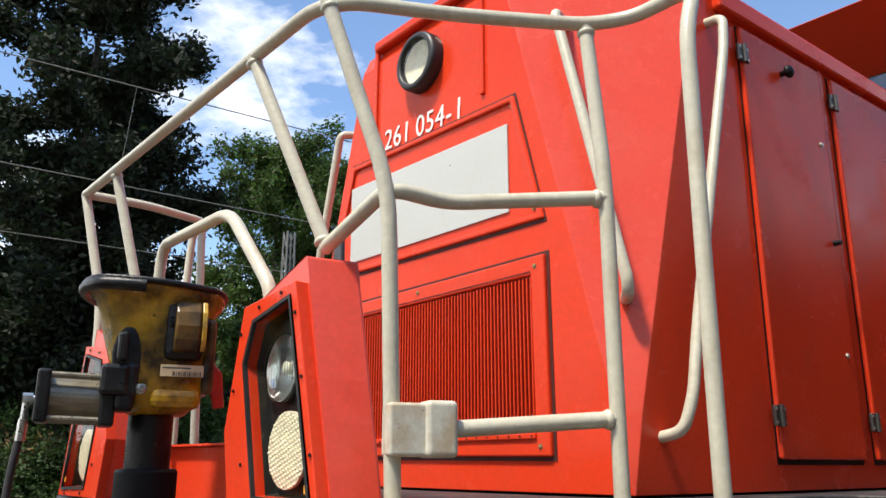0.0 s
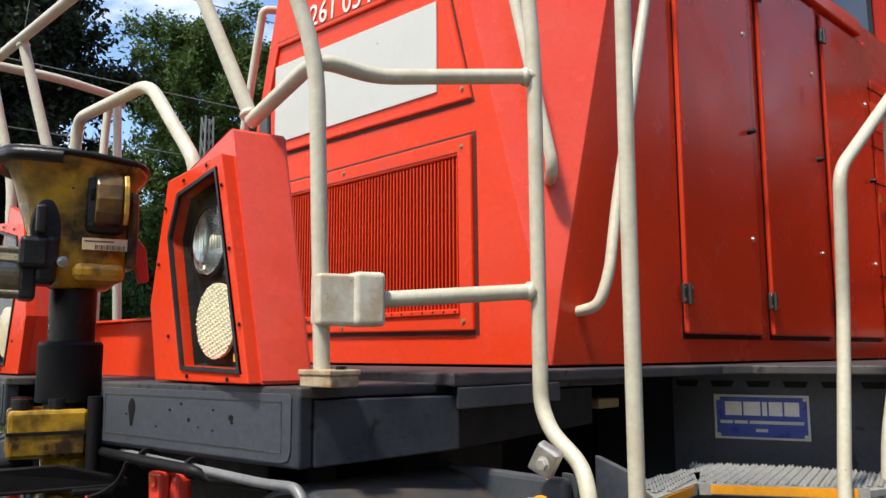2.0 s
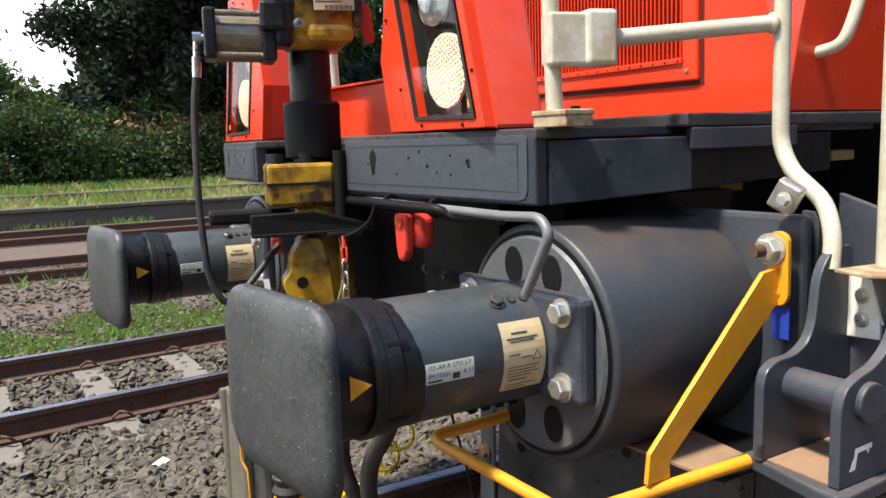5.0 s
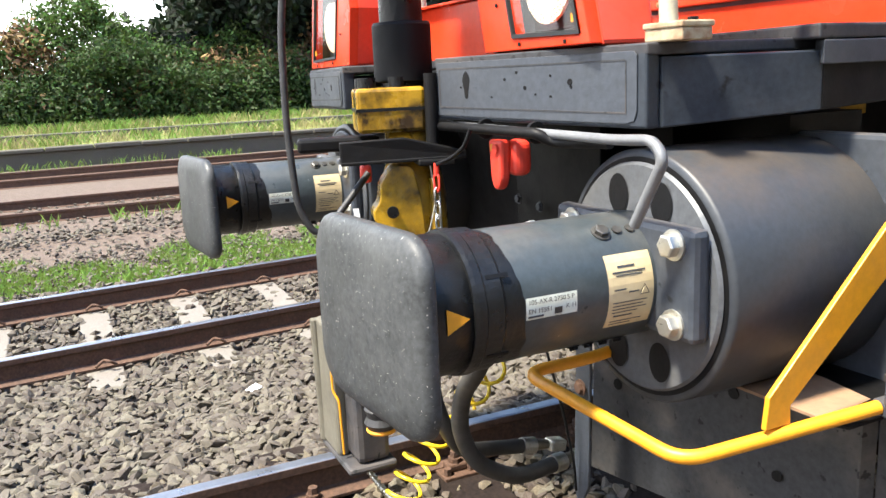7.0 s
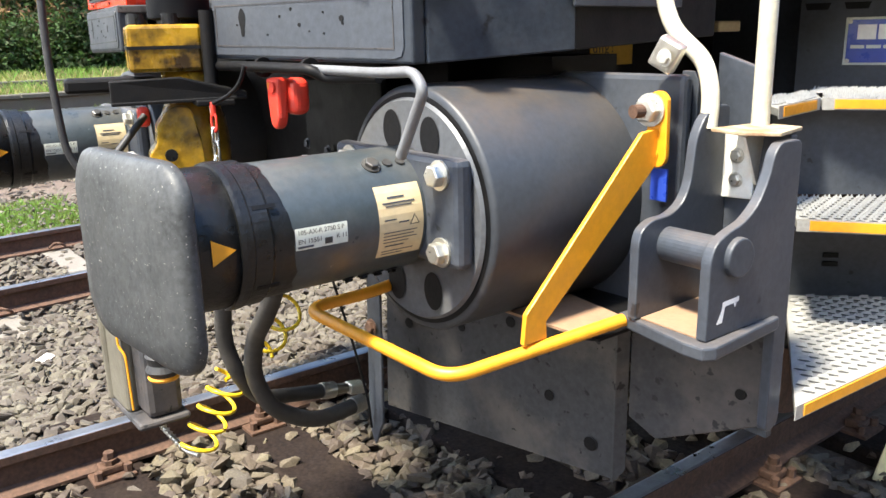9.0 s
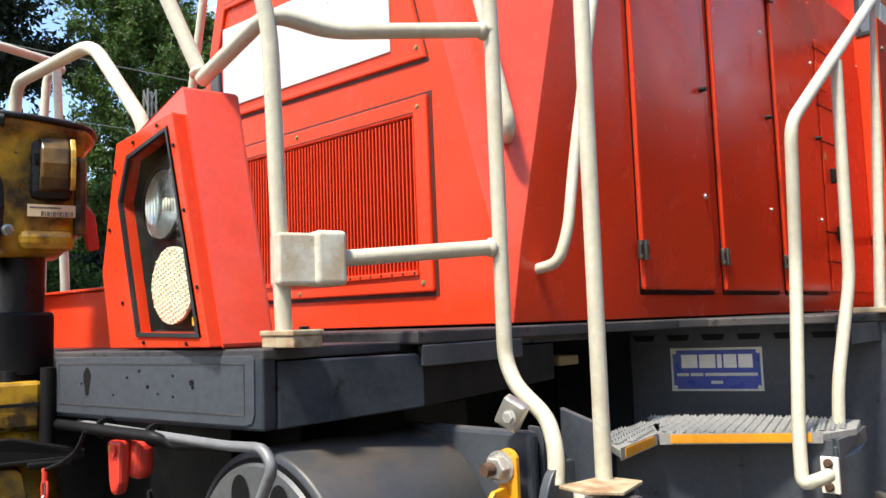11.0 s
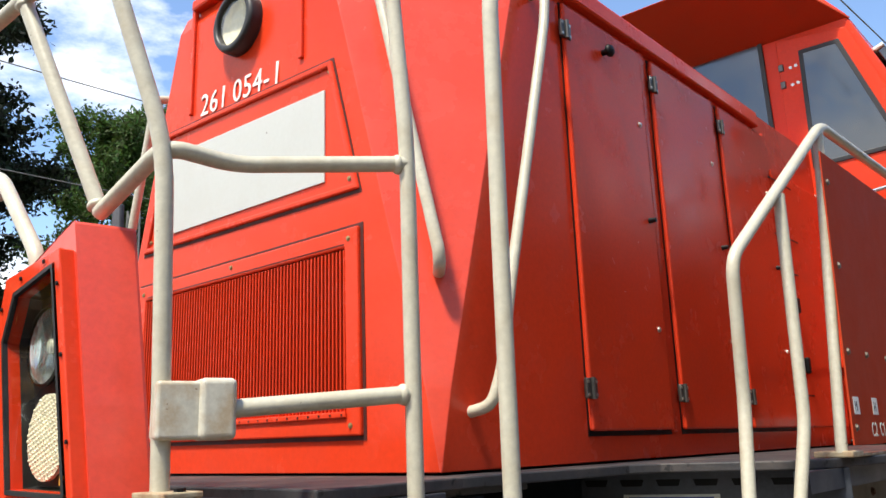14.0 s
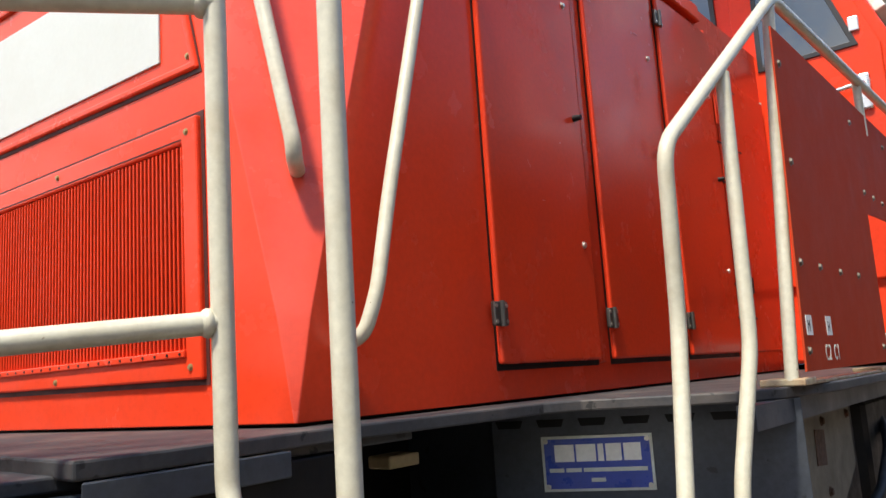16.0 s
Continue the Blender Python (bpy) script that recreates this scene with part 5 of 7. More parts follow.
helix((0.116, 1.357, 0.66), (-0.033, 1.298, 0.458), 2.4, 0.046, 0.0062, YELLOW_COIL, loco, "coil_hose", "yellow spiral air hose")
helix((0.092, 1.150, 0.47), (0.066, 1.030, 0.262), 3.9, 0.052, 0.0062, YELLOW_COIL, loco, "coil_hose", "yellow spiral air hose")
part("coil_bridge", tube([(-0.033, 1.298, 0.458), (0.005, 1.255, 0.457), (0.043, 1.182, 0.456), (0.061, 1.14, 0.45)], 0.0062, 0.05, 8), YELLOW_COIL, loco)
part("coil_tail", tube([(0.058, 1.037, 0.230), (-0.010, 1.020, 0.222), (-0.060, 0.995, 0.262), (-0.120, 0.965, 0.320), (-0.170, 0.945, 0.340)], 0.0085, 0.03, 10), BOLT, loco)
for k in range(9):
    p, q = Vector((-0.024, 1.013, 0.232)), Vector((-0.105, 0.973, 0.305))
    c_ = p.lerp(q, k / 8)
    part("tail_spring", lathe([(0.0085, -0.003), (0.0125, 0.0), (0.0085, 0.003)], axis(c_, q - p), 12, caps=False), BOLT, loco)
part("coil_loop", tube([(0.374, 1.125, 0.857), (0.448, 1.151, 0.897), (0.51, 1.178, 0.877), (0.471, 1.221, 0.847), (0.387, 1.175, 0.857)], 0.012, 0.04, 10), OCHRE, loco)
part("thin_cable", tube([(0.414, 1.326, 0.849), (0.423, 1.39, 0.597), (0.412, 1.434, 0.415), (0.401, 1.447, 0.324)], 0.004, 0.1, 6), BLACK, loco)

# shunting coupler, set off the middle to fit the camera's view
coup = empty("coupler_tower", (0, 0, 0))
coup.parent = loco
tagged(coup, "grimy yellow and black shunting coupler, folded up")
KC, KR, KF = Vector((0.132, 1.078, 0)), Vector((0.26, 0.966, 0)), Vector((0.966, -0.26, 0))
KS = 1.07             # scale against its drawn measures, about eye height, to fit the camera's view


def kz(z):
    return 1.639 + (z - 1.655) * KS


def K(r, f, z):
    """A place in the coupler's own directions: along its width, out of its face, height."""
    p = KC + (KR * r + KF * f) * KS
    return (p.x, p.y, kz(z))


KM = Matrix((KR, Vector((0, 0, 1)), KF)).transposed().to_4x4()   # x along the width, y up, z out of the face


def kbox(r0, r1, z0, z1, f0, f1, w=0.0):
    m = Matrix.Translation(KC) @ KM
    return box((r0 * KS, kz(z0), f0 * KS), (r1 * KS, kz(z1), f1 * KS), w, m)


def scoop():
    b = bmesh.new()
    rows = []
    n = 32
    for z, r0, r1, dp, sq_ in ((1.812, -0.045, 0.085, 0.075, 0.2), (1.828, -0.070, 0.104, 0.10, 0.3), (1.87, -0.088, 0.122, 0.115, 0.5), (1.93, -0.106, 0.130, 0.118, 0.55), (2.01, -0.124, 0.136, 0.122, 0.55), (2.06, -0.136, 0.142, 0.128, 0.5), (2.085, -0.152, 0.152, 0.140, 0.45), (2.100, -0.168, 0.160, 0.154, 0.4), (2.112, -0.180, 0.163, 0.162, 0.35), (2.124, -0.176, 0.159, 0.158, 0.35), (2.118, -0.14, 0.14, 0.13, 0.35), (2.05, -0.10, 0.10, 0.10, 0.3)):
        mid, half = (r0 + r1) / 2, (r1 - r0) / 2
        ring = []
        for k in range(n):
            a = 2 * math.pi * k / n
            c, s = math.cos(a), math.sin(a)
            q = 1 / max(abs(c), abs(s)) ** sq_
            wob = 0.004 * math.sin(3 * a + z * 30)
            ring.append(b.verts.new(K(mid + (half * q + wob) * c, (dp * q + wob) * s, z - (0.010 * c if z > 2.08 else 0))))
        rows.append(ring)
    for a, c in zip(rows, rows[1:]):
        for k in range(n):
            b.faces.new((a[k], a[(k + 1) % n], c[(k + 1) % n], c[k]))
    b.faces.new(rows[0][::-1])
    b.faces.new(rows[-1])
    bmesh.ops.recalc_face_normals(b, faces=b.faces[:])
    return b


part("scoop_head", scoop(), OCHRE, coup, "grimy ochre cast scoop head", True)
rim = [K(-0.0085 + 0.173 * math.cos(a) / max(abs(math.cos(a)), abs(math.sin(a))) ** 0.35, 0.162 * math.sin(a) / max(abs(math.cos(a)), abs(math.sin(a))) ** 0.35, 2.122 - 0.010 * math.cos(a)) for a in [2 * math.pi * k / 44 for k in range(45)]]
part("scoop_rim", tube(rim, 0.0085, raw=True, seg=8), BLACK_GREASE, coup, "black worn rim")
lip = [K(-0.0085 + 0.171 * math.cos(a) / max(abs(math.cos(a)), abs(math.sin(a))) ** 0.35, 0.160 * math.sin(a) / max(abs(math.cos(a)), abs(math.sin(a))) ** 0.35, 2.108 - 0.010 * math.cos(a)) for a in [radians(102 + 5 * k) for k in range(31)]]
part("scoop_lip", tube(lip, 0.017, raw=True, seg=10), BLACK_GREASE, coup, "thick black worn lip")
part("latch_recess", kbox(0.010, 0.104, 1.938, 2.088, 0.10, 0.136, 0.024), BLACK_GREASE, coup, "oily black latch recess")
latch = [(0.118, 2.086), (0.150, 2.080), (0.166, 2.052), (0.170, 2.018), (0.166, 1.985), (0.152, 1.960), (0.122, 1.952)]
part("scoop_latch", slab([K(0.030, f, z) for f, z in latch], KR * 0.064, 0.006), LATCH, coup, "worn curved latch with bare yellow edges")
part("latch_edge", slab([K(0.092, f + 0.0015, z) for f, z in latch[1:6]] + [K(0.092, f - 0.014, z) for f, z in latch[5:0:-1]], KR * 0.012, 0.002), YELLOW_WORN, coup, "bare yellow latch edge")
part("latch_pin", rod(K(0.020, 0.128, 2.03), K(0.114, 0.128, 2.03), 0.016, 14), BLACK_GREASE, coup)
part("head_plate", kbox(0.006, 0.106, 1.898, 1.926, 0.134, 0.139), LABEL_TAN, coup, "dirty maker's plate")
for k in range(16):
    part("plate_print", kbox(0.034 + 0.0042 * k, 0.0356 + 0.0042 * k + 0.0012 * (k % 3 == 0), 1.899, 1.910, 0.139, 0.1396), INK, coup)
part("plate_print", kbox(0.010, 0.076, 1.917, 1.920, 0.139, 0.1396), INK_GREY, coup)
hexbolt("head_bolt", K(-0.032, 0.122, 1.868), KF, 0.010, coup, STEEL)
part("head_recess", facing(lathe([(0.0, 0.005), (0.03, 0.003), (0.034, 0)], axis(K(-0.070, 0.114, 1.945), KF) @ Matrix.Diagonal((1.1, 2.2, 1, 1)), 20), KF), BLACK_GREASE, coup)
part("head_lug", kbox(-0.094, -0.070, 1.93, 2.00, 0.115, 0.14, 0.008), BLACK_GREASE, coup, "black ratchet lug")
part("head_lug", kbox(-0.125, -0.060, 1.85, 1.925, 0.08, 0.130, 0.012), BLACK_GREASE, coup)
part("grease_run", kbox(-0.078, -0.040, 1.845, 1.93, 0.098, 0.124, 0.016), BLACK_GREASE, coup, "thick black grease below the ratchet")
part("head_ear", kbox(0.106, 0.136, 1.86, 2.05, -0.02, 0.112, 0.014), LATCH, coup)
part("head_step", kbox(-0.01, 0.108, 1.822, 1.872, 0.07, 0.122, 0.02), OCHRE, coup)
part("red_flap", slab([K(0.140, 0.02, 1.95), K(0.166, 0.02, 1.92), K(0.176, 0.02, 1.835), K(0.150, 0.02, 1.83), K(0.138, 0.02, 1.88)], KF * 0.02, 0.004), RED_SIGNAL, coup, "small red release flap")
part("mast_pole", rod(K(0.005, 0, 1.50), K(0.005, 0, 1.81), 0.058, 96), BLACK_GREASE, coup, "black greased steel pole")
part("mast_sleeve", lathe([(r_ * KS, kz(h_)) for r_, h_ in ((0.056, 1.535), (0.074, 1.54), (0.074, 1.675), (0.070, 1.682), (0.056, 1.684))], Matrix.Translation(Vector(K(0.005, 0, 0)) * Vector((1, 1, 0))), 96), BLACK, coup, "black rubber sleeve")
cyl = part("actuator", rod(K(-0.232, 0.05, 1.846), K(-0.115, 0.05, 1.842), 0.049, 28), CYL, loco, "dull bronze actuating cylinder")
part("actuator_end", kbox(-0.258, -0.228, 1.786, 1.908, -0.01, 0.11, 0.007), BLACK_GREASE, cyl)
part("actuator_end", kbox(-0.120, -0.085, 1.780, 1.906, -0.01, 0.11, 0.007), BLACK_GREASE, cyl)
for df, dz in ((0.048, 0.05), (0.048, -0.05), (-0.05, 0.05), (-0.05, -0.05)):
    part("tie_rod", rod(K(-0.246, 0.05 + df, 1.846 + dz), K(-0.09, 0.05 + df, 1.842 + dz), 0.008, 10), CYL, cyl)
part("actuator_elbow", tube([K(-0.252, 0.05, 1.842), K(-0.276, 0.05, 1.842), K(-0.278, 0.05, 1.790)], 0.009, 0.015, 10), STEEL, cyl, "bright hose elbow")
part("elbow_nut", rod(K(-0.285, 0.05, 1.842), K(-0.264, 0.05, 1.842), 0.014, 6), STEEL, cyl)
part("actuator_fork", kbox(-0.09, -0.045, 1.815, 1.885, 0.02, 0.12, 0.012), BLACK_GREASE, coup)
part("control_hose", tube([K(-0.278, 0.05, 1.78), K(-0.292, 0.05, 1.67), K(-0.298, 0.06, 1.44), K(-0.285, 0.07, 1.24), K(-0.245, 0.07, 1.165), K(-0.19, 0.05, 1.21), K(-0.10, 0.0, 1.31)], 0.0095, 0.10, 10), RUBBER, coup, "thin black hose hanging from the cylinder")
part("hose_ferrule", rod(K(-0.278, 0.05, 1.795), K(-0.280, 0.05, 1.745), 0.012, 12), STEEL, coup)
part("mast_block", kbox(-0.125, 0.045, 1.415, 1.525, -0.08, 0.085, 0.010), OCHRE, coup, "grimy ochre clamp block")
part("block_gap", kbox(-0.127, 0.047, 1.468, 1.476, -0.082, 0.087), BLACK_GREASE, coup)
for r_ in (-0.095, -0.02):
    for f_ in (-0.05, 0.055):
        part("clamp_bolt", rod(K(r_, f_, 1.52), K(r_, f_, 1.55), 0.024, 20), BLACK_GREASE, coup)
part("lower_neck", lathe([(r_ * KS, kz(h_)) for r_, h_ in ((0.070, 0.98), (0.080, 1.04), (0.086, 1.12), (0.086, 1.24), (0.078, 1.30), (0.066, 1.34), (0.066, 1.42))], Matrix.Translation(Vector(K(0.015, 0.0, 0)) * Vector((1, 1, 0))), 32), OCHRE, coup, "ochre coupler body", True)
part("cross_beam", slab([K(-0.175, 0.10, 1.345), K(0.13, 0.13, 1.352), K(0.13, 0.13, 1.368), K(-0.02, 0.12, 1.405), K(-0.175, 0.10, 1.400)], KF * 0.02, 0.004), BLACK, coup, "black cross beam")
part("cross_beam", slab([K(-0.175, 0.02, 1.342), K(0.13, 0.02, 1.348), K(0.13, 0.15, 1.348), K(-0.175, 0.12, 1.342)], (0, 0, 0.010), 0.003), BLACK, coup)
part("cross_beam", kbox(-0.275, -0.06, 1.365, 1.402, -0.12, -0.04, 0.010), BLACK, coup)
part("guide_post", rod(K(0.055, 0.11, 1.35), K(0.055, 0.11, 1.555), 0.018, 20), BLACK, coup, "black upright guide post")
part("guide_foot", kbox(0.01, 0.10, 1.336, 1.350, 0.05, 0.16, 0.004), BLACK, coup)
hook = [K(-0.080, 0.03, 1.29), K(-0.05, 0.03, 1.335), K(0.0, 0.03, 1.335), K(0.02, 0.03, 1.25), K(0.03, 0.03, 1.14), K(0.02, 0.03, 1.04), K(-0.02, 0.03, 1.03), K(-0.02, 0.03, 1.13), K(-0.050, 0.03, 1.175), K(-0.095, 0.03, 1.185), K(-0.105, 0.03, 1.225), K(-0.085, 0.03, 1.245)]
part("hook_throat", slab(fillet(hook + [hook[0]], 0.02, 3)[:-1], KF * 0.085, 0.012), OCHRE, coup, "ochre cast coupler hook")
part("hook_rib", slab([K(0.045, 0.05, 1.30), K(0.060, 0.05, 1.30), K(0.066, 0.05, 1.08), K(0.045, 0.05, 1.05)], KF * 0.06, 0.008), OCHRE, coup)
part("hook_bore", rod(K(-0.055, 0.115, 1.222), K(-0.055, 0.124, 1.222), 0.016, 20), BLACK_GREASE, coup)
part("hook_cable", tube([K(0.04, 0.13, 1.345), K(0.052, 0.14, 1.25), K(0.03, 0.14, 1.17), K(0.02, 0.13, 1.14)], 0.0022, 0.05, 6), BOLT, coup)
part("link_arm", tube([K(-0.03, 0.12, 1.16), K(-0.10, 0.14, 1.11), K(-0.09, 0.15, 1.04), K(-0.02, 0.15, 0.98)], 0.026, 0.05, 12), BLACK_GREASE, coup, "worn dark coupling link")
part("white_tab", slab([K(-0.145, 0.10, 1.16), K(-0.128, 0.10, 1.155), K(-0.138, 0.10, 1.235), K(-0.152, 0.10, 1.235)], KF * 0.003), WHITE, coup)
part("brass_strip", slab([K(-0.005, 0.15, 1.02), K(0.004, 0.15, 1.02), K(0.028, 0.14, 1.16), K(0.018, 0.14, 1.16)], KF * 0.003), YELLOW, coup)
part("far_red_cock", kbox(-0.115, -0.085, 1.275, 1.325, -0.10, -0.06, 0.010), RED_SIGNAL, coup)
part("coupler_foot", box((-0.150, 0.905, 0.385), (0.052, 1.012, 0.80), 0.02), GREY_DIRTY, coup, "grimy lower coupler housing")
part("foot_panel", box((-0.205, 0.872, 0.380), (-0.040, 0.912, 0.80), 0.016, None, None, 3), FOOT, coup, "weathered beige front panel")
part("foot_rib", rod((-0.200, 0.880, 0.385), (-0.196, 0.874, 0.79), 0.018, 12), FOOT, coup)
part("foot_edge", tube([(-0.040, 0.868, 0.80), (-0.040, 0.868, 0.60), (-0.022, 0.880, 0.575), (-0.022, 0.884, 0.40)], 0.004, 0.015, 6), YELLOW, coup, "worn yellow edge")
part("foot_base", box((-0.215, 0.870, 0.362), (0.066, 1.026, 0.384), 0.010), GREY_DIRTY, coup)
part("foot_cap", lathe([(0.034, 0.0), (0.042, 0.015), (0.034, 0.03), (0.04, 0.05), (0.03, 0.06)], Matrix.Translation((0.48, 0.832, 0.696)), 24), RUBBER, coup)
part("foot_ring", lathe([(0.034, 0.0), (0.038, 0.006), (0.034, 0.012)], Matrix.Translation((0.48, 0.832, 0.686)), 24), YELLOW, coup)
part("foot_stem", rod((0.481, 0.831, 0.741), (0.539, 0.869, 0.994), 0.03, 14), BLACK_GREASE, coup)

# ---- steps, name plate, stair rails ----
DG = Vector((0.70, 0.714, 0)).normalized()       # run of the diagonal treads
DN = Vector((DG.y, -DG.x, 0))                     # outward


def tread(name, pts, z, yellow_edges, ridges):
    t = part(name, slab([(x, y, z - 0.028) for x, y in pts], (0, 0, 0.020), 0.002), GALV, loco, "galvanised grip tread with yellow nosing")
    for i, j in yellow_edges:
        a, c = Vector((*pts[i], z)), Vector((*pts[j], z))
        d = (c - a).normalized()
        nrm = Vector((d.y, -d.x, 0))
        mid = (Vector((*pts[0], z)) + Vector((*pts[2], z))) / 2
        if nrm.dot(a - mid) < 0:
            nrm = -nrm
        s = a + d * 0.03
        e = c - d * 0.03
        part("nosing", slab([s + Vector((0, 0, -0.030)), e + Vector((0, 0, -0.030)), e + Vector((0, 0, -0.006)), s + Vector((0, 0, -0.006))], nrm * 0.004), YELLOW, t, "yellow painted nosing")
        part("nosing_frame", slab([a + Vector((0, 0, -0.034)), c + Vector((0, 0, -0.034)), c + Vector((0, 0, -0.002)), a + Vector((0, 0, -0.002))], nrm * 0.0018), GALV, t)
    # raised teeth inside the outline
    poly = [Vector((x, y)) for x, y in pts]

    def inside(p):
        hit = False
        for k in range(len(poly)):
            a, c = poly[k], poly[(k + 1) % len(poly)]
            if (a.y > p.y) != (c.y > p.y) and p.x < (c.x - a.x) * (p.y - a.y) / (c.y - a.y) + a.x:
                hit = not hit
        return hit

    vs, fs, hv, hf = [], [], [], []
    u = Vector((0.93, 0.37)) if ridges else Vector((DG.x, DG.y))
    v = Vector((-u.y, u.x))
    o = poly[0]
    su, sv = (0.034, 0.030) if ridges else (0.030, 0.026)
    for i in range(-50, 50):
        for j in range(-50, 50):
            p = o + u * (i * su + (0.5 * su if j % 2 else 0)) + v * (j * sv)
            q = [p + u * a + v * c for a, c in ((0.016, 0.014), (-0.016, 0.014), (-0.016, -0.014), (0.016, -0.014))]
            if not all(inside(w) for w in q):
                continue
            k, n_ = len(hv), 8
            ru, rv = (0.0150, 0.0068) if ridges else (0.0105, 0.0100)
            for a in range(n_):
                w = p + u * ru * math.cos(a * 0.7854) + v * rv * math.sin(a * 0.7854)
                hv.append((w.x, w.y, z - 0.0074))
            hf.append(tuple(range(k, k + n_)))
            # raised lip with pointed teeth behind each hole
            for a0, a1, d in (((-0.013, 0.013, 0.0075),) if ridges else ((-0.010, -0.001, 0.0105), (0.001, 0.010, 0.0105))):
                k = len(vs)
                for a, c, h in ((a0, d - 0.003, -0.008), (a1, d - 0.003, -0.008), (a1, d + 0.004, -0.008), (a0, d + 0.004, -0.008), (a0 + (0.003 if ridges else 0.0035), d, -0.001 if ridges else 0.003), (a1 - (0.003 if ridges else 0.0035), d, 0.003)):
                    w = p + u * a + v * c
                    vs.append((w.x, w.y, z + h))
                fs += [(k, k + 1, k + 5, k + 4), (k + 2, k + 3, k + 4, k + 5), (k, k + 4, k + 3), (k + 1, k + 2, k + 5)]
    part_np("grip_teeth", vs, fs, GALV, t)
    part_np("tread_perforation", hv, hf, GASKET, t)
    return t


tread("lower_tread", [(1.10, 2.47), (1.523, 1.785), (1.565, 2.718), (1.31, 2.670)], 0.700, ((1, 2),), True)
tread("middle_tread", [(1.10, 2.43), (1.28, 2.17), (1.575, 2.372), (1.566, 2.680), (1.32, 2.642)], 1.000, ((1, 2), (2, 3)), False)
tread("upper_tread", [(0.94, 2.80), (1.178, 2.433), (1.546, 2.673), (1.590, 2.822), (1.545, 3.02), (1.22, 2.97)], 1.275, ((1, 2),), False)
tread("side_tread", [(1.02, 2.35), (1.222, 2.143), (1.172, 2.430), (0.985, 2.84)], 1.275, ((1, 2),), False)

# walls behind the treads
DG = Vector((0.936, 0.353, 0)).normalized()
DN = Vector((DG.y, -DG.x, 0))
W0 = Vector((0.757, 3.023, 0))


def wall_at(s, z, off=0.0):
    p = W0 + DG * s + DN * off
    return (p.x, p.y, z)


part("step_box", slab([wall_at(0.0, 0.95), wall_at(0.86, 0.95), wall_at(0.86, WALK - 0.031), wall_at(0.0, WALK - 0.031)], (-0.01, 0.03, 0), 0.003), GREY, loco, "anthracite box wall under the walkway")
for k in range(7):
    p = [wall_at(0.015 + 0.122 * k + dx, WALK - 0.058 + dz, 0.002) for dx, dz in ((0, 0), (0.008, -0.022), (0.074, -0.022), (0.082, 0))]
    part("vent_slot", slab(p, DN * 0.0015), BLACK, loco, "rounded vent slot")
for (z0, z1), line in (((1.0, 1.247), ((1.06, 2.39), (1.32, 2.646), (1.566, 2.684))), ((0.60, 0.972), ((1.06, 2.45), (1.31, 2.674), (1.568, 2.722)))):
    for p, q in zip(line, line[1:]):
        part("riser", slab([(*p, z0), (*q, z0), (*q, z1), (*p, z1)], (-0.008, 0.014, 0)), GREY, loco, "anthracite riser plate")
part("stair_cheek", slab([(1.575, 2.69, 0.72), (1.575, 2.745, 0.70), (1.575, 2.76, 0.74), (1.575, 2.76, 1.23), (1.575, 2.69, 1.23)], (-0.012, 0, 0), 0.003), GREY, loco)
part("tread_support", slab([(1.579, 2.70, 1.195), (1.583, 2.86, 1.195), (1.560, 3.02, 1.205), (1.560, 3.02, 1.25), (1.583, 2.86, 1.25), (1.579, 2.70, 1.25)], (-0.010, 0, 0), 0.002), GREY, loco)
for k in range(6):
    part("cheek_rivet", rod((1.574, 2.715, 0.72 + 0.045 * k), (1.578, 2.715, 0.72 + 0.045 * k), 0.005, 8), BLACK, loco)
for s_, z in ((0.16, 0.90), (0.16, 0.78), (0.30, 0.905), (0.30, 0.785)):
    p, d = Vector((1.06, 2.45, 0)), Vector((0.25, 0.224, 0)).normalized()
    if s_ > 0.25:
        p, d = Vector((1.05, 2.625, 0)), Vector((0.258, 0.048, 0)).normalized()
    m_ = plane_pose(p + d * s_ + Vector((0, 0, z)), d, (0, 0, 1))
    for dz in (0.0, 0.026):
        part("toe_grip", box((-0.022, dz, 0.001), (0.022, dz + 0.016, 0.007), 0.004, m_), BLACK, loco)

part("recess_wall", slab([(0.386, 3.07, 0.95), (0.768, 3.05, 0.95), (0.768, 3.05, 1.568), (0.386, 3.07, 1.568)], (0, 0.02, 0)), GREY, loco, "anthracite wall in the recess under the walkway")
part("recess_side", slab([(0.37, 2.2, 0.95), (0.37, 3.07, 0.95), (0.37, 3.07, 1.568), (0.37, 2.2, 1.568)], (0.008, 0, 0)), GREY, loco)

# name plate: lettering of the maker is reduced to plain shapes
npm = plane_pose(wall_at(0.148, 1.330, 0.003), DG, (0, 0, 1))
plate = part("name_plate", box((0, 0, 0), (0.315, 0.155, 0.004), 0.001, npm), LABEL, loco, "blue enamel name plate with pale rim")
part("plate_field", box((0.008, 0.008, 0.0042), (0.307, 0.147, 0.006), 0, npm), BLUE, plate, "blue enamel field")
x = 0.038
for wd in (0.056, 0.056, 0.016, 0.044, 0.048):
    part("plate_sign", box((x, 0.083, 0.006), (x + wd, 0.131, 0.0075), 0, npm), WHITE, plate)
    x += wd + 0.006
for x0, x1, z in ((0.020, 0.062, 0.054), (0.068, 0.112, 0.054), (0.118, 0.296, 0.054), (0.138, 0.178, 0.026)):
    part("plate_line", box((x0, z, 0.006), (x1, z + 0.011, 0.0072), 0, npm), LABEL, plate)
for x, z in ((0.014, 0.014), (0.301, 0.014), (0.014, 0.141), (0.301, 0.141)):
    part("plate_rivet", rod(npm @ Vector((x, z, 0.004)), npm @ Vector((x, z, 0.010)), 0.007, 12), BOLT, plate)

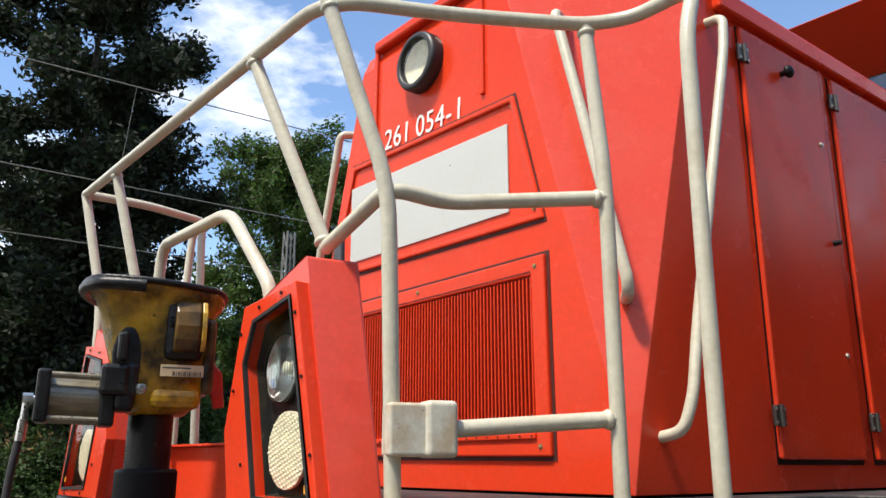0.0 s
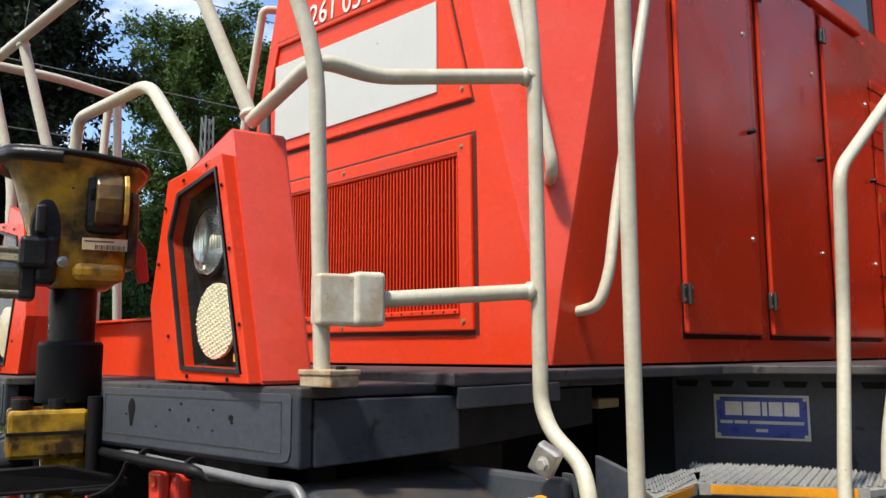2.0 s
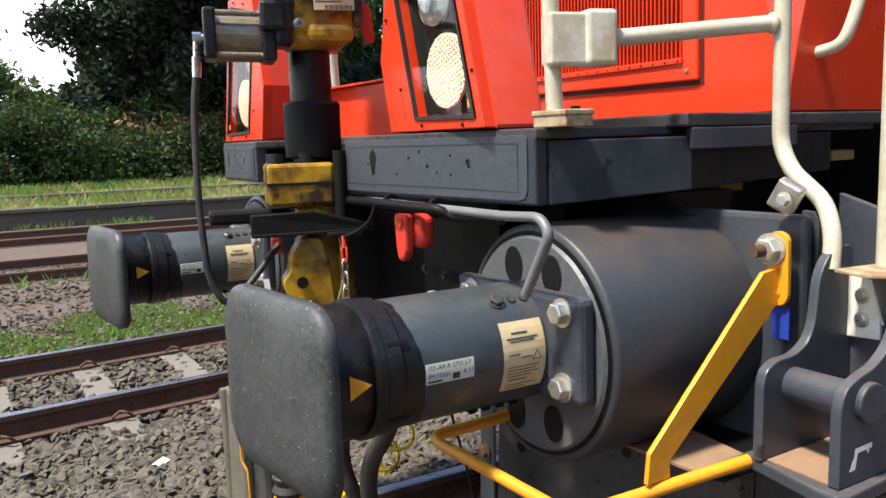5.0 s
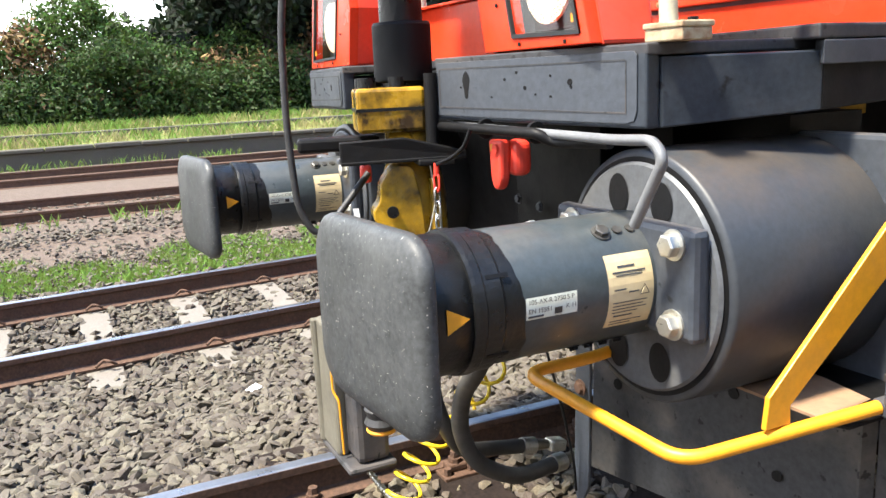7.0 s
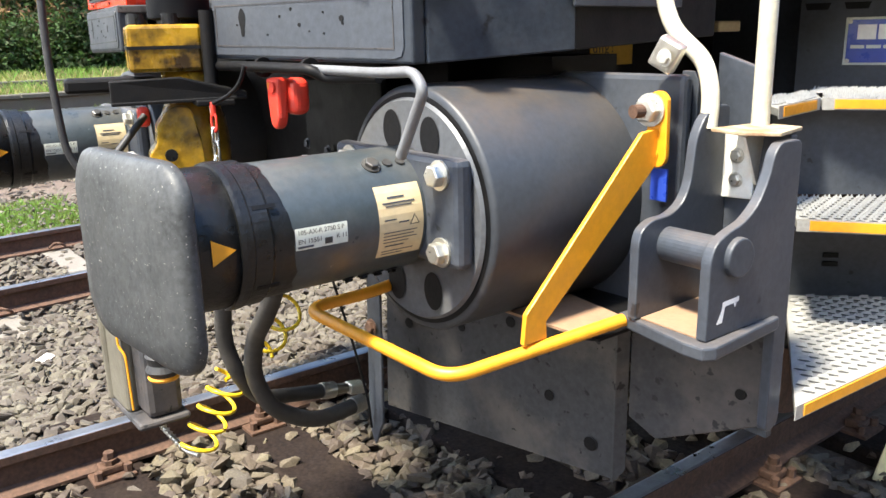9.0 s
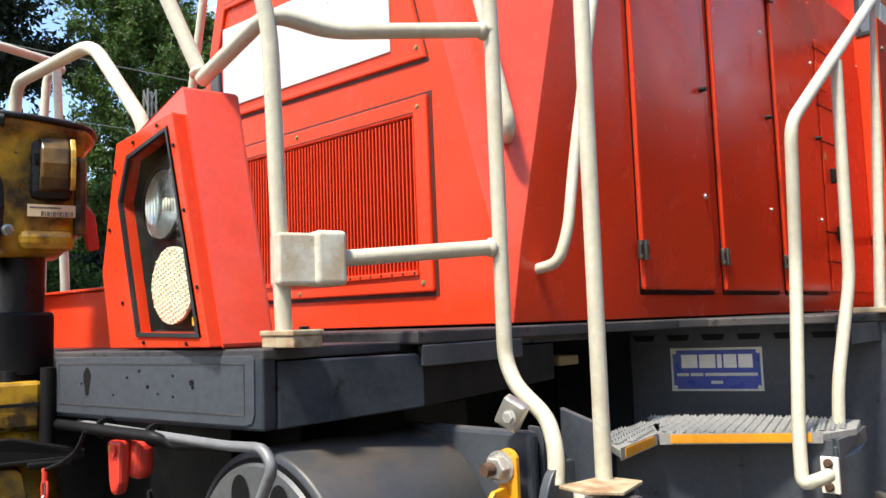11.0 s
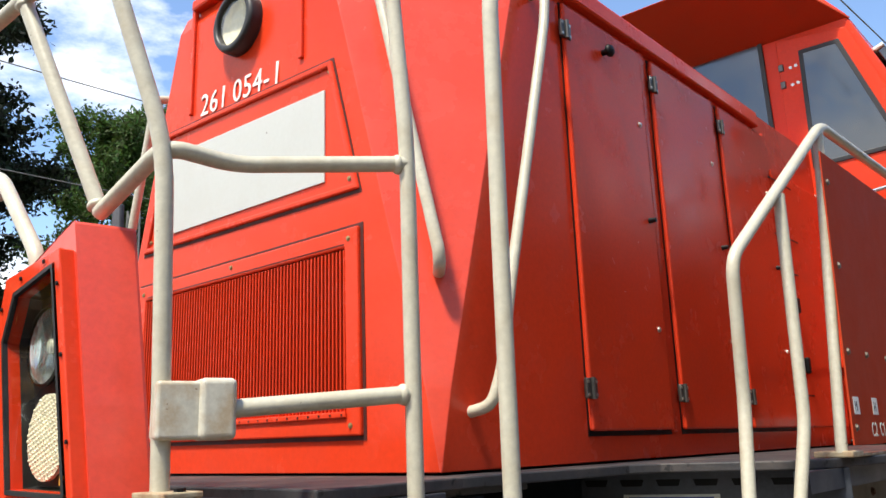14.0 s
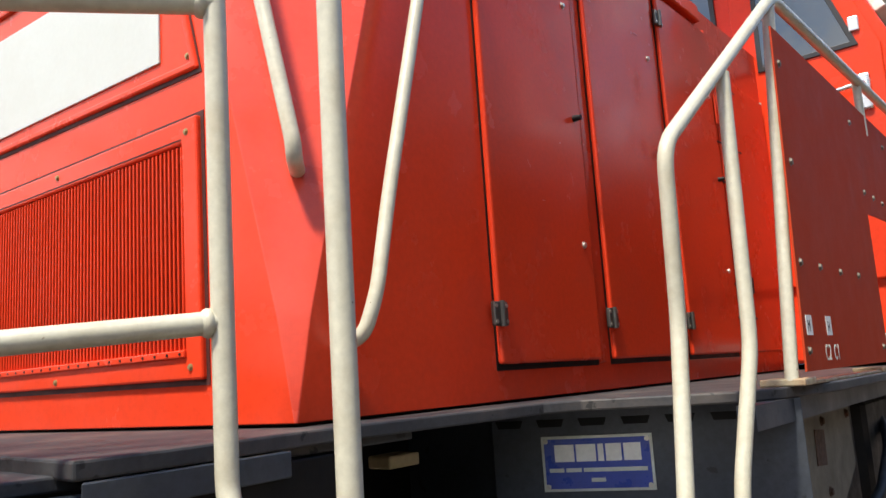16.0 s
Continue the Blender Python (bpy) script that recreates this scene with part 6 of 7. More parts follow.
part("stair_rail", tube([(1.572, 2.623, 1.165), (1.561, 2.595, 1.159), (1.511, 2.589, 1.137), (1.499, 2.624, 1.276), (1.479, 2.753, 1.754), (1.508, 2.709, 2.157), (1.576, 3.5, 2.757), (1.593, 5.428, 2.796), (1.597, 5.578, 2.617)], PIPE, 0.06), CREAM, loco, "cream stair hand rail")
part("stair_rail", tube([(1.542, 3.067, 2.411), (1.545, 3.022, 1.704), (1.52, 2.92, 1.385), (1.518, 2.904, 1.266)], PIPE, 0.06), CREAM, loco)
part("stair_rail", tube([(1.571, 3.49, 2.744), (1.551, 3.307, 1.604)], PIPE, 0.03), CREAM, loco)
part("stair_rail", tube([(1.578, 4.675, 2.787), (1.579, 4.674, 2.548)], PIPE * 0.9, 0.03), CREAM, loco)
part("rail_foot", box((1.47, 3.29, WALK), (1.59, 3.40, 1.612), 0.004), RUSTY_CREAM, loco, "rust-stained cream foot plate")
part("rail_foot", box((1.49, 4.30, WALK), (1.59, 4.40, 1.612), 0.004), RUSTY_CREAM, loco)
part("toe_strip", box((1.535, 3.402, WALK), (1.588, 4.298, WALK + 0.010), 0.003), RUSTY_CREAM, loco, "pale strip along the screen foot")
part("rail_bracket", box((1.536, 2.664, 1.107), (1.584, 2.676, 1.206), 0.003), WHITE_BRACKET, loco, "white rail bracket")
for z in (1.125, 1.188):
    hexbolt("rail_bracket_bolt", (1.558, 2.663, z), (0, -1, 0), 0.009, loco, RUST_LIGHT)

# red side screen
def sc(y, z):
    return (1.585, y - 0.024, z + 0.003)


screen = empty("side_screen")
screen.parent = loco
tagged(screen, "dull red side screen with rivets and white marks")
for pts in ([(3.34, 1.625), (4.47, 1.625), (4.47, 2.63), (3.43, 2.63)], [(4.47, 2.19), (5.6, 2.22), (5.6, 2.63), (4.47, 2.63)], [(4.47, 1.625), (5.6, 1.625), (5.6, 1.71), (4.47, 1.71)], [(5.36, 1.71), (5.6, 1.71), (5.6, 2.22), (5.40, 2.215)]):
    part("screen_sheet", slab([sc(y, z) for y, z in pts], (0.006, 0, 0), 0.0012), RED_PANEL, screen)
for y, z in ((3.46, 2.52), (3.45, 2.22), (3.41, 1.925), (3.385, 1.68), (3.62, 1.925), (3.872, 1.925), (4.134, 1.929), (4.393, 1.681), (4.36, 2.53), (4.45, 2.27), (4.62, 2.27), (4.80, 2.27), (4.95, 2.27), (5.0, 2.55), (4.5, 1.66), (5.2, 1.66)):
    hexbolt("rivet", (sc(y, z)[0] + 0.005, *sc(y, z)[1:]), (1, 0, 0), 0.009, screen, DULL_RIVET)
for y in (3.385, 3.60):
    part("white_mark", box((1.5915, y - 0.024, 1.725), (1.5925, y + 0.036, 1.781)), WHITE, screen)
lettering("white_mark", "M", plane_pose((1.5928, 3.371, 1.736), (0, 1, 0), (0, 0, 1)), 0.045, INK, screen, 0.0004, 0.8)
lettering("white_mark", "H", plane_pose((1.5928, 3.588, 1.736), (0, 1, 0), (0, 0, 1)), 0.045, INK, screen, 0.0004, 0.8)
for dy, ch in ((0.0, "C"), (0.04, "2"), (0.10, "C"), (0.14, "1")):
    lettering("white_mark", ch, plane_pose((1.5918, 3.531 + dy, 1.653), (0, 1, 0), (0, 0, 1)), 0.066, LABEL, screen, 0.0004, 0.75)

# cab
CY = 5.75
cab = empty("cab")
cab.parent = loco
tagged(cab, "red driver's cab with dark windows")
prof = [(-1.875, 1.624), (1.580, 1.624), (1.602, 3.313), (1.224, 4.251), (1.032, 4.436), (-1.437, 4.436), (-1.634, 4.251), (-2.007, 3.313)]
part("cab_wall", slab([(x, CY, z) for x, z in prof], (0, 2.6, 0), 0.02), RED, cab, "red cab body")
part("cab_roof", slab([(-1.667, CY - 0.02, 4.240), (1.240, CY - 0.02, 4.240), (1.032, CY - 0.02, 4.512), (-1.437, CY - 0.02, 4.512)], (0, 2.8, 0), 0.03), RED, cab, "red cab roof")
# The darker board red puts the visor's underside shade into its colour.
part("visor", slab([(-1.294, 5.17, 4.534), (0.889, 5.17, 4.485), (1.242, CY + 0.01, 4.223), (-1.667, CY + 0.01, 4.251)], (0, 0.03, 0.02), 0.004), RED_PANEL, cab, "red visor over the cab front, coloured darker for its shaded underside")


def cab_pane(pts, name):
    p = part(name, slab([(x, CY - 0.004, z) for x, z in pts], (0, -0.006, 0), 0.002), CAB_GLASS, loco, "dark tinted cab window")
    b, _ = frame_of(pts, 0.03, CY - 0.002, 0.016, 0.003)
    part("window_seal", b, GASKET, p, "black rubber window seal")
    return p


cab_pane([(-0.065, 3.520), (0.703, 3.520), (0.692, 4.272), (-0.065, 4.283)], "front_window")
door = part("cab_door", slab([(0.785, CY - 0.002, 2.038), (1.547, CY - 0.002, 2.038), (1.547, CY - 0.002, 3.292), (1.218, CY - 0.002, 4.163), (0.785, CY - 0.002, 4.218)], (0, -0.025, 0), 0.01), RED, loco, "red cab door with slanted window")
b, _ = frame_of([(0.911, 3.292), (1.443, 3.302), (1.169, 4.093), (0.922, 4.098)], 0.028, CY - 0.024, 0.012, 0.003)
part("door_seal", b, GASKET, door)
part("door_window", slab([(0.922, CY - 0.026, 3.302), (1.432, CY - 0.026, 3.313), (1.163, CY - 0.026, 4.082), (0.933, CY - 0.026, 4.087)], (0, -0.006, 0), 0.002), CAB_GLASS, door, "dark tinted door window")
for z in (3.989, 3.869, 3.095, 2.975):
    part("door_hinge", box((0.785, CY - 0.040, z), (0.818, CY - 0.02, z + 0.049), 0.006), HINGE, door, "steel door hinge")
    for dx, dz in ((0.07, 0.01), (0.105, 0.015)):
        part("hinge_screw", rod((0.79 + dx, CY - 0.028, z + dz), (0.79 + dx, CY - 0.033, z + dz), 0.011, 8), BOLT, door)
part("door_handle", box((1.410, CY - 0.05, 2.932), (1.476, CY - 0.02, 3.139), 0.024), STEEL, door, "steel door handle")
part("handle_bar", tube([(1.443, CY - 0.05, 3.074), (1.443, CY - 0.09, 3.074), (1.240, CY - 0.09, 3.052)], 0.013, 0.02, 8), STEEL, door)
part("door_lock", box((1.405, CY - 0.04, 3.379), (1.460, CY - 0.02, 3.466), 0.008), STEEL, door)


def slope(s, y, off):
    """A place on the cab's sloping upper side."""
    return (1.602 - 0.378 * s + 0.927 * off, y, 3.313 + 0.938 * s + 0.374 * off)


part("side_window", slab([slope(0.34, 5.86, 0.02), slope(0.34, 7.4, 0.02), slope(0.72, 7.4, 0.02), slope(0.72, 5.86, 0.02)], (0.045, 0, 0.018), 0.006), CAB_GLASS, cab, "dark tinted sloping side window")
for s0, s1, off in ((0.72, 0.745, 0.07), (0.315, 0.34, 0.09), (0.20, 0.30, 0.06)):
    part("window_rail", slab([slope(s0, 5.84, 0.0), slope(s1, 5.84, 0.0), slope(s1, 5.84, off), slope(s0, 5.84, off)], (0, 1.7, 0), 0.008), WHITE_BRACKET, cab, "white sliding window rail")
part("cab_sill", box((1.141, CY - 0.10, 1.667), (1.580, CY, 1.755), 0.01), GALV, cab)

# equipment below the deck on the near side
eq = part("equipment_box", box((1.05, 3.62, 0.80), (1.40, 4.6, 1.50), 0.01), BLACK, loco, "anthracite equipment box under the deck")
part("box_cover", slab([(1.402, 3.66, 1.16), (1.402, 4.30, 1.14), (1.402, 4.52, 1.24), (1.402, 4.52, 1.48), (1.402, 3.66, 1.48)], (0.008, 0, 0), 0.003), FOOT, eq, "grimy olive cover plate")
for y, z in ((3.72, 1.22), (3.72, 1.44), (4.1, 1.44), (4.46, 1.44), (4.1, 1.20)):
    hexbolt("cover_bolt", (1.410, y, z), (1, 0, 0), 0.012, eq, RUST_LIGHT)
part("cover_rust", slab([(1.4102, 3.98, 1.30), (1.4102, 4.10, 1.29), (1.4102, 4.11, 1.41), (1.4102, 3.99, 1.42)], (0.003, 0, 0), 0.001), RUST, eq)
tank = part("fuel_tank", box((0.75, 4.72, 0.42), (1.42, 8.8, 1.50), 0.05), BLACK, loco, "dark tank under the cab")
part("tank_hose", tube([(1.30, 4.40, 0.98), (1.47, 4.55, 1.10), (1.47, 4.9, 1.30), (1.36, 5.2, 1.42)], 0.022, 0.1, 10), RUBBER, tank)
part("tank_strap", box((1.415, 5.3, 0.45), (1.432, 5.38, 1.48), 0.004), GREY_DIRTY, tank)
part("deck_valance", box((1.50, 3.0, 1.50), (1.545, 8.9, 1.561)), GREY, loco)
part("axle_cover", slab([(1.22, 3.30, 1.10), (1.44, 3.30, 1.035), (1.56, 3.30, 0.975), (1.56, 3.30, 0.765), (1.22, 3.30, 0.745)], (0, 0.62, 0), 0.012), FOOT, loco, "dust-covered axle-box cover")
part("cover_cable", tube([(1.40, 3.36, 1.062), (1.46, 3.34, 1.045), (1.52, 3.42, 1.018), (1.50, 3.56, 1.022), (1.42, 3.58, 1.058), (1.36, 3.50, 1.078)], 0.014, 0.04, 8), RUBBER, loco, "loose black cable on the cover")
part("cover_tag", box((-0.035, -0.008, 0), (0.035, 0.008, 0.002), 0, plane_pose((1.475, 3.325, 1.024), (0.89, 0.2, -0.42), (0.2, 0.5, 0.2))), LABEL, loco)
part("side_lamp", box((0.70 - 0.05, 2.66 - 0.06, 1.46 - 0.012), (0.70 + 0.03, 2.66 + 0.06, 1.46 + 0.022), 0.006), LABEL_TAN, loco, "dusty beige side lamp")
# Sign uses the yellow with shade already in its colour.
sign = part("warning_sign", box((0.381, 2.385, 1.345), (0.386, 2.600, 1.448), 0.001), YELLOW_SIGN, loco, "yellow warning sign")
for dy, ch in ((0.0, "u"), (0.030, "n"), (0.060, "g"), (0.092, "!")):
    lettering("sign_letter", ch, plane_pose((0.3865, 2.395 + dy, 1.388), (0, 1, 0), (0, 0, 1)), 0.056, INK, sign, 0.0004, 0.9)
part("sign_line", box((0.3862, 2.41, 1.356), (0.3870, 2.48, 1.369)), INK, sign)

# wheel, axle and bogie in the shade
for wx in (0.80, -0.73):
    wh = part("wheel", lathe([(0.30, -0.06), (0.46, -0.06), (0.485, 0.01), (0.50, 0.05), (0.53, 0.06), (0.53, 0.09), (0.30, 0.09)], axis((wx, 3.1, 0.50), (-1 if wx > 0 else 1, 0, 0)), 48), RUST, loco, "rusty steel wheel")
part("axle", rod((-0.75, 3.1, 0.5), (0.8, 3.1, 0.5), 0.09), BLACK, loco)
part("bogie_beam", box((0.95, 2.7, 0.42), (1.12, 6.2, 0.80), 0.02), BLACK, loco)

# ---- ground, track, platform ----
def ground_material():
    m = bpy.data.materials.new("yard_ground")
    m.use_nodes = True
    n, l = m.node_tree.nodes, m.node_tree.links
    bs = n["Principled BSDF"]
    bs.inputs["Roughness"].default_value = 0.95
    g = n.new("ShaderNodeNewGeometry").outputs["Position"]

    def noise_of(scale, detail=8.0):
        t = n.new("ShaderNodeTexNoise")
        t.inputs["Scale"].default_value, t.inputs["Detail"].default_value = scale, detail
        l.new(g, t.inputs["Vector"])
        return t.outputs["Fac"]

    def ramp(v, *stops):
        r = n.new("ShaderNodeValToRGB")
        e = r.color_ramp.elements
        while len(e) < len(stops):
            e.new(0.5)
        for el, (p, c) in zip(e, stops):
            el.position, el.color = p, (*c, 1)
        l.new(v, r.inputs["Fac"])
        return r.outputs["Color"]

    fine = ramp(noise_of(38.0), (0.3, (0.055, 0.040, 0.031)), (0.55, (0.115, 0.086, 0.068)), (0.75, (0.18, 0.145, 0.118)))
    soil = ramp(noise_of(9.0), (0.35, (0.080, 0.056, 0.041)), (0.65, (0.135, 0.100, 0.076)))
    mix = n.new("ShaderNodeMixRGB")
    l.new(noise_of(1.1), mix.inputs["Fac"])
    l.new(fine, mix.inputs["Color1"])
    l.new(soil, mix.inputs["Color2"])
    green = ramp(noise_of(5.0), (0.3, (0.10, 0.13, 0.03)), (0.7, (0.24, 0.26, 0.075)))
    sep = n.new("ShaderNodeSeparateXYZ")
    l.new(g, sep.inputs[0])
    far = n.new("ShaderNodeMapRange")
    far.inputs["From Min"].default_value, far.inputs["From Max"].default_value = -18.4, -18.9
    l.new(sep.outputs["X"], far.inputs["Value"])
    mx = n.new("ShaderNodeMixRGB")
    l.new(far.outputs["Result"], mx.inputs["Fac"])
    l.new(mix.outputs["Color"], mx.inputs["Color1"])
    l.new(green, mx.inputs["Color2"])
    l.new(mx.outputs["Color"], bs.inputs["Base Color"])
    bp = n.new("ShaderNodeBump")
    bp.inputs["Strength"].default_value, bp.inputs["Distance"].default_value = 0.8, 0.02
    l.new(noise_of(45.0), bp.inputs["Height"])
    l.new(bp.outputs["Normal"], bs.inputs["Normal"])
    return m


GROUND = ground_material()
b = bmesh.new()
xs = [-600, -200, -80, -40, -18.0, -9, -7, -6.2, -5.4, -2.2, -1.7, -1.3, 1.3, 1.9, 4, 10, 40, 200, 600]
hs = [0.2, 0.2, 0.1, 0.1, -0.13, -0.13, -0.26, -0.27, -0.235, -0.235, -0.235, -0.235, -0.235, -0.30, -0.38, -0.38, -0.3, 0, 0]
ys = [-600, -120, -30, -8, -3, 0, 3, 6, 12, 40, 150, 600]
grid = [[b.verts.new((x, y, h + 0.012 * noise.noise((x, y, 0)))) for y in ys] for x, h in zip(xs, hs)]
for r0, r1 in zip(grid, grid[1:]):
    for k in range(len(ys) - 1):
        b.faces.new((r0[k], r1[k], r1[k + 1], r0[k + 1]))
bmesh.ops.recalc_face_normals(b, faces=b.faces[:])
tagged(part("ground", b, GROUND), "gravelly brown yard ground with dirt and grass", "ground", kind="structure")

RAIL = [(-0.036, 0.0), (-0.036, -0.030), (-0.012, -0.044), (-0.009, -0.125), (-0.068, -0.146), (-0.068, -0.158), (0.068, -0.158), (0.068, -0.146), (0.009, -0.125), (0.012, -0.044), (0.036, -0.030), (0.036, 0.0)]


def rail(x, y0, y1, slope=0.0, z=0.0, worn=True):
    ln = y1 - y0
    r = part("rail", slab([(x + u + slope * y0, y0, z + w) for u, w in RAIL], (slope * ln, ln, 0), 0.0), RUST)
    tagged(r, "rusty steel rail with a worn bright head", "rail", "rails", "structure")
    if worn:
        part("rail_head", slab([(x - 0.033 + slope * y0, y0, z + 0.0006), (x + 0.033 + slope * y0, y0, z + 0.0006), (x + 0.024 + slope * y0, y0, z + 0.0042), (x - 0.024 + slope * y0, y0, z + 0.0042)], (slope * ln, ln, 0)), RAILTOP, r)
    return r


S1, S2 = 0.0, -0.10
rail(0.80, -40, 60)
rail(-0.84, -40, 60, S1)
rail(-3.08, -40, 60, S2)
rail(-4.58, -40, 60, S2)


# sleepers
def sleeper(x0, x1, y, w, z, mat, label):
    b = box((x0, y - w / 2, z - 0.20), (x1, y + w / 2, z), 0.012)
    s = part("sleeper", b, mat)
    return tagged(s, label, "sleeper", "sleepers", "structure")


for k in range(-14, 14):
    y = 0.96 + 0.635 * k
    s = sleeper(-1.36, 1.32, y, 0.26, -0.165, TIMBER, "dark tarred timber sleeper")
    if k < -4:
        continue
    for rx in (-0.84 + S1 * y, 0.80):
        t = part("tie_plate", box((rx - 0.17, y - 0.08, -0.168), (rx + 0.17, y + 0.08, -0.150), 0.004), RUST_LIGHT, s)
        for dx in (-0.095, 0.095):
            part("rail_clip", box((rx + dx - 0.035, y - 0.045, -0.150), (rx + dx + 0.035, y + 0.045, -0.115), 0.010), RUST_LIGHT, s)
            part("clip_bolt", rod((rx + dx, y, -0.12), (rx + dx, y, -0.068), 0.021, 6), RUST_LIGHT, s)
            part("clip_nut", rod((rx + dx, y, -0.118), (rx + dx, y, -0.095), 0.030, 8), RUST_LIGHT, s)
            for dy in (-0.055, 0.055):
                part("screw_spike", rod((rx + dx * 1.45, y + dy, -0.155), (rx + dx * 1.45, y + dy, -0.118), 0.017, 6), RUST_LIGHT, s)
for k in range(-7, 16):
    y = 0.30 + 0.68 * k
    xc = -3.83 + S2 * y
    s = sleeper(xc - 1.28, xc + 1.28, y, 0.22, -0.165, CONCRETE, "pale weathered concrete sleeper")
    for rx in (-3.08 + S2 * y, -4.58 + S2 * y):
        for dx in (-0.10, 0.10):
            part("rail_clip", tube([(rx + dx, y - 0.05, -0.13), (rx + dx * 0.7, y, -0.10), (rx + dx * 1.3, y + 0.03, -0.095), (rx + dx, y + 0.07, -0.13)], 0.010, 0.03, 6), RUST_LIGHT, s)

# distant tracks, lower platform edge and overgrown platform
rail(-9.7, -60, 80, 0.0, 0.02, False)
rail(-11.2, -60, 80, 0.0, 0.02, False)
rail(-14.6, -60, 80, 0.0, 0.02, False)
rail(-16.1, -60, 80, 0.0, 0.04, False)
pl = tagged(part("platform_edge", box((-19.2, -60, -0.3), (-18.5, 80, 0.26), 0.02), CONCRETE_DARK), "dark weathered concrete platform edge", "platform", kind="structure")
for k in range(46):
    y = -20 + 1.05 * k
    part("edge_slab", box((-18.9, y + 0.012, 0.26), (-18.42, y + 1.03, 0.335 + 0.008 * (k * 7 % 3)), 0.012), CONCRETE_DARK, pl)
tagged(part("upper_edge", box((-20.9, -60, 0.0), (-20.6, 80, 0.56), 0.02), CONCRETE_DARK), "dark overgrown upper kerb", "kerb", kind="structure")
tagged(part("platform_bank", slab([(-18.9, -60, 0.29), (-20.6, -60, 0.40), (-20.6, -60, -0.2), (-18.9, -60, -0.2)], (0, 140, 0)), GROUND), "grassy strip between platform kerbs", "platform", kind="structure")
tagged(part("platform_top", slab([(-20.9, -60, 0.54), (-34, -60, 0.66), (-34, -60, -0.2), (-20.9, -60, -0.2)], (0, 140, 0)), GROUND), "overgrown grassy platform", "platform", kind="structure")

# ---- ballast ----
rng = np.random.default_rng(5)


def stone_shape(r):
    v = r.normal(size=(13, 3))
    v /= np.linalg.norm(v, axis=1)[:, None]
    v *= r.uniform(0.82, 1.08, (13, 1))
    b = bmesh.new()
    for p in v:
        b.verts.new(p)
    bmesh.ops.convex_hull(b, input=b.verts[:])
    loose = [w for w in b.verts if not w.link_faces]
    bmesh.ops.delete(b, geom=loose, context="VERTS")
    b.verts.index_update()
    vs = np.array([w.co[:] for w in b.verts])
    fs = [[w.index for w in f.verts] for f in b.faces]
    b.free()
    return vs, fs


SHAPES = [stone_shape(rng) for _ in range(14)]


def bed_height(x, y):
    k = x
    r1, r2 = -0.84 + S1 * y, 0.80
    t1, t2 = -3.08 + S2 * y, -4.58 + S2 * y
    if r1 - 0.9 < k < r2 + 0.9:
        d = max(0.0, abs(k - 0.05) - 1.25)
        return max(-0.205, -0.178 - 0.16 * d)
    if t2 - 1.0 < k < t1 + 0.9:
        d = max(0.0, abs(k - (t1 + t2) / 2) - 1.3)
        return max(-0.205, -0.175 - 0.15 * d)
    if k < -8.0:
        return -0.13
    return -0.205


def near_rail(x, y):
    return min(abs(x - (-0.84 + S1 * y)), abs(x - 0.80), abs(x - (-3.08 + S2 * y)), abs(x - (-4.58 + S2 * y)))


def on_sleeper(x, y):
    if -0.98 < x < 1.33 and abs(((y - 0.96) / 0.635 + 0.5) % 1 - 0.5) * 0.635 < 0.115:
        return True
    xc = -3.83 + S2 * y
    return abs(x - xc) < 1.25 and abs(((y - 0.30) / 0.68 + 0.5) % 1 - 0.5) * 0.68 < 0.105


vs, fs, single, soiled = [], [], [], []
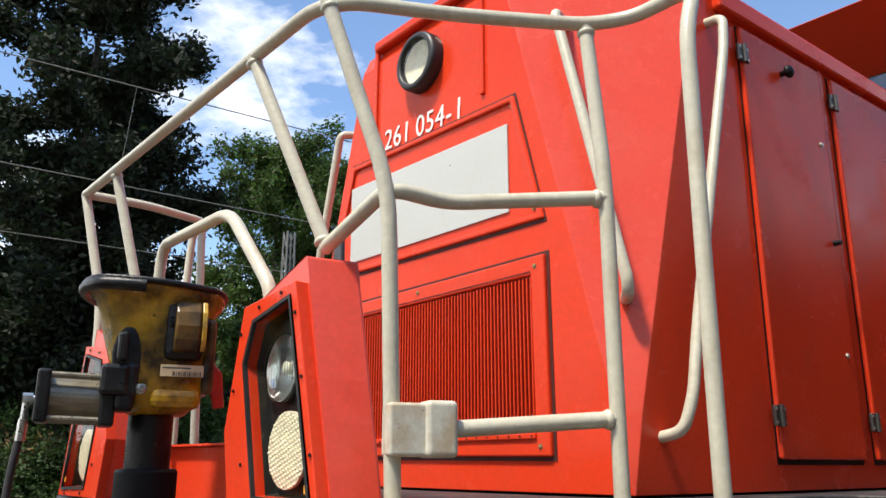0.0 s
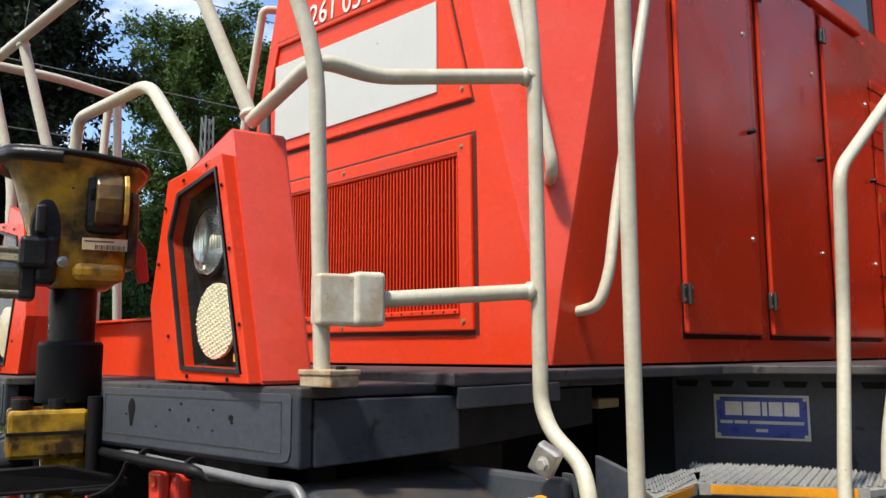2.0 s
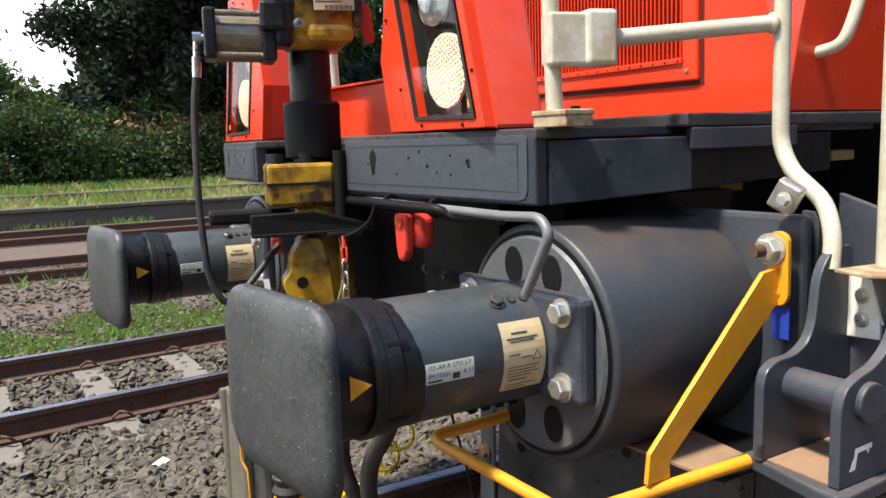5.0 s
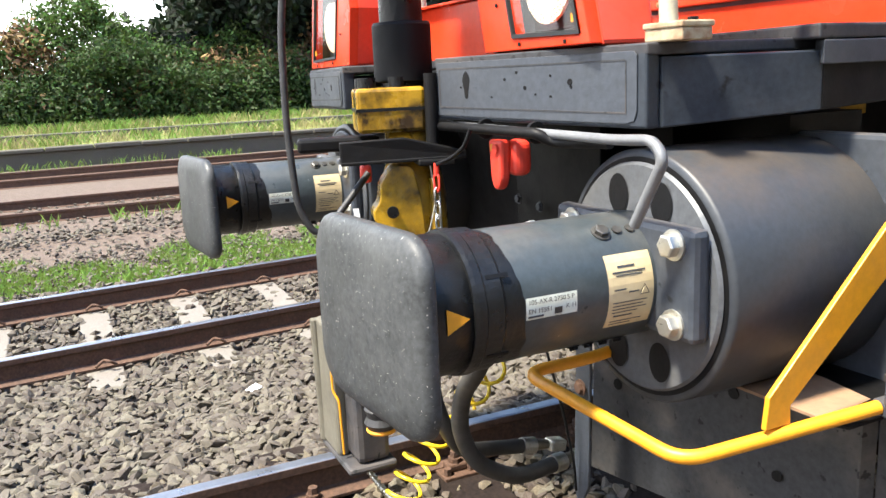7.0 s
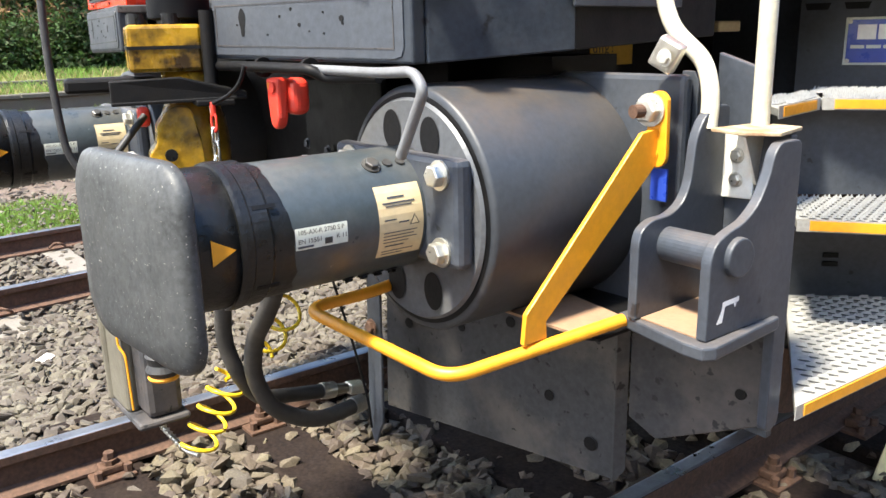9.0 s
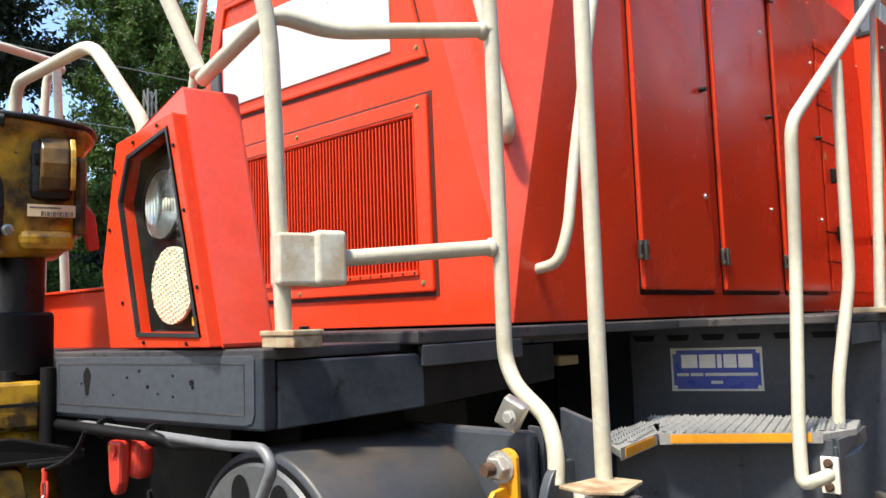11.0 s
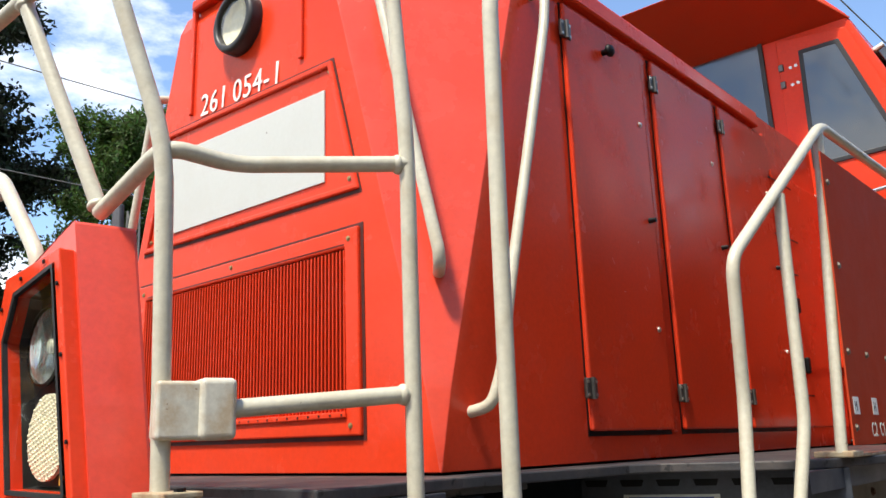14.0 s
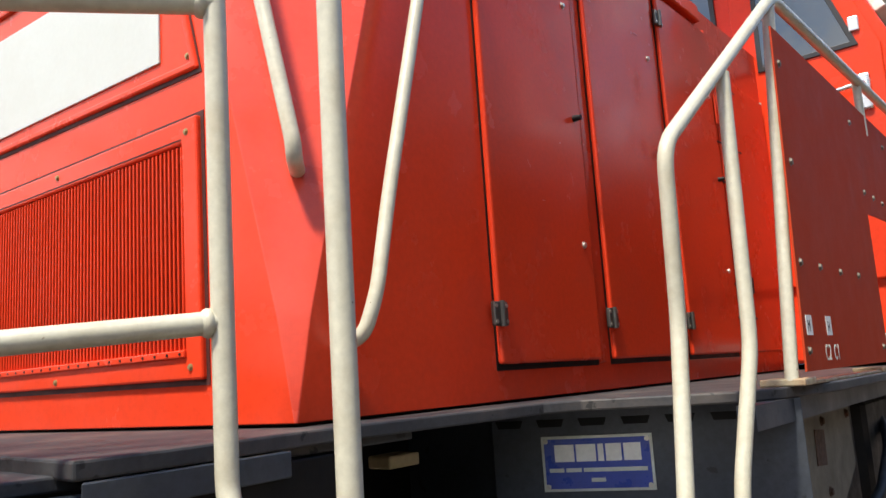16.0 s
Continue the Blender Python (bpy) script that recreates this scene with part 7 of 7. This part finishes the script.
for (x0, x1, y0, y1, count, size) in ((-2.7, 1.3, -1.6, 3.2, 17000, 0.041), (-2.9, -0.9, -2.4, 4.0, 11000, 0.043), (-5.6, -2.4, -3.2, 4.6, 14500, 0.038), (1.2, 2.4, -7.0, 8.0, 4200, 0.036), (2.2, 3.6, -6.0, 7.0, 1500, 0.034), (-7.0, -5.4, -4, 6, 2600, 0.03), (-8.6, -6.8, -5, 8, 3600, 0.034), (-1.3, 1.3, 3.2, 8.0, 2200, 0.036), (-9.4, -8.3, -6, 9, 2200, 0.035), (-11.4, -9.4, -8, 12, 3200, 0.04), (-1.6, 1.6, -7.0, -1.6, 4200, 0.042)):
    for i in range(count):
        x, y = rng.uniform(x0, x1), rng.uniform(y0, y1)
        near = near_rail(x, y)
        if near < 0.075 or (on_sleeper(x, y) and rng.uniform() < (0.93 if x > -1.6 else 0.86)):
            continue
        sh, fc = SHAPES[rng.integers(len(SHAPES))]
        s = size * rng.uniform(0.55, 1.25)
        a = rng.uniform(0, 6.283)
        sc3 = np.array([s * rng.uniform(0.9, 1.35), s * rng.uniform(0.7, 1.0), s * rng.uniform(0.45, 0.8)])
        p = sh * sc3
        tx, ty = rng.uniform(-0.6, 0.6, 2)
        c, sn = math.cos(a), math.sin(a)
        R = np.array(((c, -sn, 0), (sn, c, 0), (0, 0, 1))) @ np.array(((1, 0, 0), (0, math.cos(tx), -math.sin(tx)), (0, math.sin(tx), math.cos(tx)))) @ np.array(((math.cos(ty), 0, math.sin(ty)), (0, 1, 0), (-math.sin(ty), 0, math.cos(ty))))
        h = bed_height(x, y) + rng.uniform(-0.026, 0.022)
        dirty = rng.uniform() < 0.9 - 1.1 * min(1, max(0, abs(x - 0.25) - 0.9))
        if len(single) < 300 and -1.7 < x < -0.2 and -0.1 < y < 1.3 and i % 3 == 0:
            single.append((R @ np.diag(sc3), (x, y, h + 0.012), rng.integers(len(SHAPES)), dirty))
            continue
        q = p @ R.T + np.array((x, y, h))
        k = len(vs)
        vs.extend(map(tuple, q))
        fs.extend([[k + j for j in f] for f in fc])
        soiled.extend([int(dirty)] * len(fc))
bed = tagged(part_np("ballast", vs, fs, STONE), "brown-grey crushed stone track ballast", "ballast", kind="stuff")
bed.data.materials.append(STONE_SOILED)
bed.data.polygons.foreach_set("material_index", soiled)
stone_me, stone_dirty = [], []
for sh, fc in SHAPES:
    me = bpy.data.meshes.new("stone")
    me.from_pydata([tuple(p) for p in sh], [], fc)
    me.materials.append(STONE_ONE)
    stone_me.append(me)
    me = me.copy()
    me.materials[0] = STONE_SOILED_ONE
    stone_dirty.append(me)
for R, at, k, dirty in single:
    o = new("stone", stone_dirty[k] if dirty else stone_me[k])
    o.parent = bed
    M = Matrix(R.tolist()).to_4x4()
    M.translation = at
    o.matrix_basis = M

tagged(part("litter", box((-0.03, -0.04, -0.004), (0.03, 0.04, 0.008), 0.004, Matrix.Translation((-2.25, 1.05, -0.18)) @ pose(0, 0, 0, 12, 8, 30)), WHITE), "crumpled white scrap of litter on the ballast", "litter")
tagged(part("cable_block", bevel(slab([(1.10, 3.20, -0.20), (1.24, 3.26, -0.20), (1.20, 3.62, -0.20), (1.10, 3.60, -0.20), (1.13, 3.46, -0.20), (1.06, 3.42, -0.20)], (0.03, 0.02, 0.17)), 0.008), CREAM_BLOCK), "pale yellow plastic block beside the rail", "block")


# ---- plants ----
def leaves(centres, size, spread, per, seed, flat_=0.6):
    """Quads of leaves scattered round the centres."""
    r = np.random.default_rng(seed)
    c = np.repeat(np.asarray(centres), per, axis=0)
    n = len(c)
    c = c + r.normal(scale=spread, size=(n, 3))
    nrm = r.normal(size=(n, 3))
    nrm[:, 2] += flat_
    nrm /= np.linalg.norm(nrm, axis=1)[:, None]
    u = np.cross(nrm, r.normal(size=(n, 3)))
    u /= np.linalg.norm(u, axis=1)[:, None]
    v = np.cross(nrm, u)
    s = (size * r.uniform(0.6, 1.3, n))[:, None]
    pts = np.stack((c - u * s, c + v * s * 0.45, c + u * s, c - v * s * 0.45), axis=1).reshape(-1, 3)
    faces = np.arange(n * 4).reshape(-1, 4)
    me = bpy.data.meshes.new("leaves")
    me.vertices.add(n * 4)
    me.vertices.foreach_set("co", pts.ravel())
    me.loops.add(n * 4)
    me.loops.foreach_set("vertex_index", faces.ravel())
    me.polygons.add(n)
    me.polygons.foreach_set("loop_start", np.arange(n) * 4)
    me.polygons.foreach_set("loop_total", np.full(n, 4))
    me.update()
    me.validate()
    return me


def tree(at, height, crown_r, base, seed, mat, label, clumps=230, per=70, leaf=0.16, tiers=False):
    r = np.random.default_rng(seed)
    t = tagged(empty("tree", at), label, "tree")
    b = bmesh.new()
    lean = r.uniform(-0.4, 0.4, 2)
    trunk = [Vector((lean[0] * k * k, lean[1] * k * k, height * 0.92 * k)) for k in (0, 0.25, 0.5, 0.75, 1.0)]
    rad = 0.011 * height
    for k, (p, q) in enumerate(zip(trunk, trunk[1:])):
        rod(p, q, rad * (1 - 0.24 * k), 10, rad * (1 - 0.24 * (k + 1)), b)
    centres = []
    nl = 46
    for i in range(nl):
        f = base + (0.98 - base) * (i + 0.5) / nl
        a = i * 2.4 + r.uniform(-0.4, 0.4)
        shape = (1 - ((f - base) / (1 - base)) ** 1.6) ** 0.7 if tiers else math.sqrt(max(0.05, 1 - ((f - base - 0.42 * (1 - base)) / (0.6 * (1 - base))) ** 2))
        ln = crown_r * shape * r.uniform(0.6, 1.12)
        k = min(3, int(f / 0.92 * 4))
        p = trunk[k].lerp(trunk[k + 1], min(1, f / 0.92 * 4 - k))
        rise = -0.12 if tiers else 0.35
        e = p + Vector((math.cos(a) * ln, math.sin(a) * ln, ln * rise * r.uniform(0.5, 1.3)))
        rod(p, e, rad * 0.28 * (1.1 - f * 0.7), 6, 0.012, b)
        m = max(2, int(clumps / nl))
        for j in range(m):
            w = 0.25 + 0.8 * (j + r.uniform()) / m
            c = p.lerp(e, w)
            centres.append((c.x + r.normal() * 0.25, c.y + r.normal() * 0.25, c.z + r.normal() * (0.12 if tiers else 0.28)))
    part("trunk", b, BARK, t, "grey-brown trunk with limbs")
    me = leaves(centres, leaf, 0.27 if not tiers else 0.26, per, seed + 1)
    me.materials.append(mat)
    o = new("crown", me)
    o.parent = t
    tagged(o, "leafy uneven crown")
    return t


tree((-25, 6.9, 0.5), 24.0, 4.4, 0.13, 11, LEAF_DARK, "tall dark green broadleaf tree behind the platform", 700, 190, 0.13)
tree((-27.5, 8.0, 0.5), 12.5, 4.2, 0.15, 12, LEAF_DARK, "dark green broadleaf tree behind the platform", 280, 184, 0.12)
tree((-31, 17.0, 0.5), 16.0, 4.6, 0.22, 14, LEAF, "broad green tree with sunlit crown", 340, 195, 0.12)
tree((-33, 22.0, 0.5), 17.0, 5.0, 0.22, 15, LEAF, "broad green tree with sunlit crown", 340, 195, 0.12)
tree((-34, 29, 0.5), 15.5, 4.8, 0.20, 16, LEAF, "broad green tree with sunlit crown", 300, 172, 0.12)
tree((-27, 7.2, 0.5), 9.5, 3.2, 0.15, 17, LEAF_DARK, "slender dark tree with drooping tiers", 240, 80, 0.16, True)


def hedge(name, x, y0, y1, h, depth, n, seed, mat, label, leaf=0.10):
    r = np.random.default_rng(seed)
    cs = []
    for i in range(n):
        y = r.uniform(y0, y1)
        top = h * (0.72 + 0.28 * math.sin(y * 0.9 + seed) * math.sin(y * 0.37 + 1))
        cs.append((x + r.normal() * depth * 0.45, y, 0.25 + top * r.uniform(0, 1) ** 0.8))
    me = leaves(cs, leaf, 0.22, 70 if leaf < 0.1 else 34, seed + 3)
    me.materials.append(mat)
    return tagged(new(name, me), label, "bushes", kind="stuff")


hedge("bushes", -24.0, -18, 24, 2.6, 1.2, 2600, 31, LEAF_BRIGHT, "bright green leafy shrubs along the platform", 0.075)
hedge("bushes", -25.4, -18, 26, 4.1, 1.4, 2800, 32, LEAF, "green undergrowth behind the shrubs", 0.085)
hedge("bushes", -27.5, 2.5, 34, 6.0, 1.8, 2600, 33, LEAF_DARK, "undergrowth under the trees, shade put into its dark colour", 0.18)
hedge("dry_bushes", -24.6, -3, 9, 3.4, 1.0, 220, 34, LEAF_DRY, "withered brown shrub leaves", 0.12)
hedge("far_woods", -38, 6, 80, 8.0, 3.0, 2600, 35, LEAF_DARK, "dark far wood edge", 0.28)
# Two unseen wood edges, added to shape what the near side reflects.
hedge("far_woods", 17, -45, 60, 12.0, 2.5, 3400, 36, LEAF, "unseen wood edge added for reflections in the near side", 0.34)
hedge("far_woods", 19, 20, 140, 15.0, 3.0, 3200, 37, LEAF_DARK, "tall unseen wood edge added to darken near-side reflections", 0.42)


def grass(name, boxes, mat, label, seed, h=0.16):
    r = np.random.default_rng(seed)
    vs, fs = [], []
    for x0, x1, y0, y1, z, n in boxes:
        for i in range(n):
            x, y = r.uniform(x0, x1), r.uniform(y0, y1)
            if noise.noise((x * 0.9, y * 0.9, seed)) < -0.12:
                continue
            a, hh = r.uniform(0, 6.28), h * r.uniform(0.4, 1.4)
            w = 0.002 + h * 0.03 * (0.5 + r.uniform())
            dx, dy = math.cos(a) * w, math.sin(a) * w
            bx, by = r.normal() * hh * 0.35, r.normal() * hh * 0.35
            k = len(vs)
            vs += [(x - dx, y - dy, z), (x + dx, y + dy, z), (x + bx * 0.4 + dx * 0.6, y + by * 0.4 + dy * 0.6, z + hh * 0.6), (x + bx, y + by, z + hh)]
            fs += [(k, k + 1, k + 2), (k, k + 2, k + 3)]
    return tagged(part_np(name, vs, fs, mat), label, "grass", kind="stuff")


grass("grass", [(-20.6, -18.9, -16, 22, 0.32, 11000), (-23.6, -20.9, -16, 22, 0.54, 20000)], GRASS, "mixed green grass on the old platform", 41, 0.22)
grass("dry_grass", [(-20.6, -18.9, -16, 22, 0.32, 12000), (-22.0, -20.9, -16, 22, 0.54, 6000)], STRAW, "straw-coloured dry grass", 42, 0.2)
grass("grass", [(-7.4, -5.6, -3.0, 5.5, -0.26, 42000)], GRASS, "fresh yellow-green grass between the tracks", 43, 0.085)
grass("weeds", [(-9.4, -9.0, -6, 9, -0.14, 700), (-18.3, -17.9, -10, 16, -0.13, 1800)], GRASS, "weeds beside the old track", 44, 0.16)

# ---- catenary mast and wires ----
mast = tagged(empty("catenary_mast", (-21, 12.5, 0)), "grey lattice catenary mast behind the trees", "mast")
def lattice(at, h, w0, w1):
    inv = Matrix.Translation((-at[0], -at[1], -at[2]))
    x, y, z0 = at
    made = []
    for dx in (-1, 1):
        for dy in (-1, 1):
            made.append(part("mast_leg", rod((x + dx * w0, y + dy * w0, z0), (x + dx * w1, y + dy * w1, z0 + h), 0.035, 8), MAST, mast))
    n = int(h / 0.62)
    for k in range(n):
        za, zb = z0 + h * k / n, z0 + h * (k + 1) / n
        wa = w0 + (w1 - w0) * k / n
        for s_ in (1, -1):
            made.append(part("mast_brace", rod((x - wa * s_, y - wa, za), (x + wa * s_, y - wa, zb), 0.016, 6), MAST, mast))
            made.append(part("mast_brace", rod((x + wa, y - wa * s_, za), (x + wa, y + wa * s_, zb), 0.016, 6), MAST, mast))
    for o in made:
        o.matrix_parent_inverse = inv


mast.location = (-21, 12.5, 0.5)
lattice((-21, 12.5, 0.5), 8.6, 0.20, 0.13)
arm_ = part("mast_arm", rod((-21, 12.5, 6.4), (-14.4, 12.5, 6.7), 0.035, 8), MAST, mast)
arm_.matrix_parent_inverse = Matrix.Translation((21, -12.5, -0.5))
for x, z, lean_ in ((-10.10, 7.45, 0.05), (-10.52, 5.95, 0.03), (-15.35, 6.12, 0.06), (-0.58, 7.0, 0.058)):
    pts = [(x + lean_ * (12 * k - 60), -60 + 12 * k, z + 0.02 * math.cos(k * 1.2)) for k in range(14)]
    tagged(part("overhead_wire", tube(pts, 0.010, 0.5, 5), MAST), "thin overhead line wire", "wire", "overhead wires")
tagged(part("wire_dropper", rod((-10.40, 3.9, 5.945), (-9.905, 3.9, 7.47), 0.006, 5), MAST), "thin wire dropper between overhead lines", "wire", "overhead wires")
